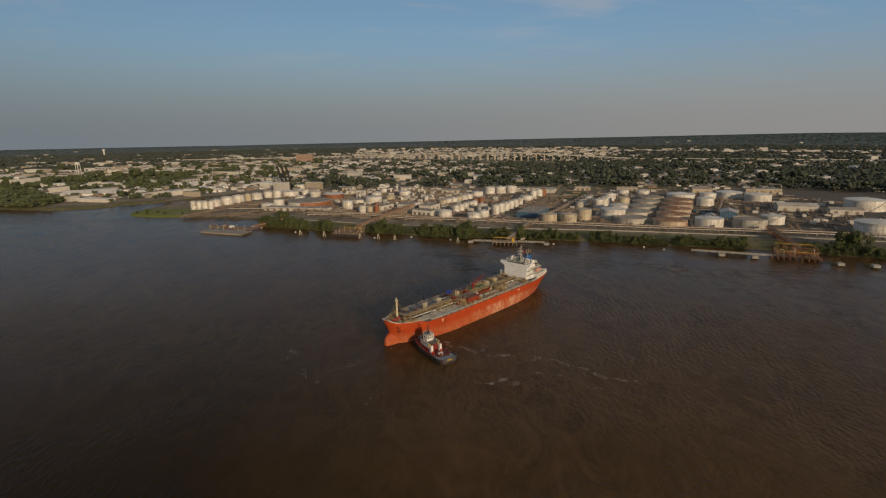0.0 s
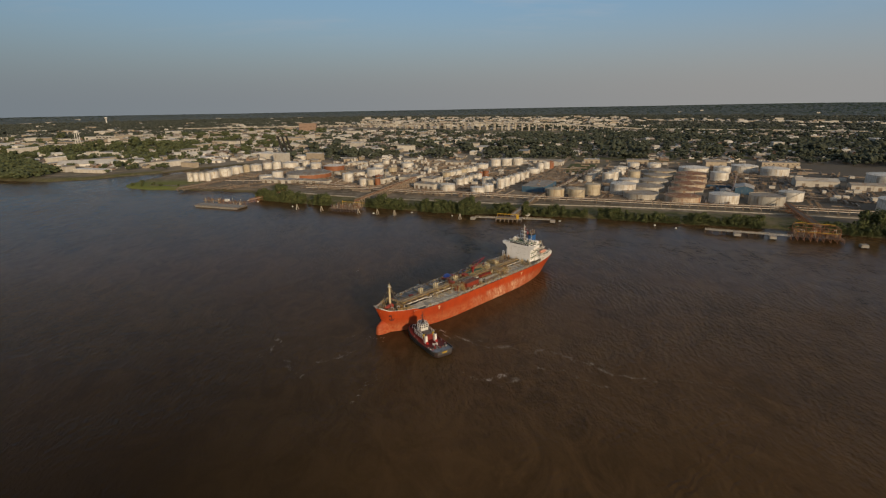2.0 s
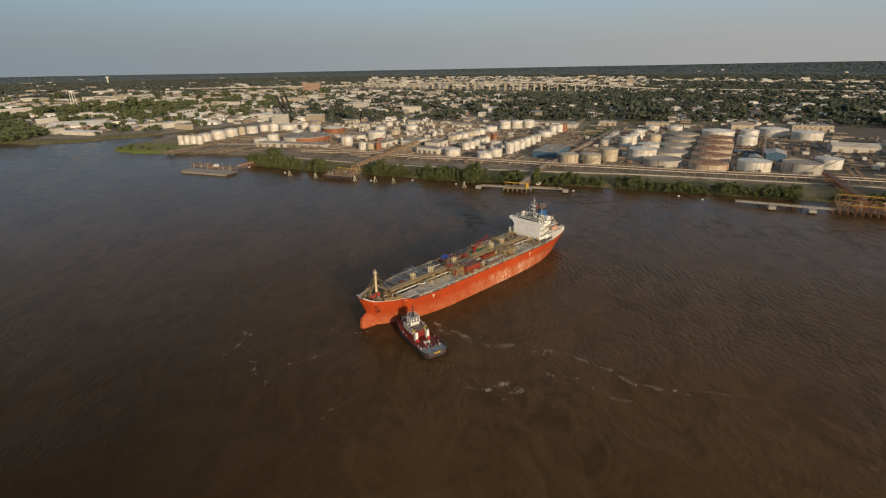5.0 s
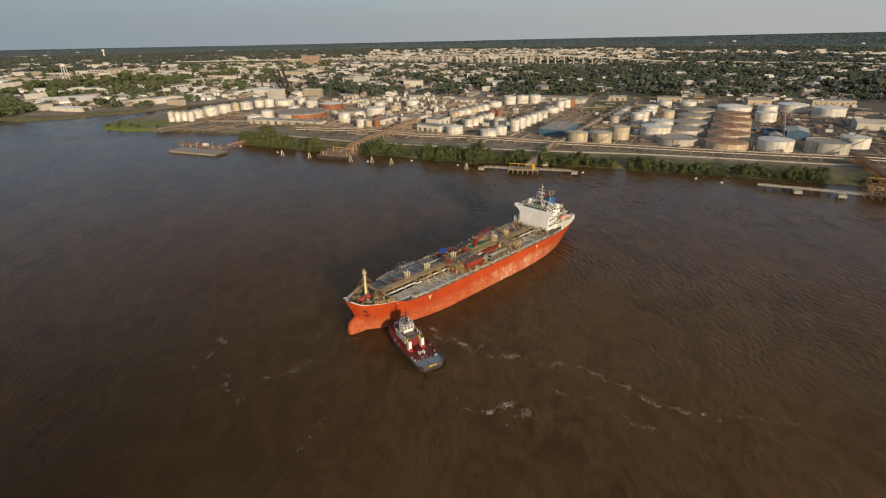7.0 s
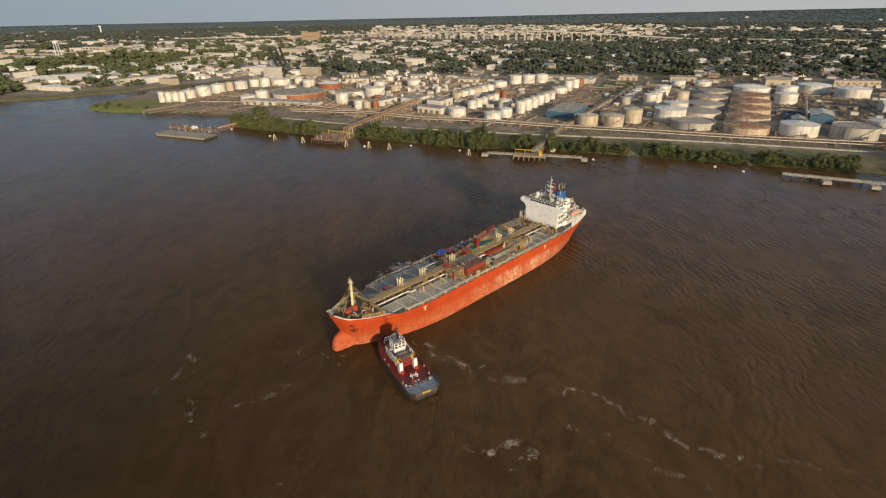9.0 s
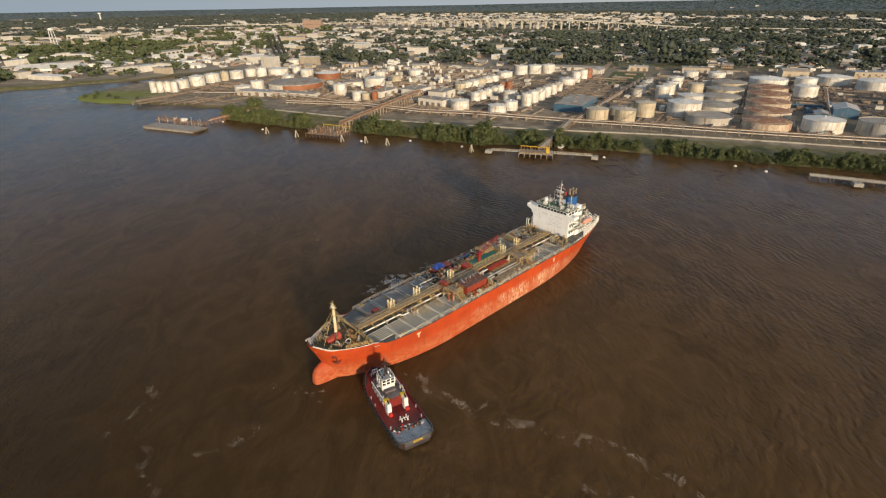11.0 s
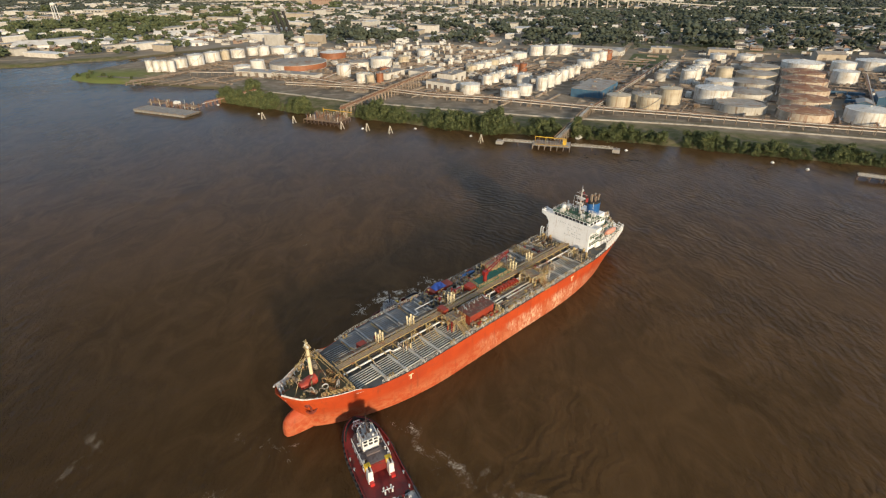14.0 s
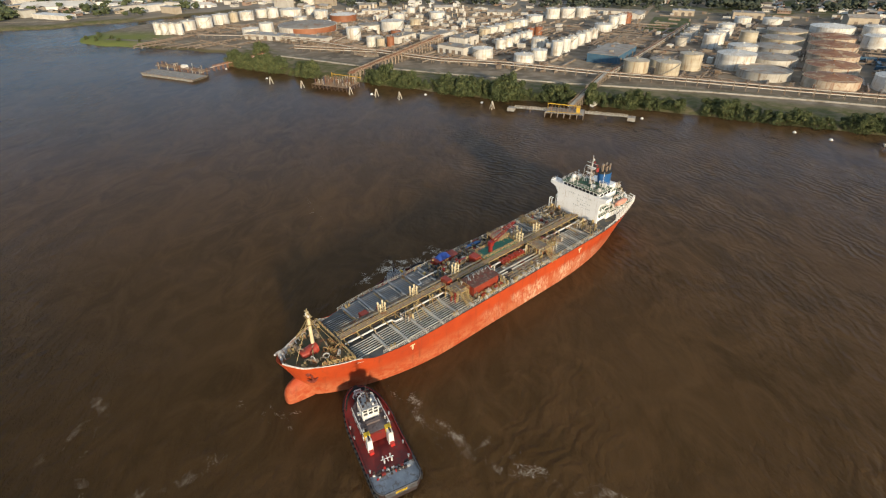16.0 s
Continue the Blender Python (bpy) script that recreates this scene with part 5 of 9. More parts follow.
# funnel
g = Geo()
out = []
for k in range(20):
    a = 2 * math.pi * k / 20
    out.append((-122.8 + 2.9 * math.cos(a), CY + 2.4 + 2.0 * math.sin(a)))
g.prism(out, 18.2, 24.8)
funnel = aft_part("funnel", g, M["funnel_blue"], ship, "blue funnel with a black cap", smooth=40)
g = Geo()
g.prism([(-122.8 + (x + 122.8) * 1.04, CY + 2.4 + (y - CY - 2.4) * 1.04) for x, y in out], 24.8, 25.4)
aft_part("funnel_cap", g, M["black"], funnel, "sooty black cap", smooth=40)
for k, (dx, dy) in enumerate(((-1.4, -0.8), (-1.3, 0.8), (-0.2, -0.1), (0.7, 0.9), (0.9, -0.9), (1.9, 0.1))):
    g = Geo()
    g.tube([(-122.8 + dx, CY + 2.4 + dy, 25.2), (-122.8 + dx, CY + 2.4 + dy, 26.6 + 0.4 * (k % 3)), (-123.3 + dx, CY + 2.4 + dy, 27.1 + 0.4 * (k % 3))], 0.3, 8)
    aft_part("exhaust_pipe", g, M["pipe_dark"], funnel, "rust-brown exhaust pipe")
g = Geo()
g.box(-126.5, CY - 3.4, 18.1, -119.6, CY + 5.2, 20.4)
aft_part("funnel_casing", g, M["house_white"], house)
# radar mast
RY = CY + 0.6
g = Geo()
g.tube([(-117.0, RY, 21.3), (-117.0, RY, 28.6), (-117.0, RY, 32.0)], [0.34, 0.24, 0.07], 10)
for z, w in ((25.2, 1.0), (27.2, 1.3)):
    g.box(-117.6, RY - w, z, -115.9, RY + w, z + 0.15)
    g.tube([(-117.0, RY - w, z), (-117.0, RY, z - 1.2), (-117.0, RY + w, z)], 0.08, 4)
g.tube([(-118.6, RY - 0.9, 21.3), (-117.1, RY, 26.6)], 0.12, 5)
g.tube([(-118.6, RY + 0.9, 21.3), (-117.1, RY, 26.6)], 0.12, 5)
g.tube([(-117.0, RY - 2.2, 29.0), (-117.0, RY + 2.2, 29.0)], 0.08, 5)
rm = aft_part("radar_mast", g, M["mast_grey"], ship, "dirty white radar mast")
for x0, w, z in ((-116.1, 1.5, 25.75), (-116.6, 2.0, 27.75)):
    g = Geo()
    g.box(x0, RY - w, z, x0 + 0.22, RY + w * 0.9, z + 0.24)
    aft_part("radar_scanner", g, M["white_paint"], rm)
for k, (dy, z, mt) in enumerate(((-0.9, 29.1, "roof_dark"), (0.8, 29.1, "crane_red"), (1.9, 28.3, "crane_red"), (-1.1, 27.4, "roof_dark"), (1.0, 25.5, "pipe_dark"), (0.4, 30.0, "white_paint"))):
    g = Geo()
    g.lathe([(0.16, 0), (0.24, 0.1), (0.24, 0.6), (0.08, 0.75)], 8, (-117.0, RY + dy, z))
    aft_part("mast_lamp", g, M[mt], rm)
g = Geo()
g.lathe([(0.35, 0), (0.35, 1.1), (0.75, 1.4), (0.95, 2.0), (0.75, 2.7), (0.2, 3.0)], 14, (-114.2, CY - 4.2, 21.3))
aft_part("satellite_dome", g, M["white_paint"], house, "white satellite dome", smooth=50)
for y in (-2.6, -1.2, 5.4):
    g = Geo()
    g.tube([(-117.6, CY + y, 21.3), (-117.6, CY + y, 27.0)], 0.06, 4)
    aft_part("whip_aerial", g, M["white_paint"], house)
for x, y in ((-115, 3.4), (-118.6, -4.8), (-118.6, 5.6)):
    g = Geo()
    g.box(x - 0.6, CY + y - 0.6, 21.3, x + 0.6, CY + y + 0.6, 22.5)
    aft_part("roof_locker", g, M["white_paint"], house)
# crowded top of the house: posts, lockers, lamps, ladders
rr = random.Random(23)
for k in range(26):
    x, y = rr.uniform(-119.6, -113.4), CY + rr.uniform(-7.2, 7.2)
    h = rr.uniform(0.6, 2.6)
    g = Geo()
    if k % 3 == 0:
        g.box(x - 0.35, y - 0.3, 21.34, x + 0.35, y + 0.3, 21.4 + h * 0.5)
    else:
        g.tube([(x, y, 21.34), (x, y, 21.4 + h)], 0.09, 5)
        g.lathe([(0.1, 0), (0.24, 0.08), (0.24, 0.34), (0.05, 0.45)], 8, (x, y, 21.3 + h))
    aft_part("roof_fitting", g, M[("white_paint", "white_paint", "ship_pipe", "roof_dark")[k % 4]], bridge)
for k in range(44):
    tier = k % 3
    z, x0, x1, hw = ((12.72, -131.5, -119.5, 8.4), (15.42, -129.5, -119.5, 6.8), (18.32, -128.0, -127.2, 5.4))[tier]
    x, y, h = rr.uniform(x0, x1), CY + rr.choice((1, 1, -1)) * rr.uniform(hw - 0.6, hw + 0.5), rr.uniform(0.7, 2.4)
    g = Geo()
    if k % 4 == 0:
        g.box(x - 0.4, y - 0.35, z, x + 0.4, y + 0.35, z + h * 0.6)
    else:
        g.tube([(x, y, z), (x, y, z + h), (x - 0.6, y, z + h)], 0.1, 5)
    aft_part("tier_fitting", g, M[("white_paint", "ship_cream", "white_paint", "ship_pipe", "boat_orange")[k % 5]], house)
for y in (CY + 6.2, CY - 5.8):      # ladders down the after tiers
    for z0, x0 in ((MAIN, -132.2), (12.7, -130.2), (15.4, -128.7)):
        g = Geo()
        for dy in (-0.35, 0.35):
            g.tube([(x0 - 2.4, y + dy, z0), (x0, y + dy, z0 + 2.9)], 0.07, 4)
        for k in range(8):
            u = (k + 0.5) / 8
            g.box(x0 - 2.4 + 2.4 * u - 0.12, y - 0.35, z0 + 2.9 * u, x0 - 2.4 + 2.4 * u + 0.12, y + 0.35, z0 + 2.9 * u + 0.05)
        aft_part("ladder", g, M["ship_cream"], house)
g = Geo()      # red ensign hanging by the mast
for i in range(7):
    for j in range(2):
        g.v.append((-117.4 - 0.3 * i, RY + 1.6 + 0.16 * math.sin(1.7 * i), 27.6 - 1.5 * j - 0.08 * i))
g.f = [(2 * i, 2 * i + 1, 2 * i + 3, 2 * i + 2) for i in range(6)]
aft_part("ensign", g, M["crane_red"], house, "red cloth flag")
# lifeboats in davits
for s in (1, -1):
    y = CY + s * 9.3
    g = Geo()
    for i in range(9):
        u = i / 8
        x = -128.2 + 6.2 * u
        w = 1.05 * math.sin(math.pi * min(1, max(0, 0.08 + 0.84 * u))) ** 0.5
        for k in range(10):
            a = 2 * math.pi * k / 10
            g.v.append((x, y + w * math.cos(a), 14.9 + w * (0.95 if math.sin(a) > 0 else 1.05) * math.sin(a)))
    for i in range(8):
        for k in range(10):
            k2 = (k + 1) % 10
            g.f.append((i * 10 + k, i * 10 + k2, (i + 1) * 10 + k2, (i + 1) * 10 + k))
    g.f += [tuple(range(10))[::-1], tuple(80 + k for k in range(10))]
    aft_part("lifeboat", g, M["boat_orange"], ship, "faded orange enclosed lifeboat", smooth=50)
    for x in (-122.6, -127.6):
        g = Geo()
        g.tube([(x, y - s * 1.0, 12.6), (x, y - s * 1.6, 16.2), (x, y - s * 0.8, 17.3), (x, y + s * 0.3, 16.9)], 0.2, 6)
        g.tube([(x, y - s * 1.0, 12.6), (x, y + s * 0.9, 13.6)], 0.2, 6)
        aft_part("davit", g, M["white_paint"], ship)
# stout white frames along the quarters
for side in (1, -1):
    for k in range(10):
        x = -120.5 - 1.95 * k
        g = Geo()
        y = side * (half_breadth(x - 2.2, MAIN) - 0.45)
        g.box(x - 0.3, y - 0.3, MAIN - 0.02, x + 0.3, y + 0.3, 12.3)
        g.tube([(x, y, 12.2), (x, y - side * 1.8, 12.6)], 0.2, 6)
        aft_part("awning_post", g, M["white_paint"], ship)
    g = Geo()
    g.tube([(-120.5 - 1.95 * k, side * (half_breadth(-122.7 - 1.95 * k, MAIN) - 0.45), 12.35) for k in range(10)], 0.14, 6)
    aft_part("awning_beam", g, M["white_paint"], ship)
g = Geo()
g.box(-136.6, -4.5, MAIN - 0.05, -131.6, 4.5, 12.2)
aft_part("steering_house", g, M["house_white"], ship)
for x, y in ((-139.6, 3), (-139.6, -3)):
    winch(x, y, MAIN, 90, 0.8)
for x, y, r in ((-131.8, 7.3, 0.5), (-132.4, -6.6, 0.5), (-110.6, 7.6, 0.28), (-110.6, -6.8, 0.28), (-109, 4.6, 0.26)):
    g = Geo()
    g.lathe([(r, 0), (r, 1.6), (r * 1.7, 1.7), (r * 1.7, 2.3), (r * 0.9, 2.7)], 10, (x, y, MAIN))
    aft_part("mushroom_vent", g, M["ship_cream"], ship, smooth=50)
# dark gear at the foot of the house, piled higher to starboard
rr = random.Random(15)
for k in range(46):
    y = CY - 11.0 + 20.0 * k / 45 + rr.uniform(-0.2, 0.2)
    x = -111.2 + rr.uniform(-0.6, 1.6)
    h = rr.uniform(0.5, 1.5) * (1.9 if y < -8.6 else 1.0)
    g = Geo()
    if k % 2:
        g.box(x - 0.4, y - 0.3, MAIN - 0.02, x + 0.4, y + 0.3, MAIN + h)
    else:
        g.tube([(x, y, MAIN), (x, y, MAIN + h), (x + 0.9, y, MAIN + h), (x + 0.9, y, MAIN)], 0.13, 6)
    aft_part("deck_locker" if k % 2 else "deck_pipe", g, M[("pipe_dark", "roof_dark", "beam_grey", "pipe_dark", "black", "ship_cream")[k % 6]], ship)
for x, y, h in ((-110.2, -11.0, 4.6), (-111.8, -11.2, 3.6), (-112.6, -10.0, 5.2)):
    g = Geo()
    g.tube([(x, y, MAIN), (x, y, MAIN + h), (x - 0.8, y, MAIN + h)], 0.16, 6)
    aft_part("vent_post", g, M["white_paint"], ship)

# ---- harbour tugs ----
M["tug_red"] = surface("tug_red", (0.21, 0.015, 0.013), (0.14, 0.012, 0.01), 2.5, 0.3, 0.55, stain=((0.08, 0.03, 0.025), 1.5, 0.3), local=True)
M["tug_grey"] = surface("tug_grey", (0.38, 0.41, 0.44), (0.28, 0.30, 0.33), 2.0, 0.3, 0.6, stain=((0.18, 0.16, 0.15), 1.2, 0.3), local=True)
M["tug_dark"] = surface("tug_dark", (0.15, 0.13, 0.135), (0.11, 0.08, 0.08), 2.0, 0.3, 0.7, stain=((0.07, 0.05, 0.05), 1.2, 0.3), local=True)
M["tug_slate"] = surface("tug_slate", (0.085, 0.092, 0.105), (0.06, 0.062, 0.07), 2, 0.3, 0.7, stain=((0.04, 0.035, 0.035), 1.0, 0.35), local=True)
M["tug_black"] = surface("tug_black", (0.03, 0.022, 0.022), (0.05, 0.03, 0.028), 2, 0.3, 0.6, local=True)
M["tug_white"] = surface("tug_white", (0.82, 0.81, 0.78), (0.72, 0.7, 0.66), 1.5, 0.3, 0.45, local=True)
M["tug_bright_red"] = surface("tug_bright_red", (0.55, 0.03, 0.025), None, 1.5, 0.3, 0.5, local=True)
M["tug_yellow"] = surface("tug_yellow", (0.75, 0.50, 0.03), None, 1.5, 0.3, 0.5, local=True)
M["tyre"] = surface("tyre", (0.02, 0.02, 0.02), None, 1, 0.2, 0.9)


def tug_half(x):
    """Half breadth of the tug's deck; bow at 0, stern at -31."""
    if x > -12:
        return 5.5 * max(0.02, 1 - ((x + 12) / 12.0) ** 2) ** 0.55
    if x < -28:
        return 5.5 * (1 - 0.30 * ((-28 - x) / 3) ** 2.6)
    return 5.5


def tug_sheer(x):
    return 1.9 + 1.6 * smooth_step(-18, 0, x)


def build_tug(m):
    tug = thing("tugboat", "dark red and black harbour tug with a white wheelhouse", "tugboat", m)
    xs = [-31 + 31 * (i / 40) for i in range(40)] + [-0.25, -0.06]
    levels = [(-1.6, 0.72), (-0.4, 0.88), (0.4, 0.95), (1.0, 1.0), (2.0, 1.0)]
    g = Geo()
    for s in (1, -1):
        base = len(g.v)
        for li, (z, k) in enumerate(levels):
            for x in xs:
                zz = z if li < 4 else tug_sheer(x) + 0.75
                g.v.append((x - (1.2 - z) * 0.4 * smooth_step(-10, 0, x) * (1 if li < 3 else 0), s * tug_half(x) * k, zz))
        n = len(xs)
        for i in range(len(levels) - 1):
            for j in range(n - 1):
                q = (base + i * n + j, base + (i + 1) * n + j, base + (i + 1) * n + j + 1, base + i * n + j + 1)
                g.f.append(q if s > 0 else q[::-1])
    n, tot = len(xs), len(xs) * len(levels)
    for i in range(len(levels) - 1):
        g.f.append((i * n, tot + i * n, tot + (i + 1) * n, (i + 1) * n))
    part("hull", g, M["tug_black"], tug, "black tug hull", smooth=40)

    def sheet(x0, x1, n=24, dz=0.0, ins=0.12):
        q = Geo()
        for i in range(n + 1):
            x = x0 + (x1 - x0) * i / n
            h = max(0.02, tug_half(x) - ins)
            q.v += [(x, h, tug_sheer(x) + dz), (x, -h, tug_sheer(x) + dz)]
        q.f = [(2 * i, 2 * i + 1, 2 * i + 3, 2 * i + 2) for i in range(n)]
        return q

    part("deck", sheet(-25, -0.3), M["tug_red"], tug, "dark red deck")
    part("after_deck", sheet(-30.9, -25, 8, 0.04), M["tug_grey"], tug, "grey-blue after deck")
    g = Geo()
    for s in (1, -1):
        line = [(x, s * (tug_half(x) - 0.05), tug_sheer(x) + 0.8) for x in [-24.5 + 24.4 * i / 22 for i in range(23)]]
        g.tube(line, 0.16, 5)
        inner = [(x, s * (tug_half(x) - 0.22), tug_sheer(x) + 0.4) for x in [-24.5 + 23.4 * i / 22 for i in range(23)]]
        for p, q in zip(inner, inner[1:]):
            g.add([(p[0], p[1], p[2] - 0.38), (q[0], q[1], q[2] - 0.38), (q[0], q[1], q[2] + 0.38), (p[0], p[1], p[2] + 0.38)], [(0, 1, 2, 3), (3, 2, 1, 0)])
    part("bulwark", g, M["tug_red"], tug, "dark red bulwark")
    g = Geo()
    for s in (1, -1):
        g.tube([(x, s * (tug_half(x) - 0.05), tug_sheer(x) + 0.8) for x in [-24.5 - 6.4 * i / 8 for i in range(9)]], 0.2, 5)
    g.tube([(-30.95, -tug_half(-31), 2.7), (-30.95, tug_half(-31), 2.7)], 0.22, 5)
    g.box(-31.06, -3.7, 1.2, -30.9, 3.7, 2.6)
    part("stern_bulwark", g, M["tug_slate"], tug, "slate grey rounded stern bulwark")
    # tyres along both sides and a soft bow fender
    ring = Geo()
    R, r = 0.62, 0.26
    for i in range(12):
        a = 2 * math.pi * i / 12
        for j in range(6):
            b = 2 * math.pi * j / 6
            ring.v.append(((R + r * math.cos(b)) * math.cos(a), r * math.sin(b), (R + r * math.cos(b)) * math.sin(a)))
    for i in range(12):
        for j in range(6):
            ring.f.append((i * 6 + j, i * 6 + (j + 1) % 6, ((i + 1) % 12) * 6 + (j + 1) % 6, ((i + 1) % 12) * 6 + j))
    me = ring.mesh("tyre", M["tyre"], 60)
    for s in (1, -1):
        for k in range(17):
            x = -29.6 + 1.55 * k
            t = new("tyre", me)
            t.parent = tug
            dx = tug_half(x + 0.1) - tug_half(x - 0.1)
            t.matrix_local = pose(x, s * (tug_half(x) + 0.22), tug_sheer(x) - 0.15, 0, 0, s * math.degrees(math.atan2(dx, 0.2)))
    g = Geo()
    arc = [(x, tug_half(x) + 0.1, tug_sheer(x) + 0.2) for x in (-5.5, -4, -2.6, -1.4, -0.6, -0.15)]
    g.tube(arc + [(0.2, 0, 3.6)] + [(x, -y, z) for x, y, z in arc[::-1]], 0.62, 8)
    part("bow_fender", g, M["tyre"], tug, "black rubber bow fender", smooth=50)
    # deckhouse and wheelhouse
    g = Geo()
    z0 = 2.2
    g.prism([(-16.8, -3.3), (-8.2, -3.3), (-6.6, -2.0), (-6.6, 2.0), (-8.2, 3.3), (-16.8, 3.3)], z0, 5.3)
    house = part("deckhouse", g, M["tug_red"], tug, "dark red deckhouse")
    g = Geo()
    g.prism([(-16.6, -3.5), (-8.1, -3.5), (-6.3, -2.1), (-6.3, 2.1), (-8.1, 3.5), (-16.6, 3.5)], 5.3, 5.45)
    part("house_roof", g, M["tug_dark"], house, "dark grey house roof")
    for s in (1, -1):
        g = Geo()
        g.box(-16.5, s * 3.35 - 0.06, 3.6, -8.4, s * 3.35 + 0.06, 5.1)
        part("side_band", g, M["tug_white"], house, "white side band")
        part("house_rail", rail([(-16.4, s * 3.4, 5.45), (-8.2, s * 3.4, 5.45)], 1.0, 1.1, 0.045), M["tug_white"], house)
        for k in range(4):
            g = Geo()
            g.box(-15.6 + 1.9 * k, s * 3.42 - 0.05, 3.9, -14.9 + 1.9 * k, s * 3.42 + 0.05, 4.6)
            part("porthole", g, M["glass_dark"], house)
    g = Geo()
    g.prism([(-12.6, -2.0), (-8.6, -2.0), (-7.6, -1.2), (-7.6, 1.2), (-8.6, 2.0), (-12.6, 2.0)], 5.45, 7.0)
    part("pilot_base", g, M["tug_white"], house)
    # glazed wheelhouse: dark glass inside white frames
    outl = [(-12.7, -1.95), (-9.2, -1.95), (-8.0, -1.1), (-8.0, 1.1), (-9.2, 1.95), (-12.7, 1.95)]
    g = Geo()
    g.prism([(-10.3 + (x + 10.3) * 0.96, y * 0.96) for x, y in outl], 7.0, 9.1)
    wheel = part("wheelhouse", g, M["glass_dark"], tug, "dark glazed wheelhouse")
    g = Geo()
    ringp = outl + outl[:1]
    for z in (7.05, 8.1, 9.1):
        for a, b in zip(ringp, ringp[1:]):
            g.tube([(*a, z), (*b, z)], 0.17, 4)
    for a, b in zip(ringp, ringp[1:]):
        n = 3 if abs(a[0] - b[0]) < 0.1 else 2
        for k in range(n):
            x, y = a[0] + (b[0] - a[0]) * k / n, a[1] + (b[1] - a[1]) * k / n
            g.box(x - 0.15, y - 0.15, 7.0, x + 0.15, y + 0.15, 9.15)
    part("window_frame", g, M["tug_white"], wheel, "white window frames")
    g = Geo()
    g.prism([(-10.3 + (x + 10.3) * 1.06, y * 1.06) for x, y in outl], 9.1, 9.35)
    roof = part("wheelhouse_roof", g, M["tug_grey"], wheel, "pale grey wheelhouse roof")
    part("roof_rail", rail([(-12.6, -1.9, 9.35), (-9.2, -1.9, 9.35), (-8.1, 0, 9.35), (-9.2, 1.9, 9.35), (-12.6, 1.9, 9.35)], 0.7, 1.0, 0.04, 2), M["tug_white"], wheel)
    for x, y in ((-9.0, -1.2), (-9.2, 1.3), (-11.9, 1.4), (-12.0, -1.4)):
        g = Geo()
        g.lathe([(0.18, 0), (0.3, 0.1), (0.3, 0.5), (0.1, 0.6)], 8, (x, y, 9.35))
        part("searchlight", g, M["tug_black"], wheel)
    g = Geo()
    g.tube([(-10.6, 0, 9.3), (-10.6, 0, 13.2), (-10.6, 0, 15.4)], [0.22, 0.16, 0.07], 6)
    g.box(-10.7, -1.3, 12.0, -10.5, 1.3, 12.15)
    g.box(-10.75, -0.8, 13.1, -10.45, 0.8, 13.25)
    g.box(-11.6, -0.12, 10.8, -10.4, 0.12, 11.0)
    g.tube([(-12.0, 0.6, 9.3), (-10.6, 0, 12.6)], 0.07, 4)
    g.tube([(-12.0, -0.6, 9.3), (-10.6, 0, 12.6)], 0.07, 4)
    part("mast", g, M["tug_black"], tug, "black lattice mast")
    # red shelf behind the wheelhouse, grey roof, twin stacks
    g = Geo()
    g.box(-14.2, -1.7, 5.4, -13.4, 1.7, 6.0)
    part("locker", g, M["tug_dark"], tug, "dark grey locker")
    for s in (1, -1):
        g = Geo()
        g.box(-18.9, s * 2.6 - 0.65, 1.8, -17.2, s * 2.6 + 0.65, 5.6, None, 0.12)
        st = part("exhaust_funnel", g, M["tug_white"], tug, "white exhaust stack with a yellow top")
        g = Geo()
        g.box(-17.3, s * 2.6 - 0.7, 4.6, -16.2, s * 2.6 + 0.7, 5.9)
        part("stack_band", g, M["tug_yellow"], st, "yellow stack head")
        g = Geo()
        g.box(-19.8, s * 2.6 - 0.5, 1.9, -18.9, s * 2.6 + 0.5, 2.7)
        part("stack_foot", g, M["tug_bright_red"], st, "bright red casing")
        g = Geo()
        for k in (0, 1):
            g.tube([(-18.4 + 0.6 * k, s * 2.6, 5.5), (-18.5 + 0.6 * k, s * 2.6, 6.4)], 0.22, 8)
        part("exhaust_pipe", g, M["tug_black"], st)
    # towing bitts and winches
    g = Geo()
    for dx, dy in ((-0.5, 0), (0.5, 0)):
        g.tube([(-22.6 + dx, -0.9, 1.9), (-22.6 + dx, -0.9, 3.1)], 0.2, 8)
        g.tube([(-22.6 + dx, 0.9, 1.9), (-22.6 + dx, 0.9, 3.1)], 0.2, 8)
    g.tube([(-22.6, -1.5, 2.7), (-22.6, 1.5, 2.7)], 0.11, 6)
    g.tube([(-23.4, 0, 2.6), (-21.8, 0, 2.6)], 0.1, 6)
    part("towing_bitt", g, M["tug_white"], tug, "white towing bitts")
    g = Geo()
    g.tube([(-4.2, -1.3, 4.1), (-4.2, 1.3, 4.1)], 0.75, 12)
    for y in (-1.4, -0.1, 1.3):
        g.tube([(-4.2, y, 4.1), (-4.2, y + 0.14, 4.1)], 1.05, 14)
    g.box(-5.2, -1.7, 2.9, -3.2, 1.7, 3.3)
    part("bow_winch", g, M["tug_black"], tug, "black bow winch", smooth=40)
    g = Geo()
    g.tube([(-2.0, -0.8, 3.3), (-2.0, -0.8, 4.8), (-2.0, 0.8, 4.8), (-2.0, 0.8, 3.3)], 0.2, 6)
    part("bow_staple", g, M["tug_white"], tug)
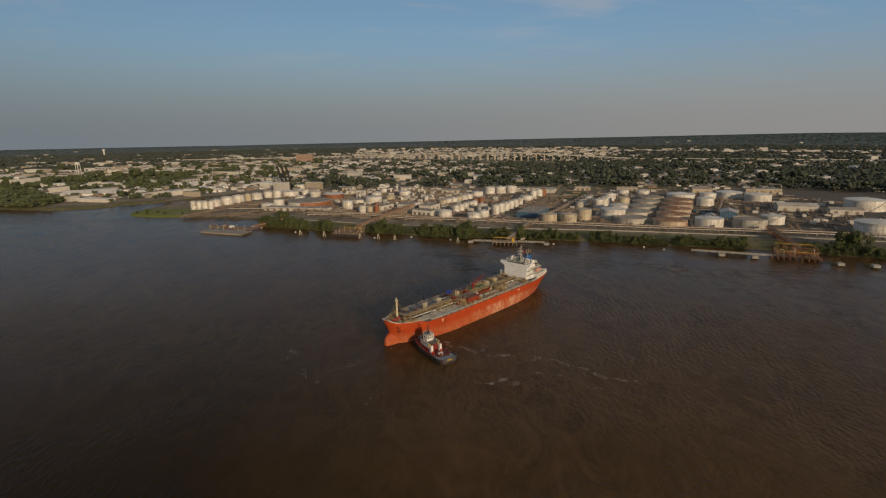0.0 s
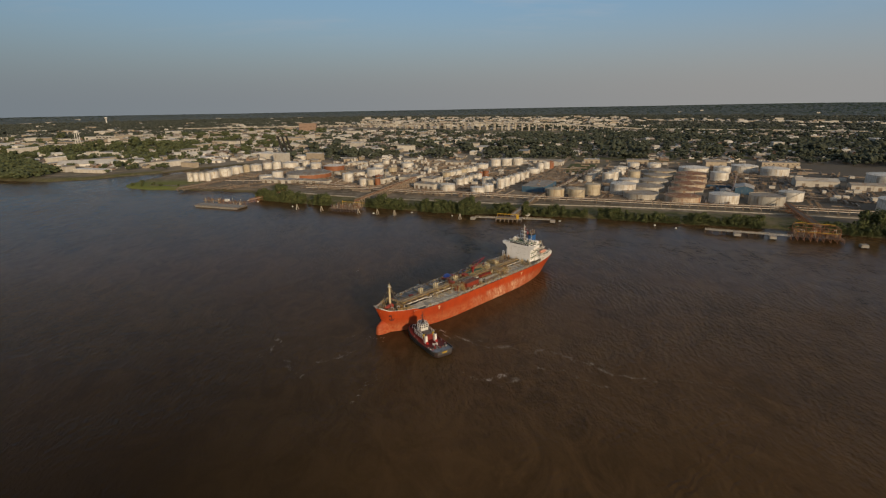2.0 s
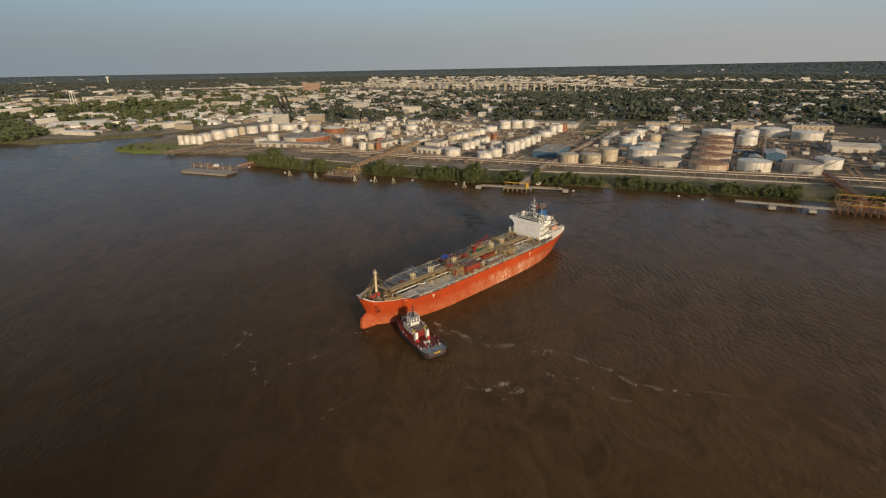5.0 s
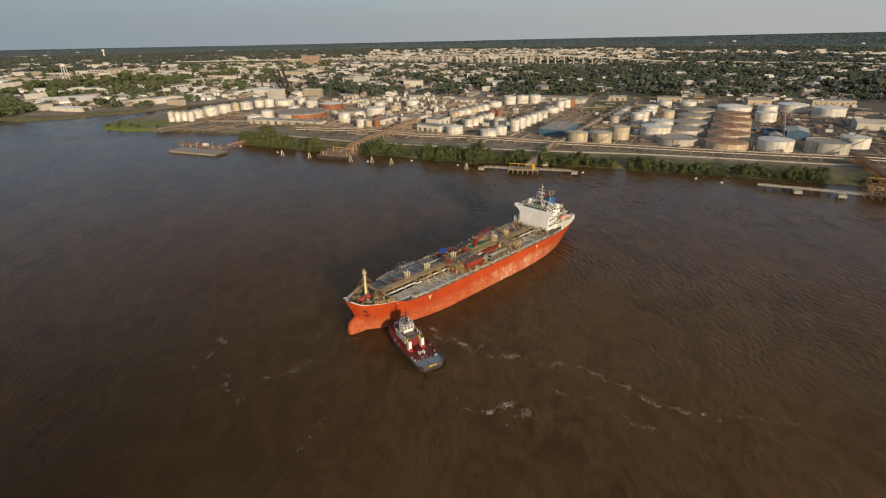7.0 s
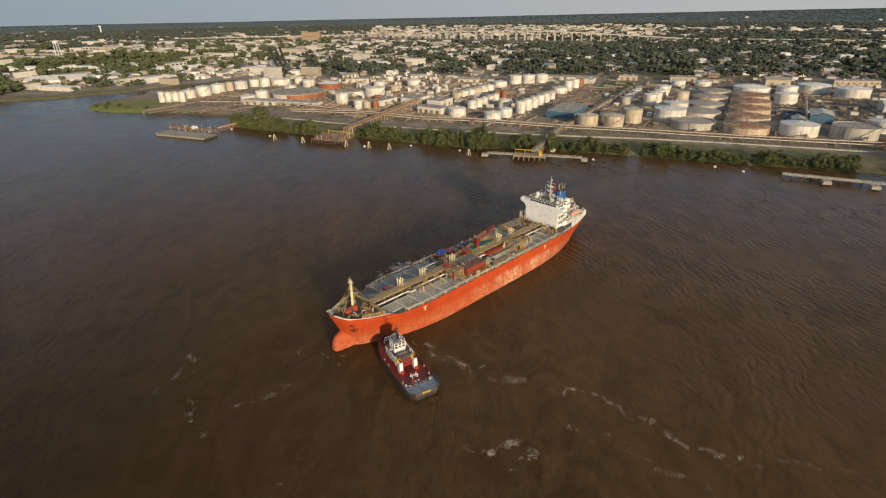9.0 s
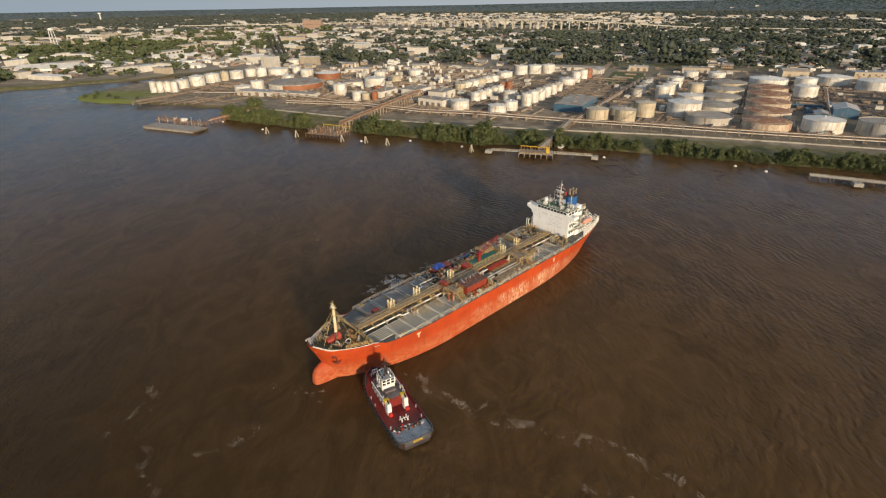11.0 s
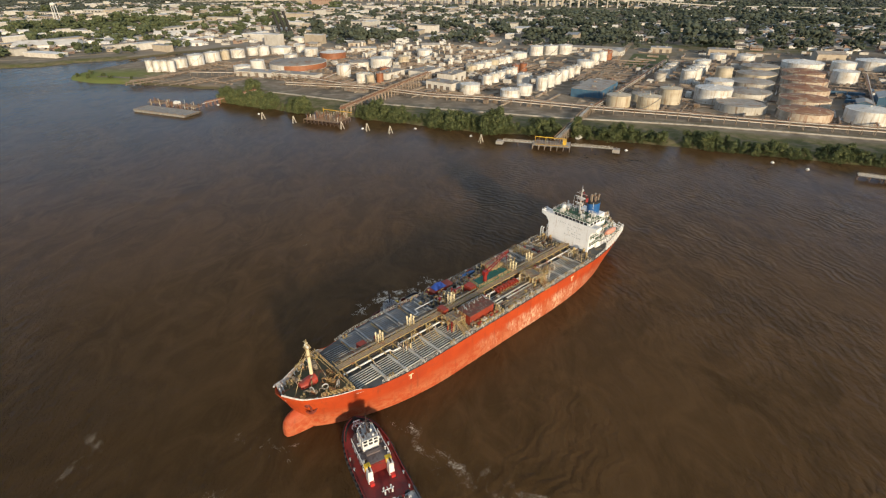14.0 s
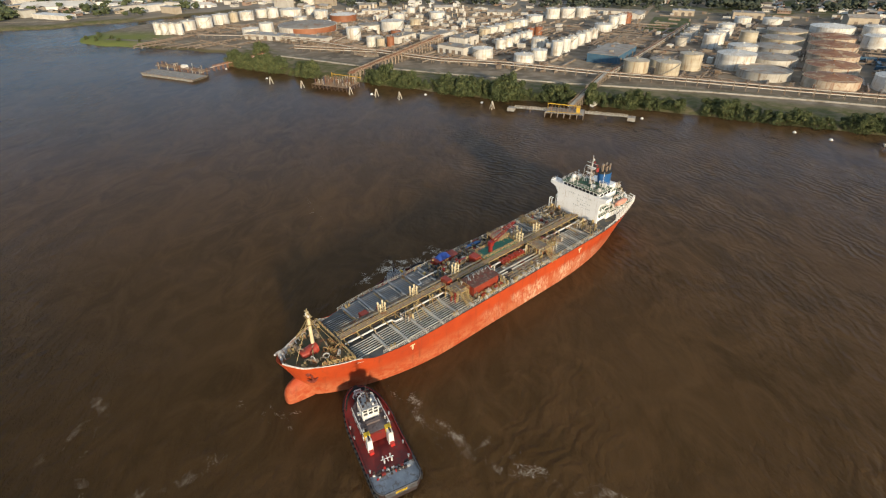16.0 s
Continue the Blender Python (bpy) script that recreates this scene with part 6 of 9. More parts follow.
    for k in range(3):      # rope flaked down at the bow, pale on the dark deck
        g = Geo()
        r0 = 1.5 - 0.42 * k
        g.tube([(-2.9 + r0 * 0.8 * math.cos(a), r0 * math.sin(a), 3.75 + 0.18 * k) for a in [2 * math.pi * i / 16 for i in range(17)]], 0.15, 5, False)
        part("rope_flake", g, M["tug_white" if k != 1 else "tug_grey"], tug, "pale coiled mooring rope", smooth=50)
    rr = random.Random(9)
    for k in range(22):     # lockers, vents and lamps crowded round the wheelhouse
        x, y = rr.uniform(-16.0, -7.6), rr.choice((-1, 1)) * rr.uniform(2.2, 3.2)
        g = Geo()
        w, h = rr.uniform(0.14, 0.34), rr.uniform(0.3, 1.0)
        if k % 3:
            g.box(x - w, y - w, 5.44, x + w, y + w, 5.44 + h)
        else:
            g.lathe([(w * 0.6, 0), (w * 0.6, h), (w, h + 0.05), (w, h + 0.25), (0.05, h + 0.35)], 8, (x, y, 5.44))
        part("roof_fitting", g, M[("tug_black", "tug_grey", "tug_white", "tug_black", "tug_dark")[k % 5]], tug)
    for k in range(9):
        x, y = rr.uniform(-12.4, -8.8), rr.uniform(-1.6, 1.6)
        g = Geo()
        g.box(x - 0.2, y - 0.2, 9.34, x + 0.2, y + 0.2, 9.6 + rr.uniform(0, 0.7))
        part("roof_gear", g, M[("tug_black", "tug_white", "tug_black")[k % 3]], wheel)
    rr = random.Random(4)
    for k in range(34):
        x, y = -24.4 - rr.random() * 2.0, -4.2 + 8.4 * k / 33
        g = Geo()
        w = 0.12 + 0.2 * rr.random()
        g.box(x - w, y - w * 1.6, 1.9, x + w, y + w * 1.6, 2.2 + 0.7 * rr.random(), pose(0, 0, 0), 0.2)
        part("deck_gear", g, M[("tug_black", "tug_black", "tug_grey", "tug_black", "tug_bright_red", "tug_black", "tug_white", "tug_red", "tug_black")[k % 9]], tug)
    for x, y in ((-24, 4.7), (-24, -4.7), (-11, 5.0), (-11, -5.0), (-14, 5.0), (-20, -5.0)):
        g = Geo()
        g.lathe([(0.16, 0), (0.16, 0.8), (0.26, 0.85), (0.26, 1.0)], 8, (x, y, tug_sheer(x)))
        part("side_bitt", g, M["tug_grey"], tug)
    g = Geo()
    g.box(-31.12, -1.3, 1.75, -31.05, 1.3, 2.35)
    nb = part("name_board", g, M["tug_yellow"], tug, "yellow stern board with plain bars")
    for k in range(6):
        g = Geo()
        g.box(-31.15, -1.0 + 0.36 * k, 1.92, -31.1, -0.78 + 0.36 * k, 2.18)
        part("lettering_bar", g, M["tug_black"], nb)
    return tug


tug = build_tug(pose(19.0, 1.6, 0, 0, 0, 118.5) @ Matrix.Scale(0.94, 4))
other = copy_thing(tug, SHIP @ pose(-40.0, -18.6, 0, 0, 0, 4) @ Matrix.Scale(0.78, 4))
tagged(other, "small dark work tug on the tanker's shaded side")

# ---- the tank farm ----
TANKS = []


def storage_tank(x, y, r, h, shell="tank_white", roof=None, low=False):
    """A steel tank: shell with courses and a foot ring, a coned or sunk roof, a rim rail and a stair round the shell."""
    names = {"tank_white": "white painted", "tank_cream": "cream painted", "tank_grey": "weathered grey", "tank_rust": "rust-streaked beige", "tank_orange": "orange painted"}
    label = names[shell] + (" low wide steel storage tank" if r > h * 1.4 else " upright steel storage tank") + (" with a rusted roof" if roof == "roof_rust" else "")
    ob = thing("storage_tank", label, "tank", pose(x, y, GROUND, 0, 0, (x * 7 + y * 3) % 360), group="storage tanks of the terminal")
    TANKS.append((x, y, r))
    seg = 40 if r > 10 else 28
    g = Geo()
    prof = [(r + 0.35, -0.3), (r + 0.35, 0.15), (r, 0.2)]
    n = max(2, round(h / 2.4))
    for i in range(1, n):
        prof += [(r, h * i / n - 0.06), (r + 0.05, h * i / n - 0.05), (r + 0.05, h * i / n + 0.05), (r, h * i / n + 0.06)]
    prof += [(r, h - 0.25), (r + 0.18, h - 0.2), (r + 0.18, h), (r - 0.1, h)]
    g.lathe(prof, seg, closed=False)
    wall = part("shell", g, M[shell], ob, smooth=30)
    for a, z in ((3.6, 0.9), (4.4, 0.7), (5.2, 0.9)):
        d = Vector((math.cos(a), math.sin(a), 0))
        p = d * (r - 0.1) + Vector((0, 0, z))
        g = Geo()
        g.tube([p, p + d * 0.6, p + d * 0.62, p + d * 0.75], [0.3, 0.3, 0.45, 0.45], 8)
        part("nozzle", g, M["rack_steel"], wall)
    g = Geo()
    if low:
        g.lathe([(r - 0.1, h), (r - 0.15, h - 0.9), (r - 0.9, h - 0.95), (r - 1.0, h - 0.7), (0.6, h - 0.6), (0.5, h - 0.2), (0.02, h - 0.2)], seg)
    else:
        rise = r * 0.12
        g.lathe([(r - 0.1, h), (r * 0.6, h + rise * 0.5), (0.7, h + rise), (0.7, h + rise + 0.7), (0.05, h + rise + 0.8)], seg)
    top = part("roof", g, M[roof or shell], ob, smooth=30)
    at = h - 0.65 if low else h + r * 0.12 * 0.45
    g = Geo()
    g.lathe([(0.28, -0.3), (0.28, 0.7), (0.5, 0.75), (0.5, 1.05), (0.1, 1.2)], 8, (r * 0.62, 0, at))
    part("roof_vent", g, M["rail_steel"], top)
    g = Geo()
    g.box(-r * 0.5 - 0.6, -0.6, at - 0.3, -r * 0.5 + 0.6, 0.6, at + 0.45)
    part("roof_hatch", g, M["rail_steel"], top)
    g = Geo()
    posts = max(8, int(r * 1.6))
    for k in range(posts):
        a = 2 * math.pi * k / posts
        g.tube([(r * math.cos(a), r * math.sin(a), h), (r * math.cos(a), r * math.sin(a), h + 1.1)], 0.05, 3, False)
    ring = [(r * math.cos(2 * math.pi * k / seg), r * math.sin(2 * math.pi * k / seg), h + 1.1) for k in range(seg + 1)]
    g.tube(ring, 0.05, 3, False)
    part("rim_rail", g, M["rail_steel"], ob)
    g = Geo()
    turn = min(2.4, h * 1.5 / r)
    steps = 14
    hand = []
    for k in range(steps + 1):
        a, z = turn * k / steps, h * k / steps
        g.v += [((r + o) * math.cos(a), (r + o) * math.sin(a), z + up) for o, up in ((0.05, 0), (0.95, 0), (0.95, 0.25), (0.05, 0.25))]
        hand.append(((r + 0.95) * math.cos(a), (r + 0.95) * math.sin(a), z + 1.1))
    for k in range(steps):
        for i in range(4):
            g.f.append((4 * k + i, 4 * k + (i + 1) % 4, 4 * k + 4 + (i + 1) % 4, 4 * k + 4 + i))
    g.f += [(3, 2, 1, 0), (4 * steps, 4 * steps + 1, 4 * steps + 2, 4 * steps + 3)]
    flight = part("stair", g, M["rail_steel"], ob)
    g = Geo()
    g.tube([(hand[0][0], hand[0][1], 0.2)] + hand + [(hand[-1][0], hand[-1][1], h)], 0.05, 3, False)
    part("handrail", g, M["rail_steel"], flight)
    return ob


T = storage_tank
# far row by the creek
for k in range(4):
    T(-287 + 8.1 * k, 506.3, 3.8, 11.2)
T(-264, 531, 7.5, 10.1)
T(-253, 548, 9, 12)
T(-246, 578, 9, 10.6)
T(-236, 594, 5, 10.8, "tank_cream")
T(-227, 613, 8.7, 9.4)
T(-214, 633, 7.5, 9.4)
T(-198, 629, 7, 11.7)
T(-182, 500.6, 9, 6.9)
T(-169, 514, 7.6, 10.3)
big = T(-128, 531, 32, 6.3, "tank_white", "roof_grey")
big.rotation_euler = (0, 0, 0)
g = Geo()
for k in range(29):
    a = radians(-104 + 4.0 * k)
    g.v += [(32.07 * math.cos(a), 32.07 * math.sin(a), 0.3), (32.07 * math.cos(a), 32.07 * math.sin(a), 6.0)]
g.f = [(2 * k, 2 * k + 2, 2 * k + 3, 2 * k + 1) for k in range(28)]
part("rust_band", g, M["tank_orange"], big, "rust-red shell plates")
T(-180, 646, 14, 8.1)
T(-157, 606, 8, 4)
T(-157, 660, 6.5, 9)
T(-134, 622, 9, 9.2)
T(-102, 604, 16.5, 7.1, "tank_orange", "tank_white")
T(-187, 771, 13, 6.8)
# middle group
T(-65, 472, 7.4, 11.8)
T(-42, 437, 4.5, 8.9)
T(-32, 433, 3.9, 7.9, "tank_cream")
T(-23, 436, 3.6, 9, "tank_orange")
T(-59, 540, 13, 5, "tank_white", "roof_grey")
T(-32, 530, 12.5, 10, "tank_white")
T(-32, 596, 7.5, 8.4)
T(-8, 554, 6.7, 8.6, "tank_cream")
T(-22, 661, 5.8, 7.3)
T(15, 616, 9.9, 7.6)
T(-25, 499, 5.3, 4.5, "tank_orange")
T(64, 386, 8.9, 8.1)
T(97, 360, 8.2, 8.2)
T(112, 378, 6.8, 8.2)
for k in range(6):
    T(130 + 9.9 * k, 395 + 16 * k, 5.0 - 0.12 * k, 12.0 - 0.5 * k)
T(117, 426, 6, 9.4)
for k in range(5):
    T(82 + 8.0 * k, 424 + 13 * k, 5.0 - 0.2 * k, 8.5 - 0.3 * k)
T(117, 487, 4, 8.7, "tank_orange")
T(127, 499, 4.3, 8.1, "tank_orange")
for k in range(6):
    T(70 + 9.2 * k, 497 + 12.5 * k, 6.2, 6.8, "tank_white" if k % 3 else "tank_cream")
T(134, 590, 10, 7)
for k in range(3):
    T(160 + 19.6 * k, 619 + 4 * k, 8.9, 11)
T(216, 541, 5.4, 12.5)
T(230, 561, 5.6, 11.8)
T(241, 577, 5.4, 11.0, "tank_orange")
T(201, 524, 9.5, 7)
# by the jetty road
T(180, 328, 9.3, 10.1, "tank_cream")
T(201, 319, 8.7, 10.9, "tank_cream")
T(227, 343, 8.7, 12, "tank_cream")
T(208, 352, 9, 6, "tank_cream", "roof_grey")
T(277, 427, 6.9, 12)
T(292, 447, 6.5, 11)
T(304, 466, 6.5, 10.5)
T(317, 489, 7.2, 11.6)
T(330, 512, 6.5, 9)
for k in range(5):
    T(255 + 11 * k, 440 + 19 * k, 5.4, 7.5 - 0.2 * k, "tank_white" if k % 2 else "tank_grey", "roof_grey" if k % 2 == 0 else None)
T(374, 572, 9, 6.7)
T(265, 349, 14.3, 11)
T(290, 392, 11.8, 9.2, "tank_white")
T(319, 443, 7.7, 11.8, "tank_cream")
T(406, 568, 10.3, 6)
# wide grey tanks in a row
for k in range(5):
    T(273 + 27 * k, 318 + 43 * k, 18.2, 5.8, "tank_grey" if k < 3 else "tank_cream", "roof_grey", k == 0)
# wide rusty tanks in a row
for k in range(5):
    T(305.5 + 24.5 * k, 290 + 40 * k, 17.6 + 0.6 * k, 6.4, "tank_rust", "roof_rust")
T(440, 512, 20.5, 6)
T(428, 427, 11, 10.5)
T(470, 490, 11.3, 9)
T(510, 500, 17.7, 9)
T(345, 281, 14.2, 9)
T(381, 266, 16.3, 10, "tank_grey", "roof_grey", True)
T(421, 285, 11.5, 9)
T(528, 460, 17.4, 9.8)
T(600, 360, 22, 13)
T(478, 214, 20, 12.5)
# beyond the creek's woods
for k in range(4):
    T(-1010 + 38 * k, 1128 - 12 * k, 13, 9)

# ---- bank: docks, barge, piles, buoys, bushes ----
U, V = Vector((0.532, 0.847, 0)), Vector((0.925, -0.38, 0))      # the terminal's streets; along the bank


def frame_at(x, y, z, ahead):
    return pose(x, y, z, 0, 0, math.degrees(math.atan2(ahead[1], ahead[0])))


def piled_deck(name, label, category, m, length, width, z, mats=("timber", "timber_pale"), step=4.0, lean=0.0):
    """A deck on rows of piles with caps and braces; origin at one end's middle, running along +x."""
    ob = thing(name, label, category, m)
    nx, ny = max(2, round(length / step) + 1), max(2, round(width / step) + 1)
    rr = random.Random(int(length * 10))
    for i in range(nx):
        x = length * i / (nx - 1)
        for j in range(ny):
            y = -width / 2 + width * j / (ny - 1)
            g = Geo()
            g.tube([(x + rr.uniform(-0.1, 0.1), y * (1 + lean), -2.5), (x, y, z)], [0.24, 0.2], 6)
            part("pile", g, M[mats[0]], ob)
        g = Geo()
        g.box(x - 0.2, -width / 2 - 0.3, z - 0.35, x + 0.2, width / 2 + 0.3, z)
        g.tube([(x, -width / 2, 0.5), (x, width / 2, z - 0.4)], 0.12, 4)
        part("pile_cap", g, M[mats[0]], ob)
    planks = max(6, int(length / 1.2))
    for k in range(planks):
        g = Geo()
        x0 = length * k / planks
        g.box(x0 + 0.04, -width / 2 - 0.4, z, x0 + length / planks - 0.04, width / 2 + 0.4, z + 0.16 + rr.uniform(0, 0.03))
        part("plank", g, M[mats[1]], ob)
    return ob


# old timber oil dock
M["dock_steel"] = surface("dock_steel", (0.13, 0.12, 0.16), (0.09, 0.08, 0.10), 2, 0.4, 0.7, vary=0.3)
dock = piled_deck("timber_dock", "weathered brown timber oil dock crowded with pipework", "dock", frame_at(-61, 300, 0, (29, -12)), 30, 17, 3.2, step=3.2)
rr = random.Random(8)
for k in range(130):
    x, y, h = rr.uniform(1, 29), rr.uniform(-7.5, 7.5), rr.uniform(1.5, 4.4)
    g = Geo()
    g.tube([(x, y, 3.3), (x, y, 3.3 + h), (x + rr.uniform(-1.0, 1.0), y + rr.uniform(-0.8, 0.8), 3.3 + h)], rr.uniform(0.12, 0.25), 6)
    part("riser_pipe", g, M[("rack_rust", "timber_pale", "pipe_dark", "timber", "dock_steel", "rack_rust", "pipe")[k % 7]], dock)
g = Geo()
for x in (17, 24):
    for y in (-4, 4):
        g.tube([(x, y, 3.3), (x, y, 7.4)], 0.2, 5)
    g.tube([(x, -4, 7.4), (x, 4, 7.4)], 0.18, 5)
part("pipe_frame", g, M["timber_pale"], dock)
g = Geo()
g.tube([(6, 9.0, 3.2), (6, 9.0, 8.2), (6, 9.0, 7.2), (31, 9.6, 6.6)], 0.26, 6)
part("loading_boom", g, M["yellow_steel"], dock, "yellow loading boom")


M["trestle_timber"] = surface("trestle_timber", (0.50, 0.39, 0.29), (0.38, 0.28, 0.20), 2, 0.4, 0.85, vary=0.3)


def trestle(name, label, a, b, z0, z1, width, pipes, mats=("timber_pale", "pipe"), rails=True, step=4.5):
    """A pipe bridge on braced bents from a to b."""
    a, b = Vector((*a, 0)), Vector((*b, 0))
    d = b - a
    L = d.length
    ob = thing(name, label, "pipe trestle", frame_at(a.x, a.y, 0, d))
    n = max(3, round(L / step))
    for i in range(n + 1):
        x = L * i / n
        z = z0 + (z1 - z0) * i / n
        w = ob.matrix_world @ Vector((x, 0, 0))
        base = ground_height(w.x, w.y) - 1.5
        g = Geo()
        for s in (1, -1):
            g.tube([(x, s * (width / 2 + 0.5), base), (x, s * width / 2, z)], 0.28, 5)
        g.tube([(x, 0, base), (x, 0, z)], 0.22, 5)
        g.tube([(x, -width / 2 - 0.6, z), (x, width / 2 + 0.6, z)], 0.34, 5)
        g.tube([(x, -width / 2, base + 1.5), (x, width / 2, z)], 0.1, 4)
        g.tube([(x, width / 2, base + 1.5), (x, -width / 2, z)], 0.1, 4)
        part("bent", g, M[mats[0]], ob)
    for k in range(pipes):
        y = -width / 2 + 0.5 + (width - 1.6) * k / max(1, pipes - 1)
        g = Geo()
        g.tube([(-3, y, z0 + 0.4), (L * 0.5, y, (z0 + z1) / 2 + 0.4), (L + 2, y, z1 + 0.4)], 0.24 + 0.1 * (k % 2), 7)
        part("pipe", g, M[mats[1]], ob, smooth=50)
    if rails:
        for s in (1, -1):
            part("hand_rail", rail([(0, s * width / 2, z0 + 0.2), (L, s * width / 2, z1 + 0.2)], 1.3, 2.2, 0.1), M[mats[0]], ob)
        g = Geo()
        g.add([(0, width / 2 - 1.3, z0 + 0.15), (L, width / 2 - 1.3, z1 + 0.15), (L, width / 2, z1 + 0.15), (0, width / 2, z0 + 0.15),
               (0, width / 2 - 1.3, z0), (L, width / 2 - 1.3, z1), (L, width / 2, z1), (0, width / 2, z0)], [(0, 1, 2, 3), (7, 6, 5, 4), (0, 4, 5, 1), (3, 2, 6, 7)])
        part("walkway", g, M["timber"], ob)
    return ob


trestle("dock_trestle", "pale timber trestle carrying oil pipes to the old dock", (-37.2, 309.7), (25, 441), 7.0, 11.0, 5.4, 4, ("trestle_timber", "rack_rust"), step=5.2)
trestle("jetty_trestle", "grey steel pipe bridge from the jetty to the pipe rack", (114, 236), (158, 322), 4.0, 6.0, 4.0, 4, ("rack_steel", "pipe"))
trestle("east_trestle", "rusty steel pipe bridge to the east dock", (352, 162), (382, 238), 5.5, 8.0, 5.0, 5, ("rack_rust", "rack_steel"))

# loading jetty with yellow frame and catwalks to concrete mooring blocks
jetty = piled_deck("loading_jetty", "tanker loading jetty on piles with a yellow steel frame", "jetty", frame_at(98, 232, 0, (22, -6)), 23, 11, 2.8, ("rack_steel", "concrete"), 3.6)
g = Geo()
for x in (0.8, 7.5, 20):
    g.tube([(x, 2.2, 2.9), (x, 2.2, 6.2)], 0.24, 6)
g.tube([(0.4, 2.2, 6.3), (20.5, 2.2, 5.8)], 0.3, 6)
g.tube([(0.6, -4.6, 3.3), (22, -4.6, 3.3)], 0.16, 5)
part("gantry", g, M["yellow_steel"], jetty, "yellow gantry frame")
g = Geo()
g.box(18.4, -1.4, 2.95, 20.6, 1.0, 6.0)
part("control_box", g, M["yellow_steel"], jetty, "yellow control cabin")
for k in range(16):
    g = Geo()
    x = 1.2 + 1.05 * k
    lift = 0.5 * (k * 7 % 5)
    g.tube([(x, 3.6, 2.9), (x, 2.5, 3.6 + lift), (x + 0.4, -2.6, 4.0 + lift), (x + 0.4, -4.6, 2.9)], 0.17, 6)
    part("loading_arm", g, M[("rack_steel", "pipe_dark", "rack_rust")[k % 3]], jetty)


def catwalk(a, b, z):
    a, b = Vector((*a, 0)), Vector((*b, 0))
    L = (b - a).length
    ob = thing("catwalk", "pale narrow steel catwalk over the water", "walkway", frame_at(a.x, a.y, 0, b - a))
    g = Geo()
    g.box(0, -0.8, z - 0.35, L, 0.8, z)
    part("walk_deck", g, M["concrete"], ob)
    for s in (1, -1):
        part("hand_rail", rail([(0, s * 0.75, z), (L, s * 0.75, z)], 1.1, 2.0, 0.06), M["pipe"], ob)
    n = max(2, int(L / 12))
    for k in range(1, n):
        g = Geo()
        g.tube([(L * k / n, 0.5, -2), (L * k / n, 0.5, z - 0.3)], 0.22, 6)
        g.tube([(L * k / n, -0.5, -2), (L * k / n, -0.5, z - 0.3)], 0.22, 6)
        part("pile_pair", g, M["timber"], ob)


def mooring_block(x, y, s=2.2, top=2.7):
    ob = thing("mooring_block", "pale concrete mooring block on dark piles", "dolphin", pose(x, y, 0, 0, 0, -20), group="concrete mooring blocks")
    g = Geo()
    g.box(-s, -s, 0.7, s, s, top, None, 0.04)
    part("cap", g, M["concrete"], ob)
    for dx in (-1, 0, 1):
        for dy in (-1, 1):
            g = Geo()
            g.tube([(dx * s * 0.75, dy * s * 0.75, -2.5), (dx * s * 0.7, dy * s * 0.7, 0.9)], 0.35, 7)
            part("pile", g, M["black"], ob)
    g = Geo()
    g.lathe([(0.3, 0), (0.25, 0.7), (0.45, 0.75), (0.45, 0.95)], 8, (0, 0, top))
    part("bollard", g, M["rack_steel"], ob)


catwalk((79, 237), (98, 232), 2.8)
catwalk((121, 226), (145, 219), 2.8)
mooring_block(77, 237.5)
mooring_block(147, 218)
catwalk((263, 172), (318, 144), 2.6)
for x, y in ((281, 157), (303, 146), (352, 116), (373, 107), (396, 97)):
    mooring_block(x, y, 2.4)
pier = piled_deck("flat_pier", "long pale concrete pier deck", "pier", frame_at(264, 173.5, 0, (55, -28)), 42, 4.2, 2.2, ("timber", "concrete"), 5)
east = piled_deck("east_dock", "rusty steel east dock with yellow booms", "dock", frame_at(320, 150, 0, (30, -16)), 34, 17, 3.0, ("rack_rust", "timber"), 4.2)
g = Geo()
for x in (2, 9, 16, 23, 31):
    for y in (-6, 0, 6):
        g.tube([(x, y, 3), (x, y, 10.5 if y else 8)], 0.22, 5)
    for z in (6.2, 10.4):
        g.tube([(x, -6, z), (x, 6, z)], 0.18, 5)
for z in (6.2, 10.4):
    for y in (-6, 6):
        g.tube([(2, y, z), (31, y, z)], 0.2, 5)
part("steel_frame", g, M["rack_rust"], east, "rust-brown steel frame")
for z, y in ((11.2, 6.6), (7.0, -6.8)):
    g = Geo()
    g.tube([(3, y, z), (30, y, z)], 0.2, 6)
    part("boom", g, M["yellow_steel"], east, "yellow boom")
for k in range(90):
    x, y, h = rr.uniform(1, 32), rr.uniform(-7.5, 7.5), rr.uniform(1.5, 5.5)
    g = Geo()
    g.tube([(x, y, 3.1), (x, y, 3.1 + h), (x + rr.uniform(-3, 3), y + rr.uniform(-2, 2), 3.1 + h)], 0.2, 6)
    part("riser_pipe", g, M[("rack_rust", "rack_steel", "pipe_dark", "timber", "rack_rust", "tank_orange", "pipe")[k % 7]], east)

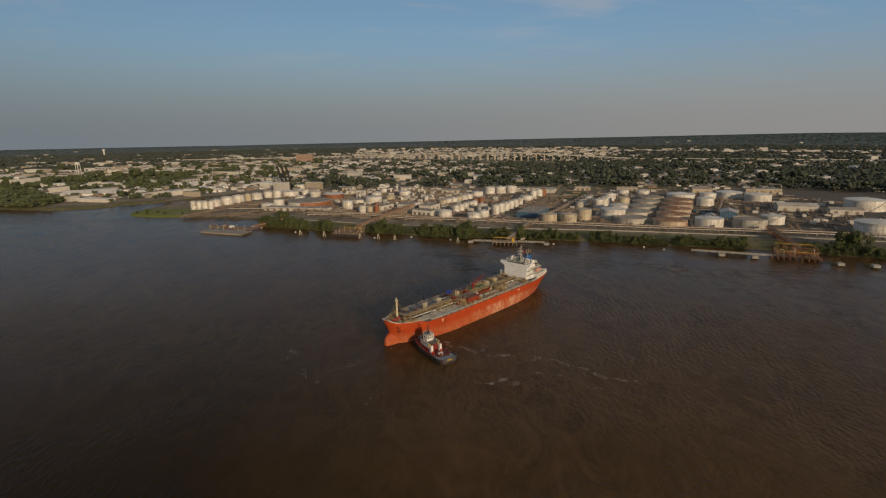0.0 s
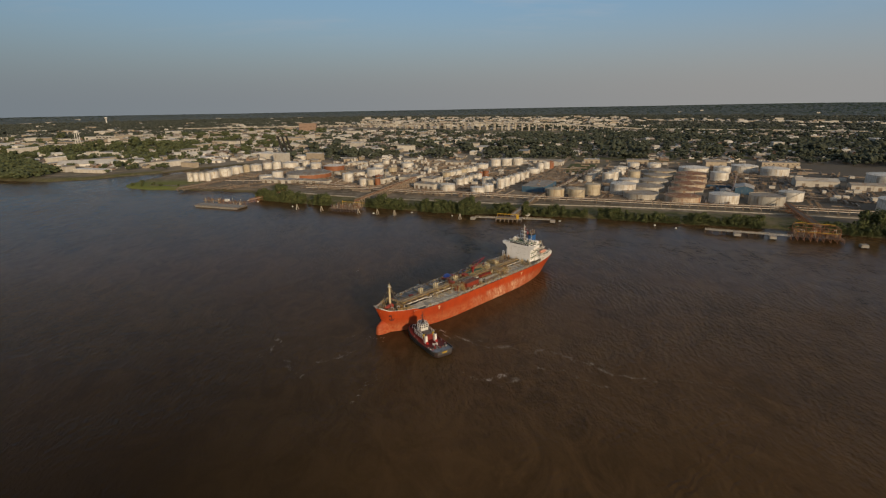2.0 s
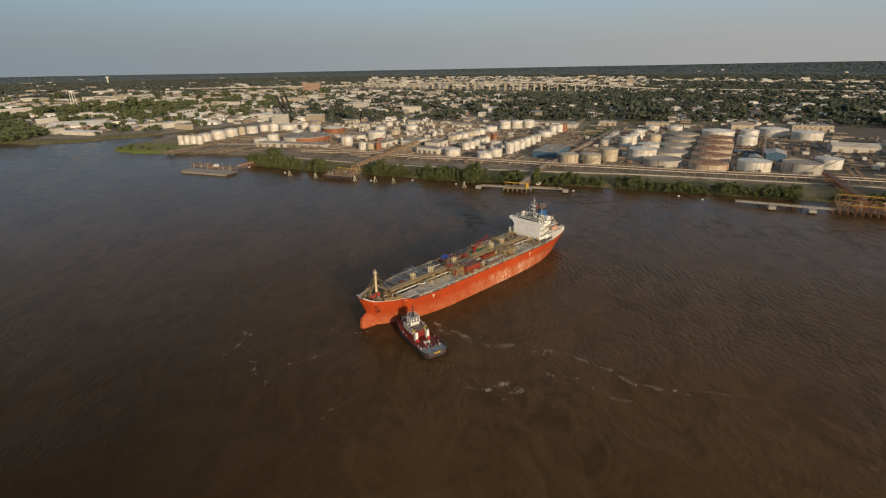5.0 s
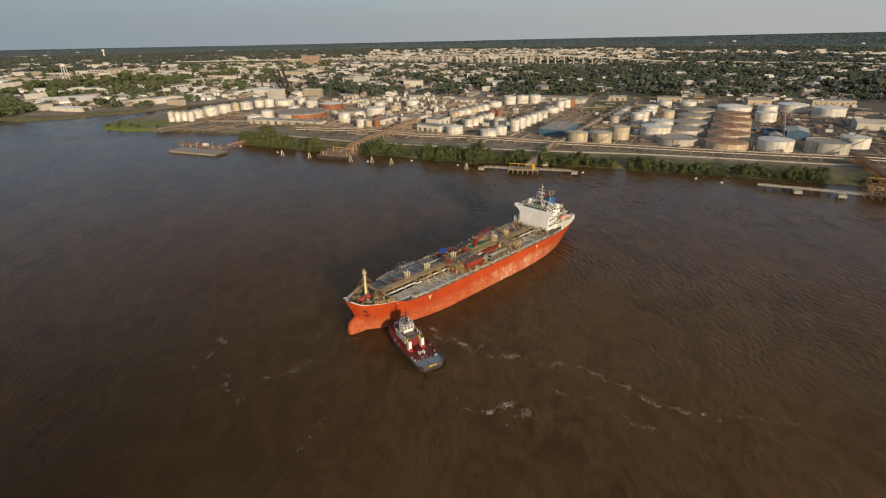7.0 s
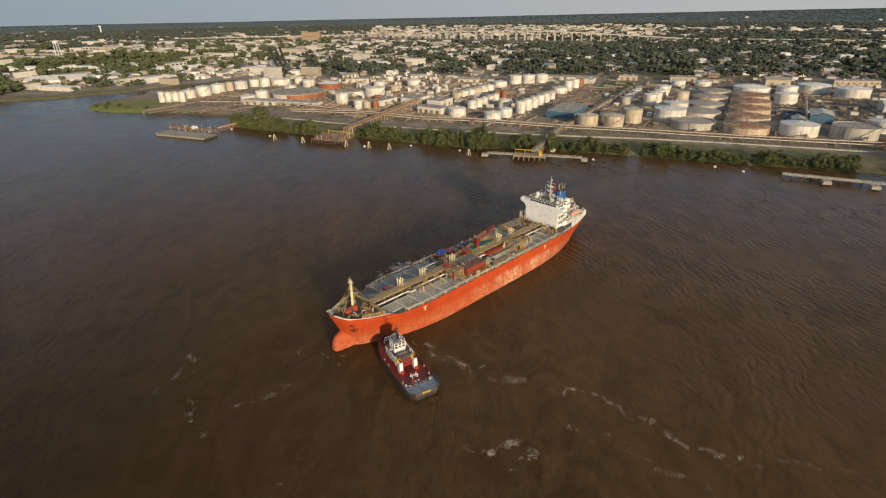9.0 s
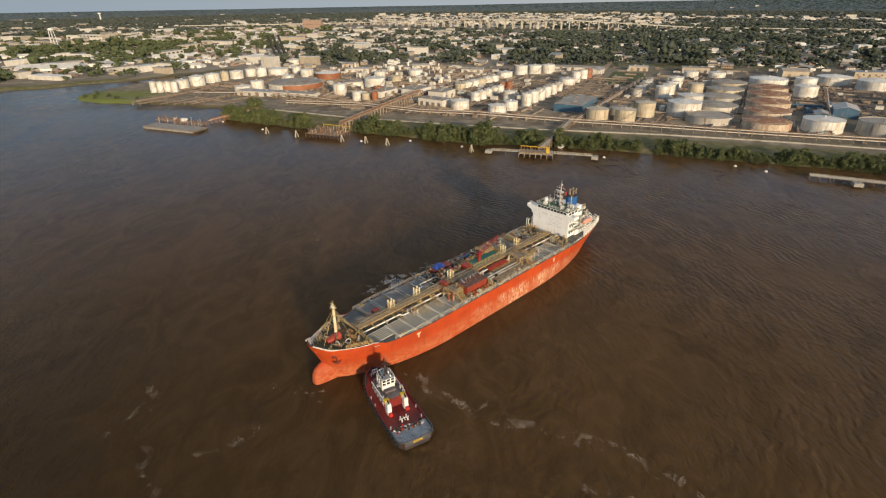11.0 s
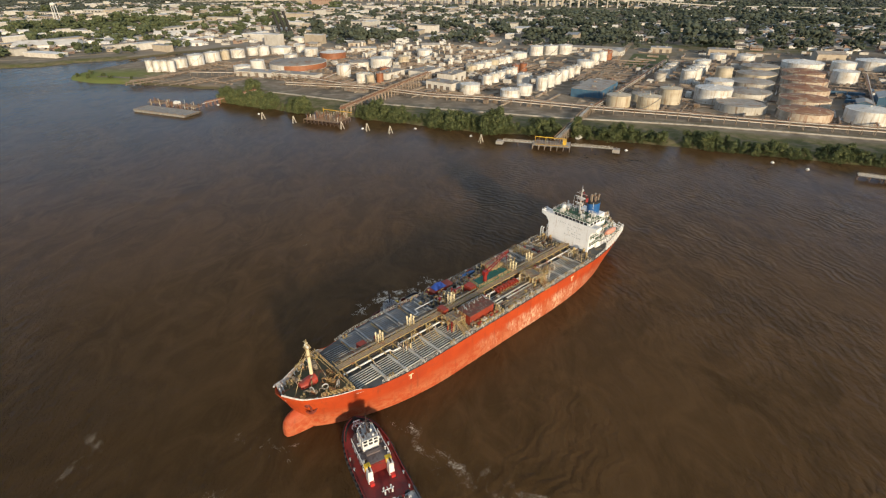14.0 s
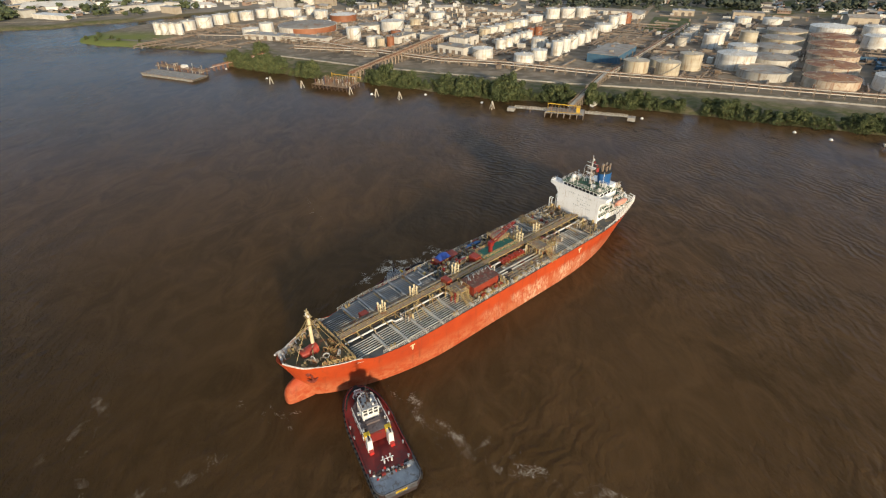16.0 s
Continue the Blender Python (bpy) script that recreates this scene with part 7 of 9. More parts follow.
# moored deck barge
M["barge_grey"] = surface("barge_grey", (0.30, 0.29, 0.27), (0.20, 0.19, 0.17), 3, 0.4, 0.8, stain=((0.40, 0.36, 0.30), 3, 0.3), streaks=(RUST, 0.8, 0.2))
barge = thing("deck_barge", "grey steel deck barge moored off the bank", "barge", frame_at(-209, 338, 0, (52, -22)))
g = Geo()
g.add([(-2, -7.5, 1.7), (0, -7.5, -0.9), (53, -7.5, -0.9), (56, -7.5, 1.7), (-2, 7.5, 1.7), (0, 7.5, -0.9), (53, 7.5, -0.9), (56, 7.5, 1.7)],
      [(0, 1, 2, 3), (7, 6, 5, 4), (0, 3, 7, 4), (1, 5, 6, 2), (0, 4, 5, 1), (3, 2, 6, 7)])
part("hull", g, M["barge_grey"], barge, "grey weathered barge hull")
g = Geo()
g.tube([(-2, -7.5, 1.75), (56, -7.5, 1.75), (56, 7.5, 1.75), (-2, 7.5, 1.75), (-2, -7.5, 1.75)], 0.22, 5)
part("rub_rail", g, M["rack_steel"], barge)
for k in range(7):
    g = Geo()
    x = 4 + 8 * k
    g.lathe([(0.3, 0), (0.25, 0.8), (0.4, 0.9)], 8, (x, -6.8, 1.7))
    part("bitt", g, M["rack_steel"], barge)
work = thing("landing_stage", "rusty pile stage with pipework behind the barge", "dock", frame_at(-212, 352, 0, (52, -22)))
rr = random.Random(12)
for k in range(64):
    x, y, h = rr.uniform(0, 54), rr.uniform(0, 9), rr.uniform(2.0, 6.0)
    g = Geo()
    g.tube([(x, y, -2.5), (x + rr.uniform(-0.5, 0.5), y, h)], 0.22, 5)
    if k % 3 == 0:
        g.tube([(x, y, h), (x + rr.uniform(5, 12), y + rr.uniform(-2, 2), rr.uniform(2, 6))], 0.16, 5)
    part("pile", g, M[("timber", "pile_pale", "rack_rust")[k % 3]], work)
g = Geo()
g.box(-2, 1.5, 2.4, 54, 7.5, 2.7)
part("stage_deck", g, M["timber_pale"], work)
g = Geo()
g.box(27, 3.0, 2.7, 32.5, 6.0, 5.4, None, 0.08)
part("cabin", g, M["white_paint"], work, "white work cabin")
g = Geo()
g.tube([(4, 4, 2.6), (22, 5, 6.2)], 0.25, 5)
g.tube([(10, 4, 2.6), (10, 4, 5.0)], 0.3, 5)
part("derrick", g, M["timber_pale"], work)
trestle("stage_gangway", "rusty gangway from the stage to the bank", (-160, 347), (-132, 392), 2.8, 4.0, 2.4, 2, ("rack_rust", "pipe"))

# pile clusters leaning together, and white mooring buoys
for x, y in ((-99, 305), (-72, 293), (-33, 276), (-14, 271), (3, 264), (65, 242)):
    ob = thing("pile_cluster", "pale timber piles leaning together in the water", "dolphin", pose(x, y, 0), group="leaning pile clusters")
    for k in range(3):
        a = 2.1 * k + 0.4
        g = Geo()
        g.tube([(2.3 * math.cos(a), 2.3 * math.sin(a), -2), (0.2 * math.cos(a), 0.2 * math.sin(a), 5.2)], 0.27, 7)
        part("pile", g, M["pile_pale"], ob)
    g = Geo()
    g.lathe([(0.75, 0), (0.72, 0.4)], 8, (0, 0, 3.5))
    part("wire_lashing", g, M["rack_steel"], ob)
for x, y in ((20, 275), (59, 256), (155, 223), (233, 199), (246, 187), (-152, 352), (-107, 320), (-18, 276)):
    ob = thing("mooring_buoy", "white mooring buoy floating by the bank", "buoy", pose(x, y, 0), group="white mooring buoys")
    g = Geo()
    g.lathe([(0.05, -0.6), (0.7, -0.4), (1.0, 0.1), (0.85, 0.6), (0.4, 0.95)], 14)
    part("float", g, M["white_paint"], ob, smooth=60)
    g = Geo()
    g.tube([(0, 0, 0.85), (0, 0, 1.35)], 0.12, 5)
    part("shackle", g, M["rack_steel"], ob)


# bushes and small trees on the bank
def leafy(seed, w, h, count, leaf):
    """Trunk with limbs, and a crown of many small leaf clumps on several boughs."""
    r = random.Random(seed)
    trunk, crown = Geo(), Geo()
    trunk.tube([(0, 0, -0.6), (r.uniform(-0.2, 0.2), r.uniform(-0.2, 0.2), h * 0.35), (r.uniform(-0.4, 0.4), r.uniform(-0.4, 0.4), h * 0.7)], [0.16, 0.11, 0.04], 5)
    boughs = []
    for k in range(6):
        a, q = r.uniform(0, 6.28), r.uniform(0.15, 0.62)
        tip = (w * q * math.cos(a), w * q * math.sin(a), h * r.uniform(0.35, 0.85))
        trunk.tube([(0, 0, h * 0.22), tip], [0.08, 0.03], 4)
        boughs.append((tip, r.uniform(0.3, 0.5)))
    boughs.append(((0, 0, h * 0.68), 0.5))
    for k in range(count):
        (bx, by, bz), s = r.choice(boughs)
        d = Vector((r.gauss(0, 1), r.gauss(0, 1), r.gauss(0, 1))).normalized() * r.uniform(0.55, 1.0)
        p = Vector((bx + d.x * w * s * 0.62, by + d.y * w * s * 0.62, max(0.15, bz + d.z * h * s * 0.7)))
        if k % 4 == 0:      # trailing skirt down to the water
            a, q = r.uniform(0, 6.28), w * r.uniform(0.3, 0.62)
            p = Vector((q * math.cos(a), q * math.sin(a), h * r.uniform(-0.05, 0.4)))
        nrm = (d + Vector((r.uniform(-0.6, 0.6), r.uniform(-0.6, 0.6), r.uniform(0, 0.8)))).normalized()
        u = nrm.orthogonal().normalized()
        v = nrm.cross(u)
        t = r.uniform(0, 6.28)
        u, v = u * math.cos(t) + v * math.sin(t), v * math.cos(t) - u * math.sin(t)
        q = leaf * r.uniform(0.6, 1.3)
        c = [p + u * q * 1.25, p + v * q * 0.55 + nrm * q * 0.2, p - u * q * 1.25, p - v * q * 0.55 - nrm * q * 0.15]
        crown.add([tuple(x) for x in c], [(0, 1, 2), (0, 2, 3)])
    return trunk.mesh("trunk", M["trunk"]), crown.mesh("crown", M["leaf_bank"])


BUSHES = [leafy(20 + k, 5.0 + 0.7 * k, 6.0 + 1.0 * (k % 3), 1500, 0.36) for k in range(5)]


def bush(x, y, s, k):
    z = ground_height(x, y) - 0.2
    ob = thing("bank_bush", "leafy green willow bush at the water's edge", "bush", pose(x, y, z, 0, 0, (x * 37 + y * 11) % 360) @ Matrix.Scale(s, 4), group="bushes along the bank")
    for name, me in zip(("trunk", "crown"), BUSHES[k % 5]):
        new(name, me).parent = ob


def along(points, step):
    """Points at even steps along a line of points."""
    out = []
    for (ax, ay), (bx, by) in zip(points, points[1:]):
        n = max(1, round(math.hypot(bx - ax, by - ay) / step))
        out += [(ax + (bx - ax) * k / n, ay + (by - ay) * k / n) for k in range(n)]
    return out


rr = random.Random(31)
BANK = [p for p in SHORE if -160 <= p[0] <= 460]
count = 0
for x, y in along(BANK, 3.3):
    gap = -62 < x < -40 or 184 < x < 192 or 318 < x < 345
    for row in range(2):
        if any(abs((x + 3 - ax) * dy - (y + 7 - ay) * dx) < reach for ax, ay, dx, dy, reach in ((-37, 309, 0.412, 0.911, 10), (114, 236, 0.455, 0.890, 6), (352, 162, 0.367, 0.930, 5))):
            continue
        if gap and rr.random() < 0.85:
            continue
        off = 1.2 + 5.0 * row + rr.uniform(-1.2, 2.0)
        clump = noise.noise((x / 17.0, y / 17.0, 3.3)) + 0.35 * noise.noise((x / 6.0, y / 6.0, 8.1))
        if clump < -0.28 and x < 130 and rr.random() < 0.6:
            continue
        s = max(0.45, (0.86 + 0.75 * clump) * rr.uniform(0.75, 1.2)) * (1.2 if x < 130 else 1.0)
        bush(x + 0.37 * off + rr.uniform(-1.5, 1.5), y + 0.93 * off + rr.uniform(-1.5, 1.5), s, count)
        count += 1
for x, y, s in ((-136, 398, 1.7), (-141, 403, 1.4), (-352, 480, 0.7), (-335, 470, 0.6), (-345, 492, 0.6), (-325, 480, 0.6), (-310, 468, 0.5), (-285, 462, 0.5), (388, 158, 2.2), (396, 150, 2.1), (402, 162, 1.9)):
    bush(x, y, s, count)
    count += 1

# small white workboat lying behind the jetty
boat = thing("workboat", "small white workboat lying behind the jetty", "boat", pose(132.3, 251, 0, 0, 0, 50))
g = Geo()
for z, k in ((-0.4, 0.6), (0.2, 0.9), (1.0, 1.0)):
    g.v += [(-3.6, -1.3 * k, z), (1.2, -1.35 * k, z), (3.0, -0.7 * k, z), (3.9 * (0.85 + 0.15 * k), 0, z + 0.15), (3.0, 0.7 * k, z), (1.2, 1.35 * k, z), (-3.6, 1.3 * k, z)]
for i in range(2):
    for j in range(7):
        j2 = (j + 1) % 7
        g.f.append((7 * i + j, 7 * i + j2, 7 * i + 7 + j2, 7 * i + 7 + j))
g.f.append(tuple(range(7))[::-1])
part("hull", g, M["white_paint"], boat)
g = Geo()
g.prism([(-3.5, -1.2), (1.2, -1.2), (2.9, -0.6), (3.4, 0), (2.9, 0.6), (1.2, 1.2), (-3.5, 1.2)], 0.6, 0.75)
part("deck", g, M["concrete"], boat)
g = Geo()
g.box(-0.6, -0.9, 0.7, 1.6, 0.9, 2.3, None, 0.06)
cab = part("cabin", g, M["white_paint"], boat, "white cabin")
for s in (-1, 1):
    g = Geo()
    g.box(-0.3, s * 0.9 - 0.03, 1.5, 1.3, s * 0.9 + 0.03, 2.05)
    part("window", g, M["glass_dark"], cab)
g = Geo()
g.box(1.58, -0.75, 1.5, 1.64, 0.75, 2.05)
part("windscreen", g, M["glass_dark"], cab)

# ---- the terminal: pipe racks, walls, sheds ----
M["pipe_dull"] = surface("pipe_dull", (0.42, 0.36, 0.29), (0.30, 0.24, 0.18), 5, 0.5, 0.6, stain=(RUST, 3, 0.25), vary=0.3)


def pipe_rack(points, h, pipes, width=3.2):
    pts = [Vector((*p, 0)) for p in points]
    ob = thing("pipe_rack", "long cream pipe rack on steel posts", "pipe rack")
    for a, b in zip(pts, pts[1:]):
        d = (b - a).normalized()
        side = Vector((-d.y, d.x, 0))
        n = max(1, round((b - a).length / 8))
        for i in range(n):
            p = a.lerp(b, i / n)
            g = Geo()
            for s in (1, -1):
                q = p + side * s * width / 2
                g.tube([(q.x, q.y, GROUND - 0.5), (q.x, q.y, GROUND + h + 1.2)], 0.24, 4)
            for z in (h * 0.55, h):
                q0, q1 = p - side * width / 2, p + side * width / 2
                g.tube([(q0.x, q0.y, GROUND + z), (q1.x, q1.y, GROUND + z)], 0.18, 4)
            part("post_frame", g, M["rack_steel"], ob)
    for k in range(pipes):
        off = -width / 2 + 0.3 + (width - 0.6) * (k % 4) / 3
        z = GROUND + (h + 0.4 if k < 4 else h * 0.55 + 0.4)
        line = []
        for i, p in enumerate(pts):
            d = (pts[min(i + 1, len(pts) - 1)] - pts[max(i - 1, 0)]).normalized()
            q = p + Vector((-d.y, d.x, 0)) * off
            line.append((q.x, q.y, z))
        g = Geo()
        g.tube(line, 0.24 if k % 2 else 0.34, 6)
        part("pipe", g, M[("pipe", "rack_steel", "rack_rust", "pipe_dull")[k % 4]], ob, smooth=50)


pipe_rack([(-110, 415), (-30, 396), (28, 361), (81, 346), (156, 311), (213, 290), (263, 269), (311, 251), (384, 226), (480, 184)], 4.4, 7)
pipe_rack([(156, 313), (172, 338), (245, 455), (300, 545)], 3.6, 5)
pipe_rack([(281, 268), (330, 345), (415, 480)], 2.4, 4, 2.2)
pipe_rack([(336, 258), (392, 340), (470, 455)], 2.4, 4, 2.2)
pipe_rack([(20, 448), (60, 500), (130, 610)], 3.6, 4)
pipe_rack([(-230, 480), (-150, 470), (-90, 440), (-30, 396)], 3.4, 4)
pipe_rack([(-80, 440), (-60, 520), (-40, 640)], 3.6, 4)

# low flood wall and the bank road
g = Geo()
wall = [(-120, 392), (-40, 352), (40, 322), (120, 296), (215, 272), (275, 252), (322, 234), (400, 203), (520, 150)]
for a, b in zip(wall, wall[1:]):
    d = (Vector(b) - Vector(a)).normalized()
    s = Vector((-d.y, d.x)) * 0.3
    g.add([(a[0] - s.x, a[1] - s.y, 2.2), (b[0] - s.x, b[1] - s.y, 2.2), (b[0] + s.x, b[1] + s.y, 2.2), (a[0] + s.x, a[1] + s.y, 2.2),
           (a[0] - s.x, a[1] - s.y, 3.5), (b[0] - s.x, b[1] - s.y, 3.5), (b[0] + s.x, b[1] + s.y, 3.5), (a[0] + s.x, a[1] + s.y, 3.5)],
          [(0, 1, 5, 4), (2, 3, 7, 6), (4, 5, 6, 7), (1, 2, 6, 5), (3, 0, 4, 7)])
tagged(part("wall_flood", g, M["concrete"]), "pale concrete flood wall along the bank", "wall", kind="structure")


def strip(name, label, points, width, z, mat, sort="road"):
    g = Geo()
    for i, p in enumerate(points):
        a, b = Vector(points[max(i - 1, 0)]), Vector(points[min(i + 1, len(points) - 1)])
        d = (b - a).normalized()
        g.v += [(p[0] - d.y * width / 2, p[1] + d.x * width / 2, z), (p[0] + d.y * width / 2, p[1] - d.x * width / 2, z)]
    g.f = [(2 * i + 1, 2 * i + 3, 2 * i + 2, 2 * i) for i in range(len(points) - 1)]
    return tagged(part(name, g, mat), label, sort, kind="structure")


M["gravel"] = surface("gravel", (0.40, 0.31, 0.215), (0.29, 0.23, 0.155), 12, 1.2, 0.95, stain=((0.2, 0.17, 0.12), 9, 0.3))
M["asphalt"] = surface("asphalt", (0.085, 0.08, 0.075), (0.06, 0.057, 0.055), 14, 1.0, 0.9, stain=((0.14, 0.13, 0.115), 12, 0.3))
M["bank_track"] = surface("bank_track", (0.19, 0.16, 0.115), (0.12, 0.11, 0.066), 10, 1.2, 0.95, stain=((0.27, 0.23, 0.17), 8, 0.3))
strip("road_bank", "worn gravel road along the river bank", [(-330, 478), (-260, 462), (-190, 444), (-130, 408), (-60, 366), (20, 338), (100, 306), (200, 284), (320, 244), (520, 162)], 7, GROUND + 0.05, M["bank_track"])
strip("lawn", "dull green grass field between the tank rows", [(262, 508), (285, 560), (310, 618)], 44, GROUND + 0.04, M["grass"], "grass")
strip("road_creek", "pale gravel track along the creek bank", [(-620, 596), (-540, 590), (-475, 601), (-444, 634), (-402, 662), (-335, 708)], 8, GROUND + 0.05, M["gravel"])
strip("road_yard", "grey asphalt yard road between the tank rows", [(205, 310), (262, 402), (320, 492), (360, 560), (520, 815), (1100, 1740)], 10, GROUND + 0.06, M["asphalt"])
strip("road_plant", "grey asphalt plant road", [(150, 330), (190, 430), (262, 600), (330, 760)], 9, GROUND + 0.055, M["gravel"])
strip("road_east", "grey asphalt road through the suburb", [(455, 330), (560, 500), (760, 820), (1500, 2000)], 10, GROUND + 0.06, M["asphalt"])


def shed(x, y, length, width, h, turn=None, wall_mat="wall_pale", roof_mat="roof_metal", ridge=True, doors=2, label="", name="warehouse", windows=0):
    """A hall: walls, a pitched or flat roof that overhangs, roller doors and windows."""
    turn = math.degrees(math.atan2(U.y, U.x)) if turn is None else turn
    tones = {"wall_pale": "pale", "wall_tan": "tan", "wall_brick": "red brick", "wall_blue": "blue", "white_paint": "white"}
    ob = thing(name, label or tones[wall_mat] + (" pitched-roof" if ridge else " flat-roofed") + " industrial shed", "building", pose(x, y, GROUND, 0, 0, turn), group="sheds and warehouses")
    l, w = length / 2, width / 2
    g = Geo()
    if ridge:
        r = h + w * 0.28
        g.add([(-l, -w, -0.5), (l, -w, -0.5), (l, w, -0.5), (-l, w, -0.5), (-l, -w, h), (l, -w, h), (l, w, h), (-l, w, h), (-l, 0, r), (l, 0, r)],
              [(0, 1, 5, 4), (2, 3, 7, 6), (1, 2, 6, 9, 5), (3, 0, 4, 8, 7)])
    else:
        g.box(-l, -w, -0.5, l, w, h)
    part("wall", g, M[wall_mat], ob)
    g = Geo()
    if ridge:
        o, t, r = 0.5, 0.25, h + w * 0.28
        for s in (1, -1):
            g.add([(-l - o, 0, r), (l + o, 0, r), (l + o, s * (w + o), h - 0.15), (-l - o, s * (w + o), h - 0.15), (-l - o, 0, r + t), (l + o, 0, r + t), (l + o, s * (w + o), h + t - 0.15), (-l - o, s * (w + o), h + t - 0.15)],
                  [(4, 7, 6, 5), (0, 1, 2, 3), (3, 2, 6, 7), (1, 5, 6, 2), (0, 3, 7, 4)] if s < 0 else [(4, 5, 6, 7), (0, 3, 2, 1), (3, 7, 6, 2), (1, 2, 6, 5), (0, 4, 7, 3)])
    else:
        g.box(-l - 0.15, -w - 0.15, h, l + 0.15, w + 0.15, h + 0.3)
        g.box(-l * 0.5, -w * 0.3, h + 0.3, -l * 0.5 + 3, -w * 0.3 + 3, h + 1.6)
        g.box(l * 0.4, w * 0.2, h + 0.3, l * 0.4 + 2.4, w * 0.2 + 2.4, h + 1.3)
    part("roof", g, M[roof_mat], ob)
    for k in range(doors):
        g = Geo()
        xx = -l + length * (k + 0.6) / (doors + 0.2) - 2
        g.box(xx, -w - 0.08, 0, xx + 3.8, -w + 0.1, min(4.2, h - 0.6))
        part("door", g, M["roof_dark"] if k % 2 else M["rack_steel"], ob)
    for k in range(windows):
        g = Geo()
        xx = -l + length * (k + 0.5) / windows
        g.box(xx - 0.9, -w - 0.06, h * 0.55, xx + 0.9, -w + 0.1, h * 0.55 + 1.3)
        part("window", g, M["glass_dark"], ob)
    return ob


shed(176, 384, 52, 26, 7, None, "wall_blue", "roof_grey", False, 3, "blue walled flat-roofed warehouse with a dusty roof")
shed(40, 404, 30, 15, 7, -38, "wall_pale", "roof_grey", False, 4, "pale plant building with dark open bays")
shed(400, 332, 26, 18, 7, None, "wall_blue", "roof_metal", True, 2, "grey-roofed blue-sided canopy shed")
shed(372, 322, 16, 10, 5, None, "wall_blue", "roof_metal", True, 1)
shed(512, 366, 44, 22, 7, -25, "wall_pale", "roof_metal", True, 3, "large grey metal-roofed workshop")
shed(548, 332, 34, 16, 6, -25, "wall_pale", "roof_grey", True, 3)
shed(590, 540, 54, 20, 8, -12, "wall_tan", "roof_metal", False, 5, "long tan flat-roofed warehouse", windows=8)
shed(500, 560, 30, 20, 8, -15, "wall_tan", "roof_grey", True, 2)
shed(398, 612, 34, 20, 7, -20, "wall_tan", "roof_grey", False, 4)
shed(330, 640, 26, 16, 6, -20, "wall_tan", "roof_metal", False, 3)
shed(250, 655, 70, 12, 4, -22, "wall_pale", "roof_metal", True, 4)
shed(262, 610, 24, 14, 6, None, "wall_pale", "roof_metal", True, 2)
shed(-158, 478, 44, 16, 5, -20, "wall_pale", "roof_metal", False, 4)
shed(-112, 466, 50, 14, 4.5, -20, "wall_pale", "roof_grey", False, 4)
shed(-16, 466, 30, 16, 6, 58, "wall_pale", "roof_grey", False, 2)
shed(20, 470, 30, 20, 7, 58, "wall_pale", "roof_grey", False, 2)
shed(48, 445, 26, 18, 8, 58, "wall_pale", "roof_grey", False, 2)
shed(95, 640, 30, 14, 5, -15, "wall_pale", "roof_metal", True, 3)
shed(20, 690, 26, 14, 5, 10, "wall_pale", "roof_metal", True, 3)
shed(-70, 660, 34, 16, 5, 5, "wall_pale", "roof_metal", False, 3)
shed(-90, 720, 26, 14, 5, 20, "wall_tan", "roof_metal", True, 3)
# pale halls beyond the creek
for k, (x, y, l, w) in enumerate(((-553, 730, 84, 40), (-488, 790, 66, 36), (-470, 738, 34, 14), (-640, 925, 84, 22), (-350, 735, 50, 20), (-370, 800, 70, 24), (-740, 915, 62, 22), (-560, 860, 60, 20), (-430, 880, 70, 24), (-300, 860, 60, 22), (-1210, 1625, 96, 30), (-520, 960, 70, 26))):
    shed(x, y, l, w, 3.8, (13, 14, 8, 0)[k % 4], "white_paint", "roof_white", k % 2 == 0, 4)
shed(-345, 1690, 60, 24, 30, 0, "wall_brick", "roof_grey", False, 0, "tall red brick mill building", windows=10)

# dark flare stacks and water towers
for k in range(3):
    ob = thing("steel_chimney", "tall dark rust-brown steel stack, leaning on guys", "chimney", pose(-240 + 8 * k, 860 + 3 * k, GROUND, 0, -15, 0), group="three dark chimneys")
    g = Geo()
    g.tube([(0, 0, -1), (0, 0, 20), (0, 0, 39)], [2.7, 2.3, 2.0], 14)
    part("shaft", g, M["black"], ob, smooth=50)
    g = Geo()
    g.lathe([(2.0, 0), (2.3, 0.2), (2.3, 1.2), (2.0, 1.4)], 14, (0, 0, 38))
    part("rim", g, M["black"], ob)
    g = Geo()
    for a in (0, 2.1, 4.2):
        g.tube([(9 * math.cos(a), 9 * math.sin(a), 0), (1.5 * math.cos(a), 1.5 * math.sin(a), 26)], 0.15, 4)
    part("guy", g, M["black"], ob)


def water_tower(x, y, h, r, legs=True):
    ob = thing("water_tower", "white water tower on legs" if legs else "white single-shaft water tower", "water tower", pose(x, y, GROUND))
    g = Geo()
    g.lathe([(0.8, h - r * 1.0), (r * 0.75, h - r * 0.85), (r, h - r * 0.5), (r, h - r * 0.2), (r * 0.75, h + r * 0.1), (0.3, h + r * 0.25)], 20)
    part("bowl", g, M["white_paint"], ob, smooth=50)
    if legs:
        for k in range(6):
            a = 2 * math.pi * k / 6
            g = Geo()
            g.tube([(r * 1.25 * math.cos(a), r * 1.25 * math.sin(a), -1), (r * 0.92 * math.cos(a), r * 0.92 * math.sin(a), h - r * 0.8)], 0.55, 6)
            part("leg", g, M["white_paint"], ob)
    g = Geo()
    g.tube([(0, 0, -1), (0, 0, h - r)], 1.1 if legs else 2.8, 10)
    part("riser", g, M["white_paint"], ob, smooth=50)


water_tower(-820, 1150, 39, 5.5)
water_tower(-1500, 2520, 38, 7, False)

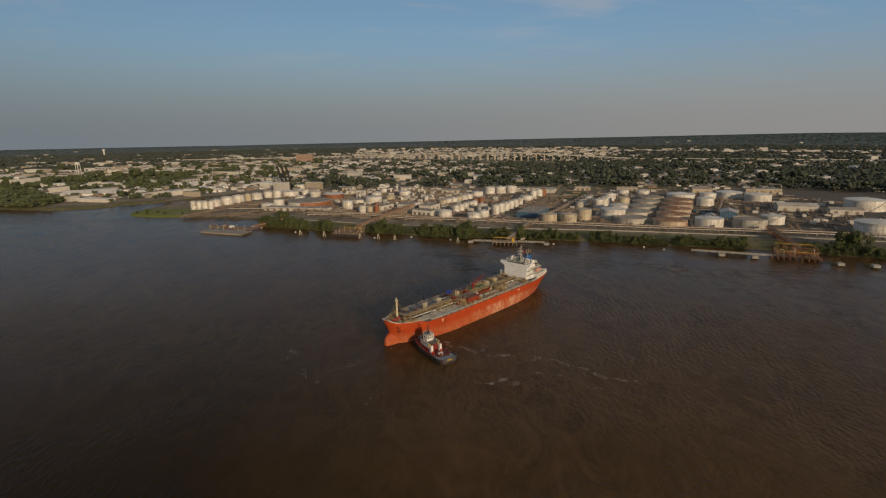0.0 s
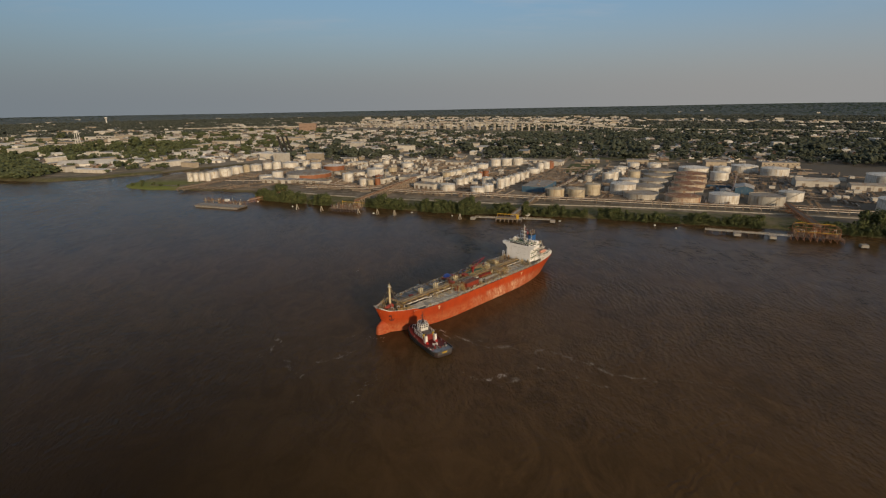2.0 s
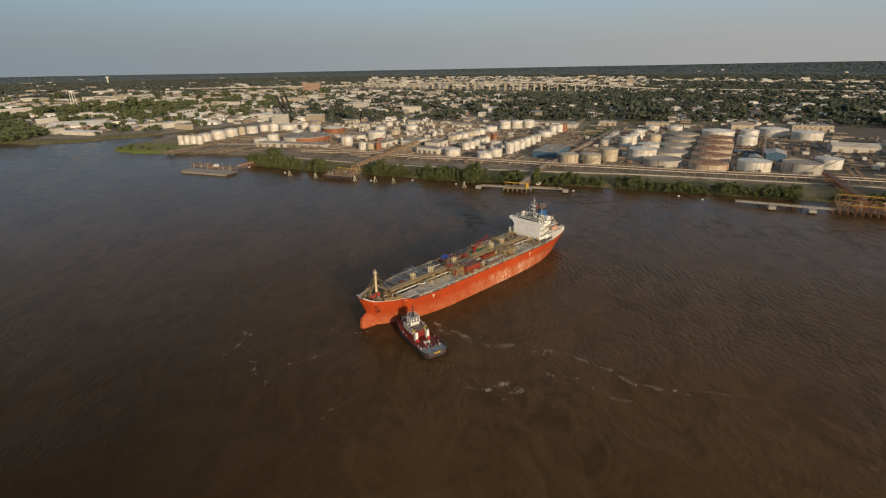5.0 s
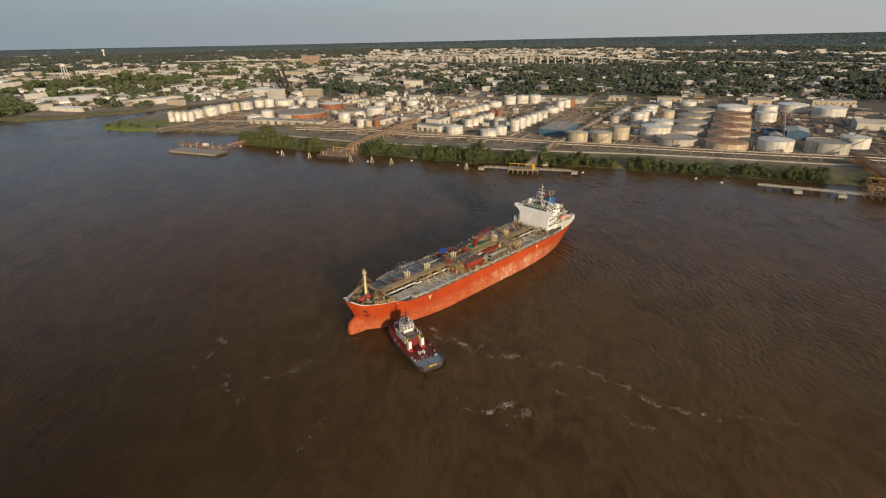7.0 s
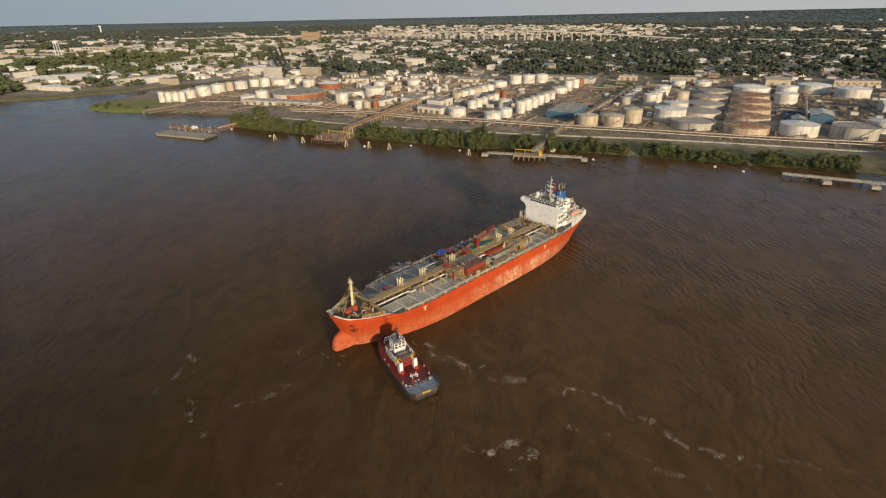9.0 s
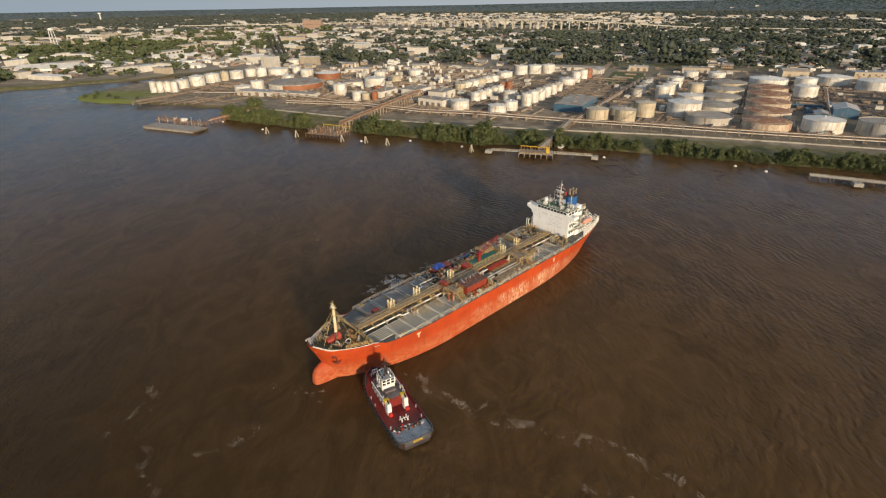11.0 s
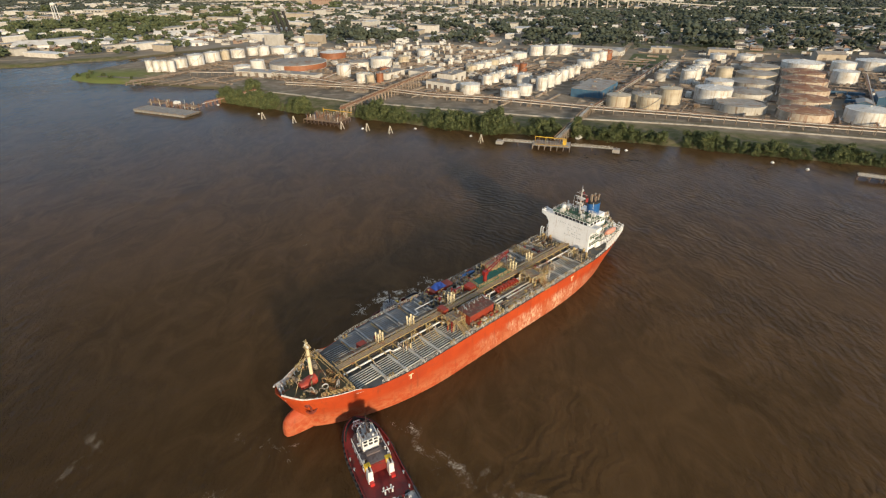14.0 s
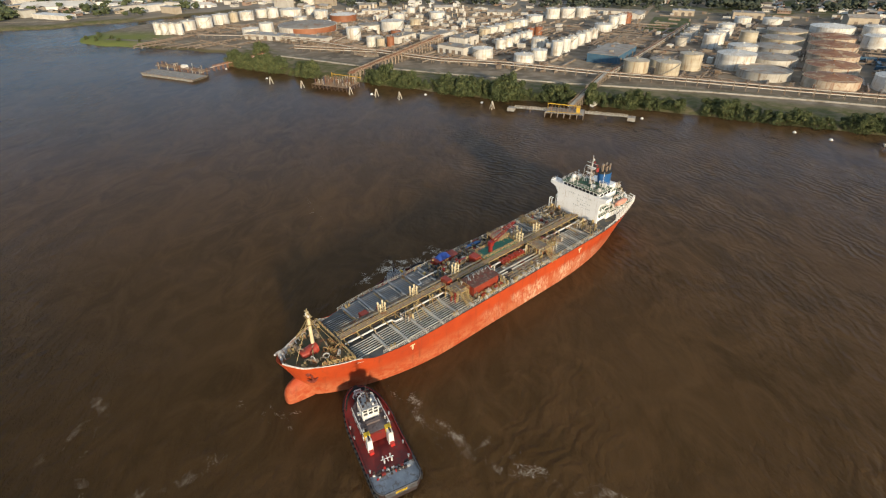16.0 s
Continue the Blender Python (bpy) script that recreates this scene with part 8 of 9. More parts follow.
# elevated highway across the back of the town
HIGHWAY = [(-900, 1990), (-400, 2010), (-207, 1964), (-17, 1837), (174, 1719), (346, 1613), (454, 1557), (620, 1520), (800, 1470), (1050, 1370), (1500, 1160)]
hw = thing("elevated_highway", "long pale concrete elevated highway on slim piers", "bridge")
line = HIGHWAY
pts = along(line, 27) + [line[-1]]


def road_height(x):
    """Height of the highway's deck along its way."""
    return float(np.interp(x, [-900, -400, -207, -17, 174, 346, 454, 620, 800, 1500], [6, 8, 12, 20, 28, 31, 29, 20, 10, 8]))


for (x, y), (x2, y2) in zip(pts, pts[1:]):
    d = Vector((x2 - x, y2 - y, 0)).normalized()
    s = Vector((-d.y, d.x, 0))
    g = Geo()
    z = road_height(x)
    for k in (-1, 1):
        g.tube([(x + s.x * 5 * k, y + s.y * 5 * k, 0), (x + s.x * 5 * k, y + s.y * 5 * k, z - 2)], 1.7, 6)
    g.tube([(x - s.x * 9, y - s.y * 9, z - 1.9), (x + s.x * 9, y + s.y * 9, z - 1.9)], 0.9, 4)
    part("pier", g, M["concrete_pale"], hw)
g = Geo()
for side in (-1, 1):
    for i, (x, y) in enumerate(pts):
        a, b = Vector(pts[max(i - 1, 0)]), Vector(pts[min(i + 1, len(pts) - 1)])
        d = (b - a).normalized()
        o = Vector((-d.y, d.x)) * 9 * side
        g.v += [(x + o.x, y + o.y, road_height(x) - 1.0), (x + o.x, y + o.y, road_height(x) + 0.8)]
n = len(pts)
for i in range(n - 1):
    a, b = 2 * i, 2 * n + 2 * i
    g.f += [(a, a + 2, a + 3, a + 1), (b, b + 1, b + 3, b + 2), (a, b, b + 2, a + 2), (a + 1, a + 3, b + 3, b + 1)]
part("deck", g, M["concrete_pale"], hw)


# blue and grey containers standing in the eastern yard
def container(x, y, turn, mat, tone):
    ob = thing("container", tone + " steel freight container in the yard", "container", pose(x, y, GROUND, 0, 0, turn), group="containers in the eastern yard")
    g = Geo()
    g.box(-6, -1.22, 0.0, 6, 1.22, 2.75)
    for k in range(20):
        g.box(-5.8 + 0.6 * k, -1.27, 0.15, -5.5 + 0.6 * k, 1.27, 2.6)
    part("body", g, M[mat], ob)
    for s in (-1, 1):
        g = Geo()
        g.box(6.0, s * 0.61 - 0.56, 0.1, 6.08, s * 0.61 + 0.56, 2.65)
        part("door", g, M[mat], ob)


for k, (x, y, turn, mat, tone) in enumerate(((386, 372, -25, "wall_blue", "blue"), (398, 366, -25, "wall_blue", "blue"), (390, 350, 62, "roof_dark", "dark grey"), (381, 352, 62, "wall_blue", "blue"),
                                             (404, 354, -25, "roof_dark", "dark grey"), (414, 362, -25, "white_paint", "white"), (420, 378, 62, "wall_blue", "blue"), (376, 338, -25, "wall_blue", "blue"))):
    container(x, y, turn, mat, tone)


# low product lines on sleepers that thread the yards between the tanks
def yard_lines(x0, x1, y0, y1, turn, count, seed):
    r = random.Random(seed)
    lines, blocks = Geo(), Geo()
    d = Vector((math.cos(radians(turn)), math.sin(radians(turn)), 0))
    side = Vector((-d.y, d.x, 0))

    def clear(p):
        return all((p.x - x) ** 2 + (p.y - y) ** 2 > (q + 1.6) ** 2 for x, y, q in TANKS) and x0 < p.x < x1 and np.interp(p.x, [-110, 28, 156, 311, 480, 560], [419, 365, 315, 255, 188, 150]) + 5 < p.y < y1

    for k in range(count):
        p = Vector((r.uniform(x0, x1), r.uniform(y0, y1), 0))
        way, across = (d, side) if k % 3 else (side, d)
        if not clear(p):
            continue
        ends = []
        for s in (1, -1):
            n = 0
            while n < r.randint(6, 16) and clear(p + way * s * 3.0 * (n + 1)):
                n += 1
            ends.append(p + way * s * 3.0 * n)
        if (ends[0] - ends[1]).length < 12:
            continue
        z = GROUND + r.choice((0.7, 0.9, 1.3))
        for i in range(r.randint(1, 4)):
            o = across * i * 0.75
            a, b = ends[0] + o, ends[1] + o
            lines.tube([(a.x, a.y, GROUND - 0.2), (a.x, a.y, z), (b.x, b.y, z), (b.x, b.y, GROUND - 0.2)], r.choice((0.16, 0.2, 0.28)), 5)
        steps = int((ends[0] - ends[1]).length / 6)
        for i in range(steps + 1):
            q = ends[1].lerp(ends[0], i / max(steps, 1)) + across * 1.1
            blocks.box(-0.2, -1.5, -0.2, 0.2, 1.5, z - GROUND - 0.12, pose(q.x, q.y, GROUND, 0, 0, math.degrees(math.atan2(way.y, way.x))))
    tagged(part("yard_pipes", lines, M["rack_steel"]), "grey low pipelines threading between the tanks", "pipes", kind="stuff")
    tagged(part("pipe_sleepers", blocks, M["rack_steel"]), "weathered sleepers that carry the low pipelines", "pipe supports", kind="stuff")


yard_lines(160, 540, 250, 560, 58, 330, 5)
yard_lines(-280, 160, 380, 660, 55, 260, 6)

# ---- the town, its trees, and the far woods ----
EYE = np.array([34.0, -140.0])


def batch(name, verts, faces, spots, material, label, category):
    """One object of many copies of a small mesh. spots: rows of x, y, z, turn, sx, sy, sz. Each copy's points shift a little at random."""
    verts, faces, spots = np.array(verts, float), np.array(faces, int), np.array(spots, float)
    n, k = len(spots), len(verts)
    c, s = np.cos(spots[:, 3])[:, None], np.sin(spots[:, 3])[:, None]
    x, y, z = verts[None, :, 0] * spots[:, 4:5], verts[None, :, 1] * spots[:, 5:6], verts[None, :, 2] * spots[:, 6:7]
    out = np.stack([c * x - s * y + spots[:, 0:1], s * x + c * y + spots[:, 1:2], z + spots[:, 2:3]], -1).reshape(-1, 3)
    f = (faces[None] + (np.arange(n) * k)[:, None, None]).reshape(-1, faces.shape[1])
    me = bpy.data.meshes.new(name)
    me.vertices.add(len(out))
    me.vertices.foreach_set("co", out.ravel())
    me.loops.add(f.size)
    me.loops.foreach_set("vertex_index", f.ravel())
    me.polygons.add(len(f))
    me.polygons.foreach_set("loop_start", np.arange(len(f)) * f.shape[1])
    me.update(calc_edges=True)
    me.validate()
    me.shade_flat()
    me.materials.append(material)
    return tagged(new(name, me), label, category, kind="stuff")


def lumps(seed, count, spread):
    """A rough crown: several dented balls, one mesh of triangles, about 1 across and 1 high."""
    r = np.random.default_rng(seed)
    t = (1 + 5 ** 0.5) / 2
    ico = np.array([(-1, t, 0), (1, t, 0), (-1, -t, 0), (1, -t, 0), (0, -1, t), (0, 1, t), (0, -1, -t), (0, 1, -t), (t, 0, -1), (t, 0, 1), (-t, 0, -1), (-t, 0, 1)]) / 1.9
    tri = [(0, 11, 5), (0, 5, 1), (0, 1, 7), (0, 7, 10), (0, 10, 11), (1, 5, 9), (5, 11, 4), (11, 10, 2), (10, 7, 6), (7, 1, 8), (3, 9, 4), (3, 4, 2), (3, 2, 6), (3, 6, 8), (3, 8, 9), (4, 9, 5), (2, 4, 11), (6, 2, 10), (8, 6, 7), (9, 8, 1)]
    vs, fs = [], []
    for k in range(count):
        a, q = r.uniform(0, 6.28), spread * r.uniform(0.3, 1)
        size = r.uniform(0.17, 0.30) * (11 / max(count, 11)) ** 0.45 if count > 2 else r.uniform(0.32, 0.42)
        c = np.array([q * np.cos(a) * 0.5, q * np.sin(a) * 0.5, r.uniform(0.35, 0.8)])
        fs += [tuple(i + len(vs) for i in f) for f in tri]
        vs += (ico * size * r.uniform(0.65, 1.3, (12, 1)) * [1, 1, 0.85] + c).tolist()
    n = len(vs)
    vs += [(-0.03, -0.02, -0.1), (0.03, -0.02, -0.1), (0, 0.035, -0.1), (0, 0, 0.5)]
    fs += [(n, n + 1, n + 3), (n + 1, n + 2, n + 3), (n + 2, n, n + 3)]
    return vs, fs


def plant_edge(x):
    """How far inland the works reach."""
    return np.interp(x, [-1500, -450, -330, -200, 0, 150, 260, 430, 640, 760, 1000], [600, 590, 655, 690, 735, 690, 675, 645, 575, 470, 330])


rng = np.random.default_rng(11)


def zones(x, y):
    """For spots on land: chances of a tree, of a small house and of a hall."""
    dist = np.hypot(x - EYE[0], y - EYE[1])
    slope = (x - EYE[0]) / np.maximum(y - EYE[1], 1)
    patch = np.sin(x / 170 + 1.3) * np.cos(y / 120 - 0.4) + 0.6 * np.sin(x / 61 + y / 83) + 0.4 * np.sin(x / 29 - y / 37)
    edge = 0.14 + 0.13 * np.clip((dist - 1300) / 900, 0, 1)
    middle = (slope > -0.42) & (slope < edge) & (dist < 2600)
    left = slope <= -0.42
    pale = left & (dist > 1500) & (dist < 1900) | (slope > 0.3) & (dist > 2450) & (dist < 2750) | (slope > -0.1) & (slope < 0.44) & (dist > 1950) & (dist < 3100)
    tree = np.where(middle, 0.22 + 0.55 * (patch > 0.7), np.where(left, 0.60 + 0.38 * np.tanh(3.0 * (patch - 0.05)), 0.62 + 0.30 * np.tanh(3.0 * (patch + 0.15))))
    green_belt = left & (slope > -0.82) & (dist > 1060) & (dist < 1480) & (patch > -0.75)
    tree = np.where(green_belt, 0.84, tree)
    tree = np.where((slope > -0.06) & (slope < 0.15) & (dist > 980) & (dist < 1330) & (patch > -0.5), 0.72, tree)
    tree = np.where((dist > 2300) & ~pale, 0.80, tree)
    tree = np.where(pale, 0.16, tree)
    hall = np.where(middle, 0.30, np.where(left, 0.24, 0.04))
    hall = np.where(pale, 0.58, np.where(dist > 2600, 0.05, hall))
    small = np.where(middle, 0.86, np.where(left, 0.55, 0.80))
    return tree, small, hall


def lattice(cell, reach):
    """Spots on the town's street grid within the view."""
    n = int(reach * 1.5 / cell)
    i, j = np.meshgrid(np.arange(-n, n), np.arange(-n, n))
    t = radians(-22)
    x, y = EYE[0] + cell * (i * math.cos(t) - j * math.sin(t)), EYE[1] + cell * (i * math.sin(t) + j * math.cos(t))
    d, a = np.hypot(x - EYE[0], y - EYE[1]), np.arctan2(x - EYE[0], y - EYE[1])
    keep = (d > 520) & (d < reach) & (np.abs(a) < 0.98)
    x, y, i, j = x[keep], y[keep], i[keep], j[keep]
    hx_, hy_ = [p[0] for p in HIGHWAY], [p[1] for p in HIGHWAY]
    off = y - np.interp(x, hx_, hy_)
    ok = (shore_distance(x, y) > 24) & (y > plant_edge(x) + 14) & ~creek_woods(x, y) & ~((off > np.where(x < 520, -190, -70)) & (off < 45) & (x > -950) & (x < 620))
    return x[ok], y[ok], i[ok], j[ok]


def creek_woods(x, y):
    """The dense belt of trees on the creek's far bank."""
    return (x < -535) & (x > -1100) & (y < 640 + (-545 - x) * 0.95) & (y < 960)


BIG_CELL, CELL = 51.0, 17.0
hx, hy, hi, hj = lattice(BIG_CELL, 3400)
_, _, hall_p = zones(hx, hy)
is_hall = rng.uniform(0, 1, len(hx)) < hall_p
busy = set(zip(hi[is_hall].tolist(), hj[is_hall].tolist()))
sx_, sy_, si, sj = lattice(CELL, 3400)
ratio = BIG_CELL / CELL
in_hall = np.array([(a, b) in busy for a, b in zip(np.round(si / ratio).astype(int).tolist(), np.round(sj / ratio).astype(int).tolist())])
street = (si % 7 == 0) | (sj % 13 == 0)
tree_p, small_p, _ = zones(sx_, sy_)
roll = rng.uniform(0, 1, len(sx_))
px, py = sx_ + rng.uniform(-4, 4, len(sx_)), sy_ + rng.uniform(-4, 4, len(sx_))
dist = np.hypot(px - EYE[0], py - EYE[1])
N = len(px)
tree = (roll < tree_p * np.where(street, 0.35, 1.0)) & ~(in_hall & (roll > 0.06))
house = ~tree & ~in_hall & ~street & (rng.uniform(0, 1, N) < small_p) & (dist < 2700)
hall_x, hall_y = hx[is_hall] + rng.uniform(-8, 8, is_hall.sum()), hy[is_hall] + rng.uniform(-8, 8, is_hall.sum())


def height_at(x, y):
    return GROUND + rise_at(x) * np.clip((np.hypot(x, y + 170) - 3300) / 1570, 0, 1) ** 1.6


def rows(mask, turn, sx, sy, sz, dz=0.0):
    x, y = px[mask], py[mask]
    n = len(x)
    return np.stack([x, y, height_at(x, y) + dz, turn(n), sx(n), sy(n), sz(n)], -1)


spin = lambda n: rng.uniform(0, 6.28, n)
near = dist < 1150
for k in range(3):
    some = tree & near & (px > -260) & (np.arange(N) % 3 == k)
    w = 5.5 + rng.gamma(3.0, 2.4, some.sum())
    batch("suburb_trees", *lumps(40 + k, 20, 1.0), rows(some, spin, lambda n: w, lambda n: w, lambda n: w * rng.uniform(0.75, 1.05, n)), M["leaf_tree"], "dark green broad-leaved trees among the houses", "trees")
for k in range(2):
    some = tree & (dist < 1900) & (px <= -260) & (np.arange(N) % 2 == k)
    w = 6.0 + rng.gamma(3.0, 2.2, some.sum())
    batch("suburb_trees", *lumps(45 + k, 16, 1.0), rows(some, spin, lambda n: w, lambda n: w, lambda n: w * rng.uniform(0.7, 1.0, n)), M["leaf_creek_sunlit"], "fresh green broad-leaved trees beyond the creek", "trees")
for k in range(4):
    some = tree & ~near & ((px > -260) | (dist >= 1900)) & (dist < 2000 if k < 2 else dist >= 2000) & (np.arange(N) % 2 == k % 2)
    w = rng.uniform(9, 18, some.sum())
    batch("town_woods", *lumps(50 + k, 6, 0.85), rows(some, spin, lambda n: w * 1.15, lambda n: w * 1.15, lambda n: w * rng.uniform(0.6, 0.9, n)), M["leaf_tree" if k < 2 else "leaf_far_haze"], "dark green woods of the far town", "trees")

wx, wy = rng.uniform(-1100, -530, 3600), rng.uniform(520, 960, 3600)
belt = creek_woods(wx, wy) & (shore_distance(wx, wy) > 3)
wx, wy = wx[belt], wy[belt]
ww = rng.uniform(8, 15, len(wx))
for k in range(3):
    batch("creek_trees", *lumps(70 + k, 7, 0.8), np.stack([wx, wy, np.full(len(wx), GROUND - 0.6), spin(len(wx)), ww, ww, ww * rng.uniform(0.6, 0.95, len(wx))], -1)[k::3], M["leaf_creek_sunlit"], "dense green trees on the creek bank", "trees")

BOX_V = [(-0.5, -0.5, -0.1), (0.5, -0.5, -0.1), (0.5, 0.5, -0.1), (-0.5, 0.5, -0.1), (-0.5, -0.5, 0.97), (0.5, -0.5, 0.97), (0.5, 0.5, 0.97), (-0.5, 0.5, 0.97)]
BOX_F = [(0, 1, 5, 4), (1, 2, 6, 5), (2, 3, 7, 6), (3, 0, 4, 7)]
TOP_V = [(-0.51, -0.51, 0.97), (0.51, -0.51, 0.97), (0.51, 0.51, 0.97), (-0.51, 0.51, 0.97), (-0.51, -0.51, 1.04), (0.51, -0.51, 1.04), (0.51, 0.51, 1.04), (-0.51, 0.51, 1.04)]
TOP_F = [(4, 5, 6, 7), (0, 1, 5, 4), (1, 2, 6, 5), (2, 3, 7, 6), (3, 0, 4, 7)]
GABLE_V = [(-0.55, -0.58, 0.93), (0.55, -0.58, 0.93), (0.55, 0.58, 0.93), (-0.55, 0.58, 0.93), (-0.48, 0, 1.5), (0.48, 0, 1.5)]
GABLE_F = [(0, 1, 5, 4), (2, 3, 4, 5), (1, 2, 5, 5), (3, 0, 4, 4)]
grid = lambda n: np.radians(-22 + 90 * rng.integers(0, 2, n) + rng.normal(0, 3, n))
WIN_V, WIN_F = [], []
for s in (-1, 1):
    for k in range(5):
        b = len(WIN_V)
        x = -0.4 + 0.2 * k
        WIN_V += [(x - 0.05, 0.507 * s, 0.42), (x + 0.05, 0.507 * s, 0.42), (x + 0.05, 0.507 * s, 0.72), (x - 0.05, 0.507 * s, 0.72)]
        WIN_F.append((b, b + 1, b + 2, b + 3))
nh = len(hall_x)
hall_rows = np.stack([hall_x, hall_y, height_at(hall_x, hall_y), grid(nh), rng.gamma(4.0, 6.5, nh) + 8, rng.uniform(9, 24, nh), rng.gamma(6.0, 0.95, nh) + 1.5], -1)
for k, (wall_m, roof_m, tone) in enumerate((("wall_pale", "roof_white", "pale"), ("wall_tan", "roof_metal", "tan"), ("wall_pale", "roof_grey", "grey"))):
    batch("town_hall_walls", BOX_V, BOX_F, hall_rows[k::3], M[wall_m], tone + " walls of commercial halls in the town", "buildings")
    batch("town_hall_roofs", TOP_V, TOP_F, hall_rows[k::3], M[roof_m], tone + " flat roofs of commercial halls in the town", "roofs")
batch("town_hall_windows", WIN_V, WIN_F, hall_rows[::4], M["glass_dark"], "dark windows and doors of commercial halls", "windows")
for k, (wall_m, roof_m) in enumerate((("white_paint", "roof_white"), ("wall_pale", "roof_dark"), ("wall_brick", "roof_grey"), ("wall_tan", "roof_metal"))):
    some = house & (np.arange(N) % 4 == k)
    r4 = rows(some, grid, lambda n: rng.uniform(8, 16, n), lambda n: rng.uniform(6, 10.5, n), lambda n: rng.uniform(2.8, 5.2, n))
    batch("house_walls", BOX_V, BOX_F, r4, M[wall_m], "walls of small town houses", "houses")
    batch("house_roofs", GABLE_V, GABLE_F, r4, M[roof_m], "pitched roofs of small town houses", "roofs")
    batch("house_windows", WIN_V, WIN_F, r4[dist[some] < 1400], M["glass_dark"], "dark windows of small town houses", "windows")

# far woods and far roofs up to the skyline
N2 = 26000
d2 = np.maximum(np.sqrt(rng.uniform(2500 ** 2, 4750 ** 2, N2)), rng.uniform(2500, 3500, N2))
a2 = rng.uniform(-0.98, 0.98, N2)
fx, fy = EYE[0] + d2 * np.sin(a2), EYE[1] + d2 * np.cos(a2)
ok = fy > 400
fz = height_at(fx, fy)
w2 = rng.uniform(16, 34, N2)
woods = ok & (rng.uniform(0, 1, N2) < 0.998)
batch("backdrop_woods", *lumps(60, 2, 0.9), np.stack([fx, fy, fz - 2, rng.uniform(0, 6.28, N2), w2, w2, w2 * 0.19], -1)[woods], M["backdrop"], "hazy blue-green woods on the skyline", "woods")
roofs = ok & ~woods
fr = np.stack([fx, fy, fz, np.full(N2, -0.4), w2 * 0.9, w2 * 0.5, rng.uniform(5, 8, N2)], -1)[roofs & (d2 < 4100)]
batch("far_hall_walls", BOX_V, BOX_F, fr, M["wall_pale"], "pale halls far off in the woods", "buildings")
batch("far_hall_roofs", TOP_V, TOP_F, fr, M["roof_grey"], "pale roofs far off in the woods", "roofs")

# pumps, vessels, posts and sheds between the tanks
tanks_at = np.array([(o.location.x, o.location.y, o.children[0].dimensions.x / 2) for o in scene.objects if o.get("category") == "tank"])
NC = 5200
cx = rng.uniform(-290, 620, NC)
cy = rng.uniform(230, 735, NC)
clear = (shore_distance(cx, cy) > 72) & (cy < plant_edge(cx))
clear &= (np.hypot(cx[:, None] - tanks_at[:, 0], cy[:, None] - tanks_at[:, 1]) > tanks_at[:, 2] + 2.5).all(1)
clear &= rng.uniform(0, 1, NC) < np.where((cx > -120) & (cx < 130), 0.95, 0.28)
cx, cy = cx[clear], cy[clear]
kind = rng.choice(5, len(cx), p=[0.16, 0.06, 0.38, 0.38, 0.02])
clear = ((kind != 1) & (kind != 4) | (cx < 60)) & ((kind == 2) | (kind == 3) | (shore_distance(cx, cy) > 125))
cx, cy, kind = cx[clear], cy[clear], kind[clear]
turn58 = lambda n: np.radians(58 + 90 * rng.integers(0, 2, n))


def clutter(k, name, v, f, mat, label, sx, sy, sz, z=0.0):
    m = kind == k
    n = int(m.sum())
    batch(name, v, f, np.stack([cx[m], cy[m], np.full(n, GROUND + z), turn58(n), rng.uniform(*sx, n), rng.uniform(*sy, n), rng.uniform(*sz, n)], -1), M[mat], label, "plant")


SOLID = BOX_F + [(4, 5, 6, 7)]
ring8 = [(0.5 * math.cos(2 * math.pi * k / 8), 0.5 * math.sin(2 * math.pi * k / 8)) for k in range(8)]
CYL_V = [(x, y, -0.1) for x, y in ring8] + [(x, y, 1.0) for x, y in ring8] + [(0, 0, 1.12)]
CYL_F = [(k, (k + 1) % 8, 8 + (k + 1) % 8, 8 + k) for k in range(8)] + [(8 + k, 8 + (k + 1) % 8, 16, 16) for k in range(8)]
clutter(0, "pump_sheds", BOX_V, SOLID, "wall_pale", "small pale pump houses between the tanks", (4, 9), (3, 6), (2.5, 4.5))
clutter(1, "small_vessels", CYL_V, CYL_F, "tank_white", "small white process vessels", (2.2, 4.5), (2.2, 4.5), (3, 7))
clutter(2, "pipe_runs", BOX_V, SOLID, "pipe_dull", "low dull pipe runs between the tanks", (12, 30), (0.5, 1.4), (0.8, 2.2))
clutter(3, "plant_gear", BOX_V, SOLID, "rack_steel", "brown steel plant gear and frames", (2, 6), (1.5, 4), (1.0, 3.5))
clutter(4, "slim_columns", CYL_V, CYL_F, "tank_cream", "slim cream columns and posts", (0.6, 1.1), (0.6, 1.1), (5, 11))

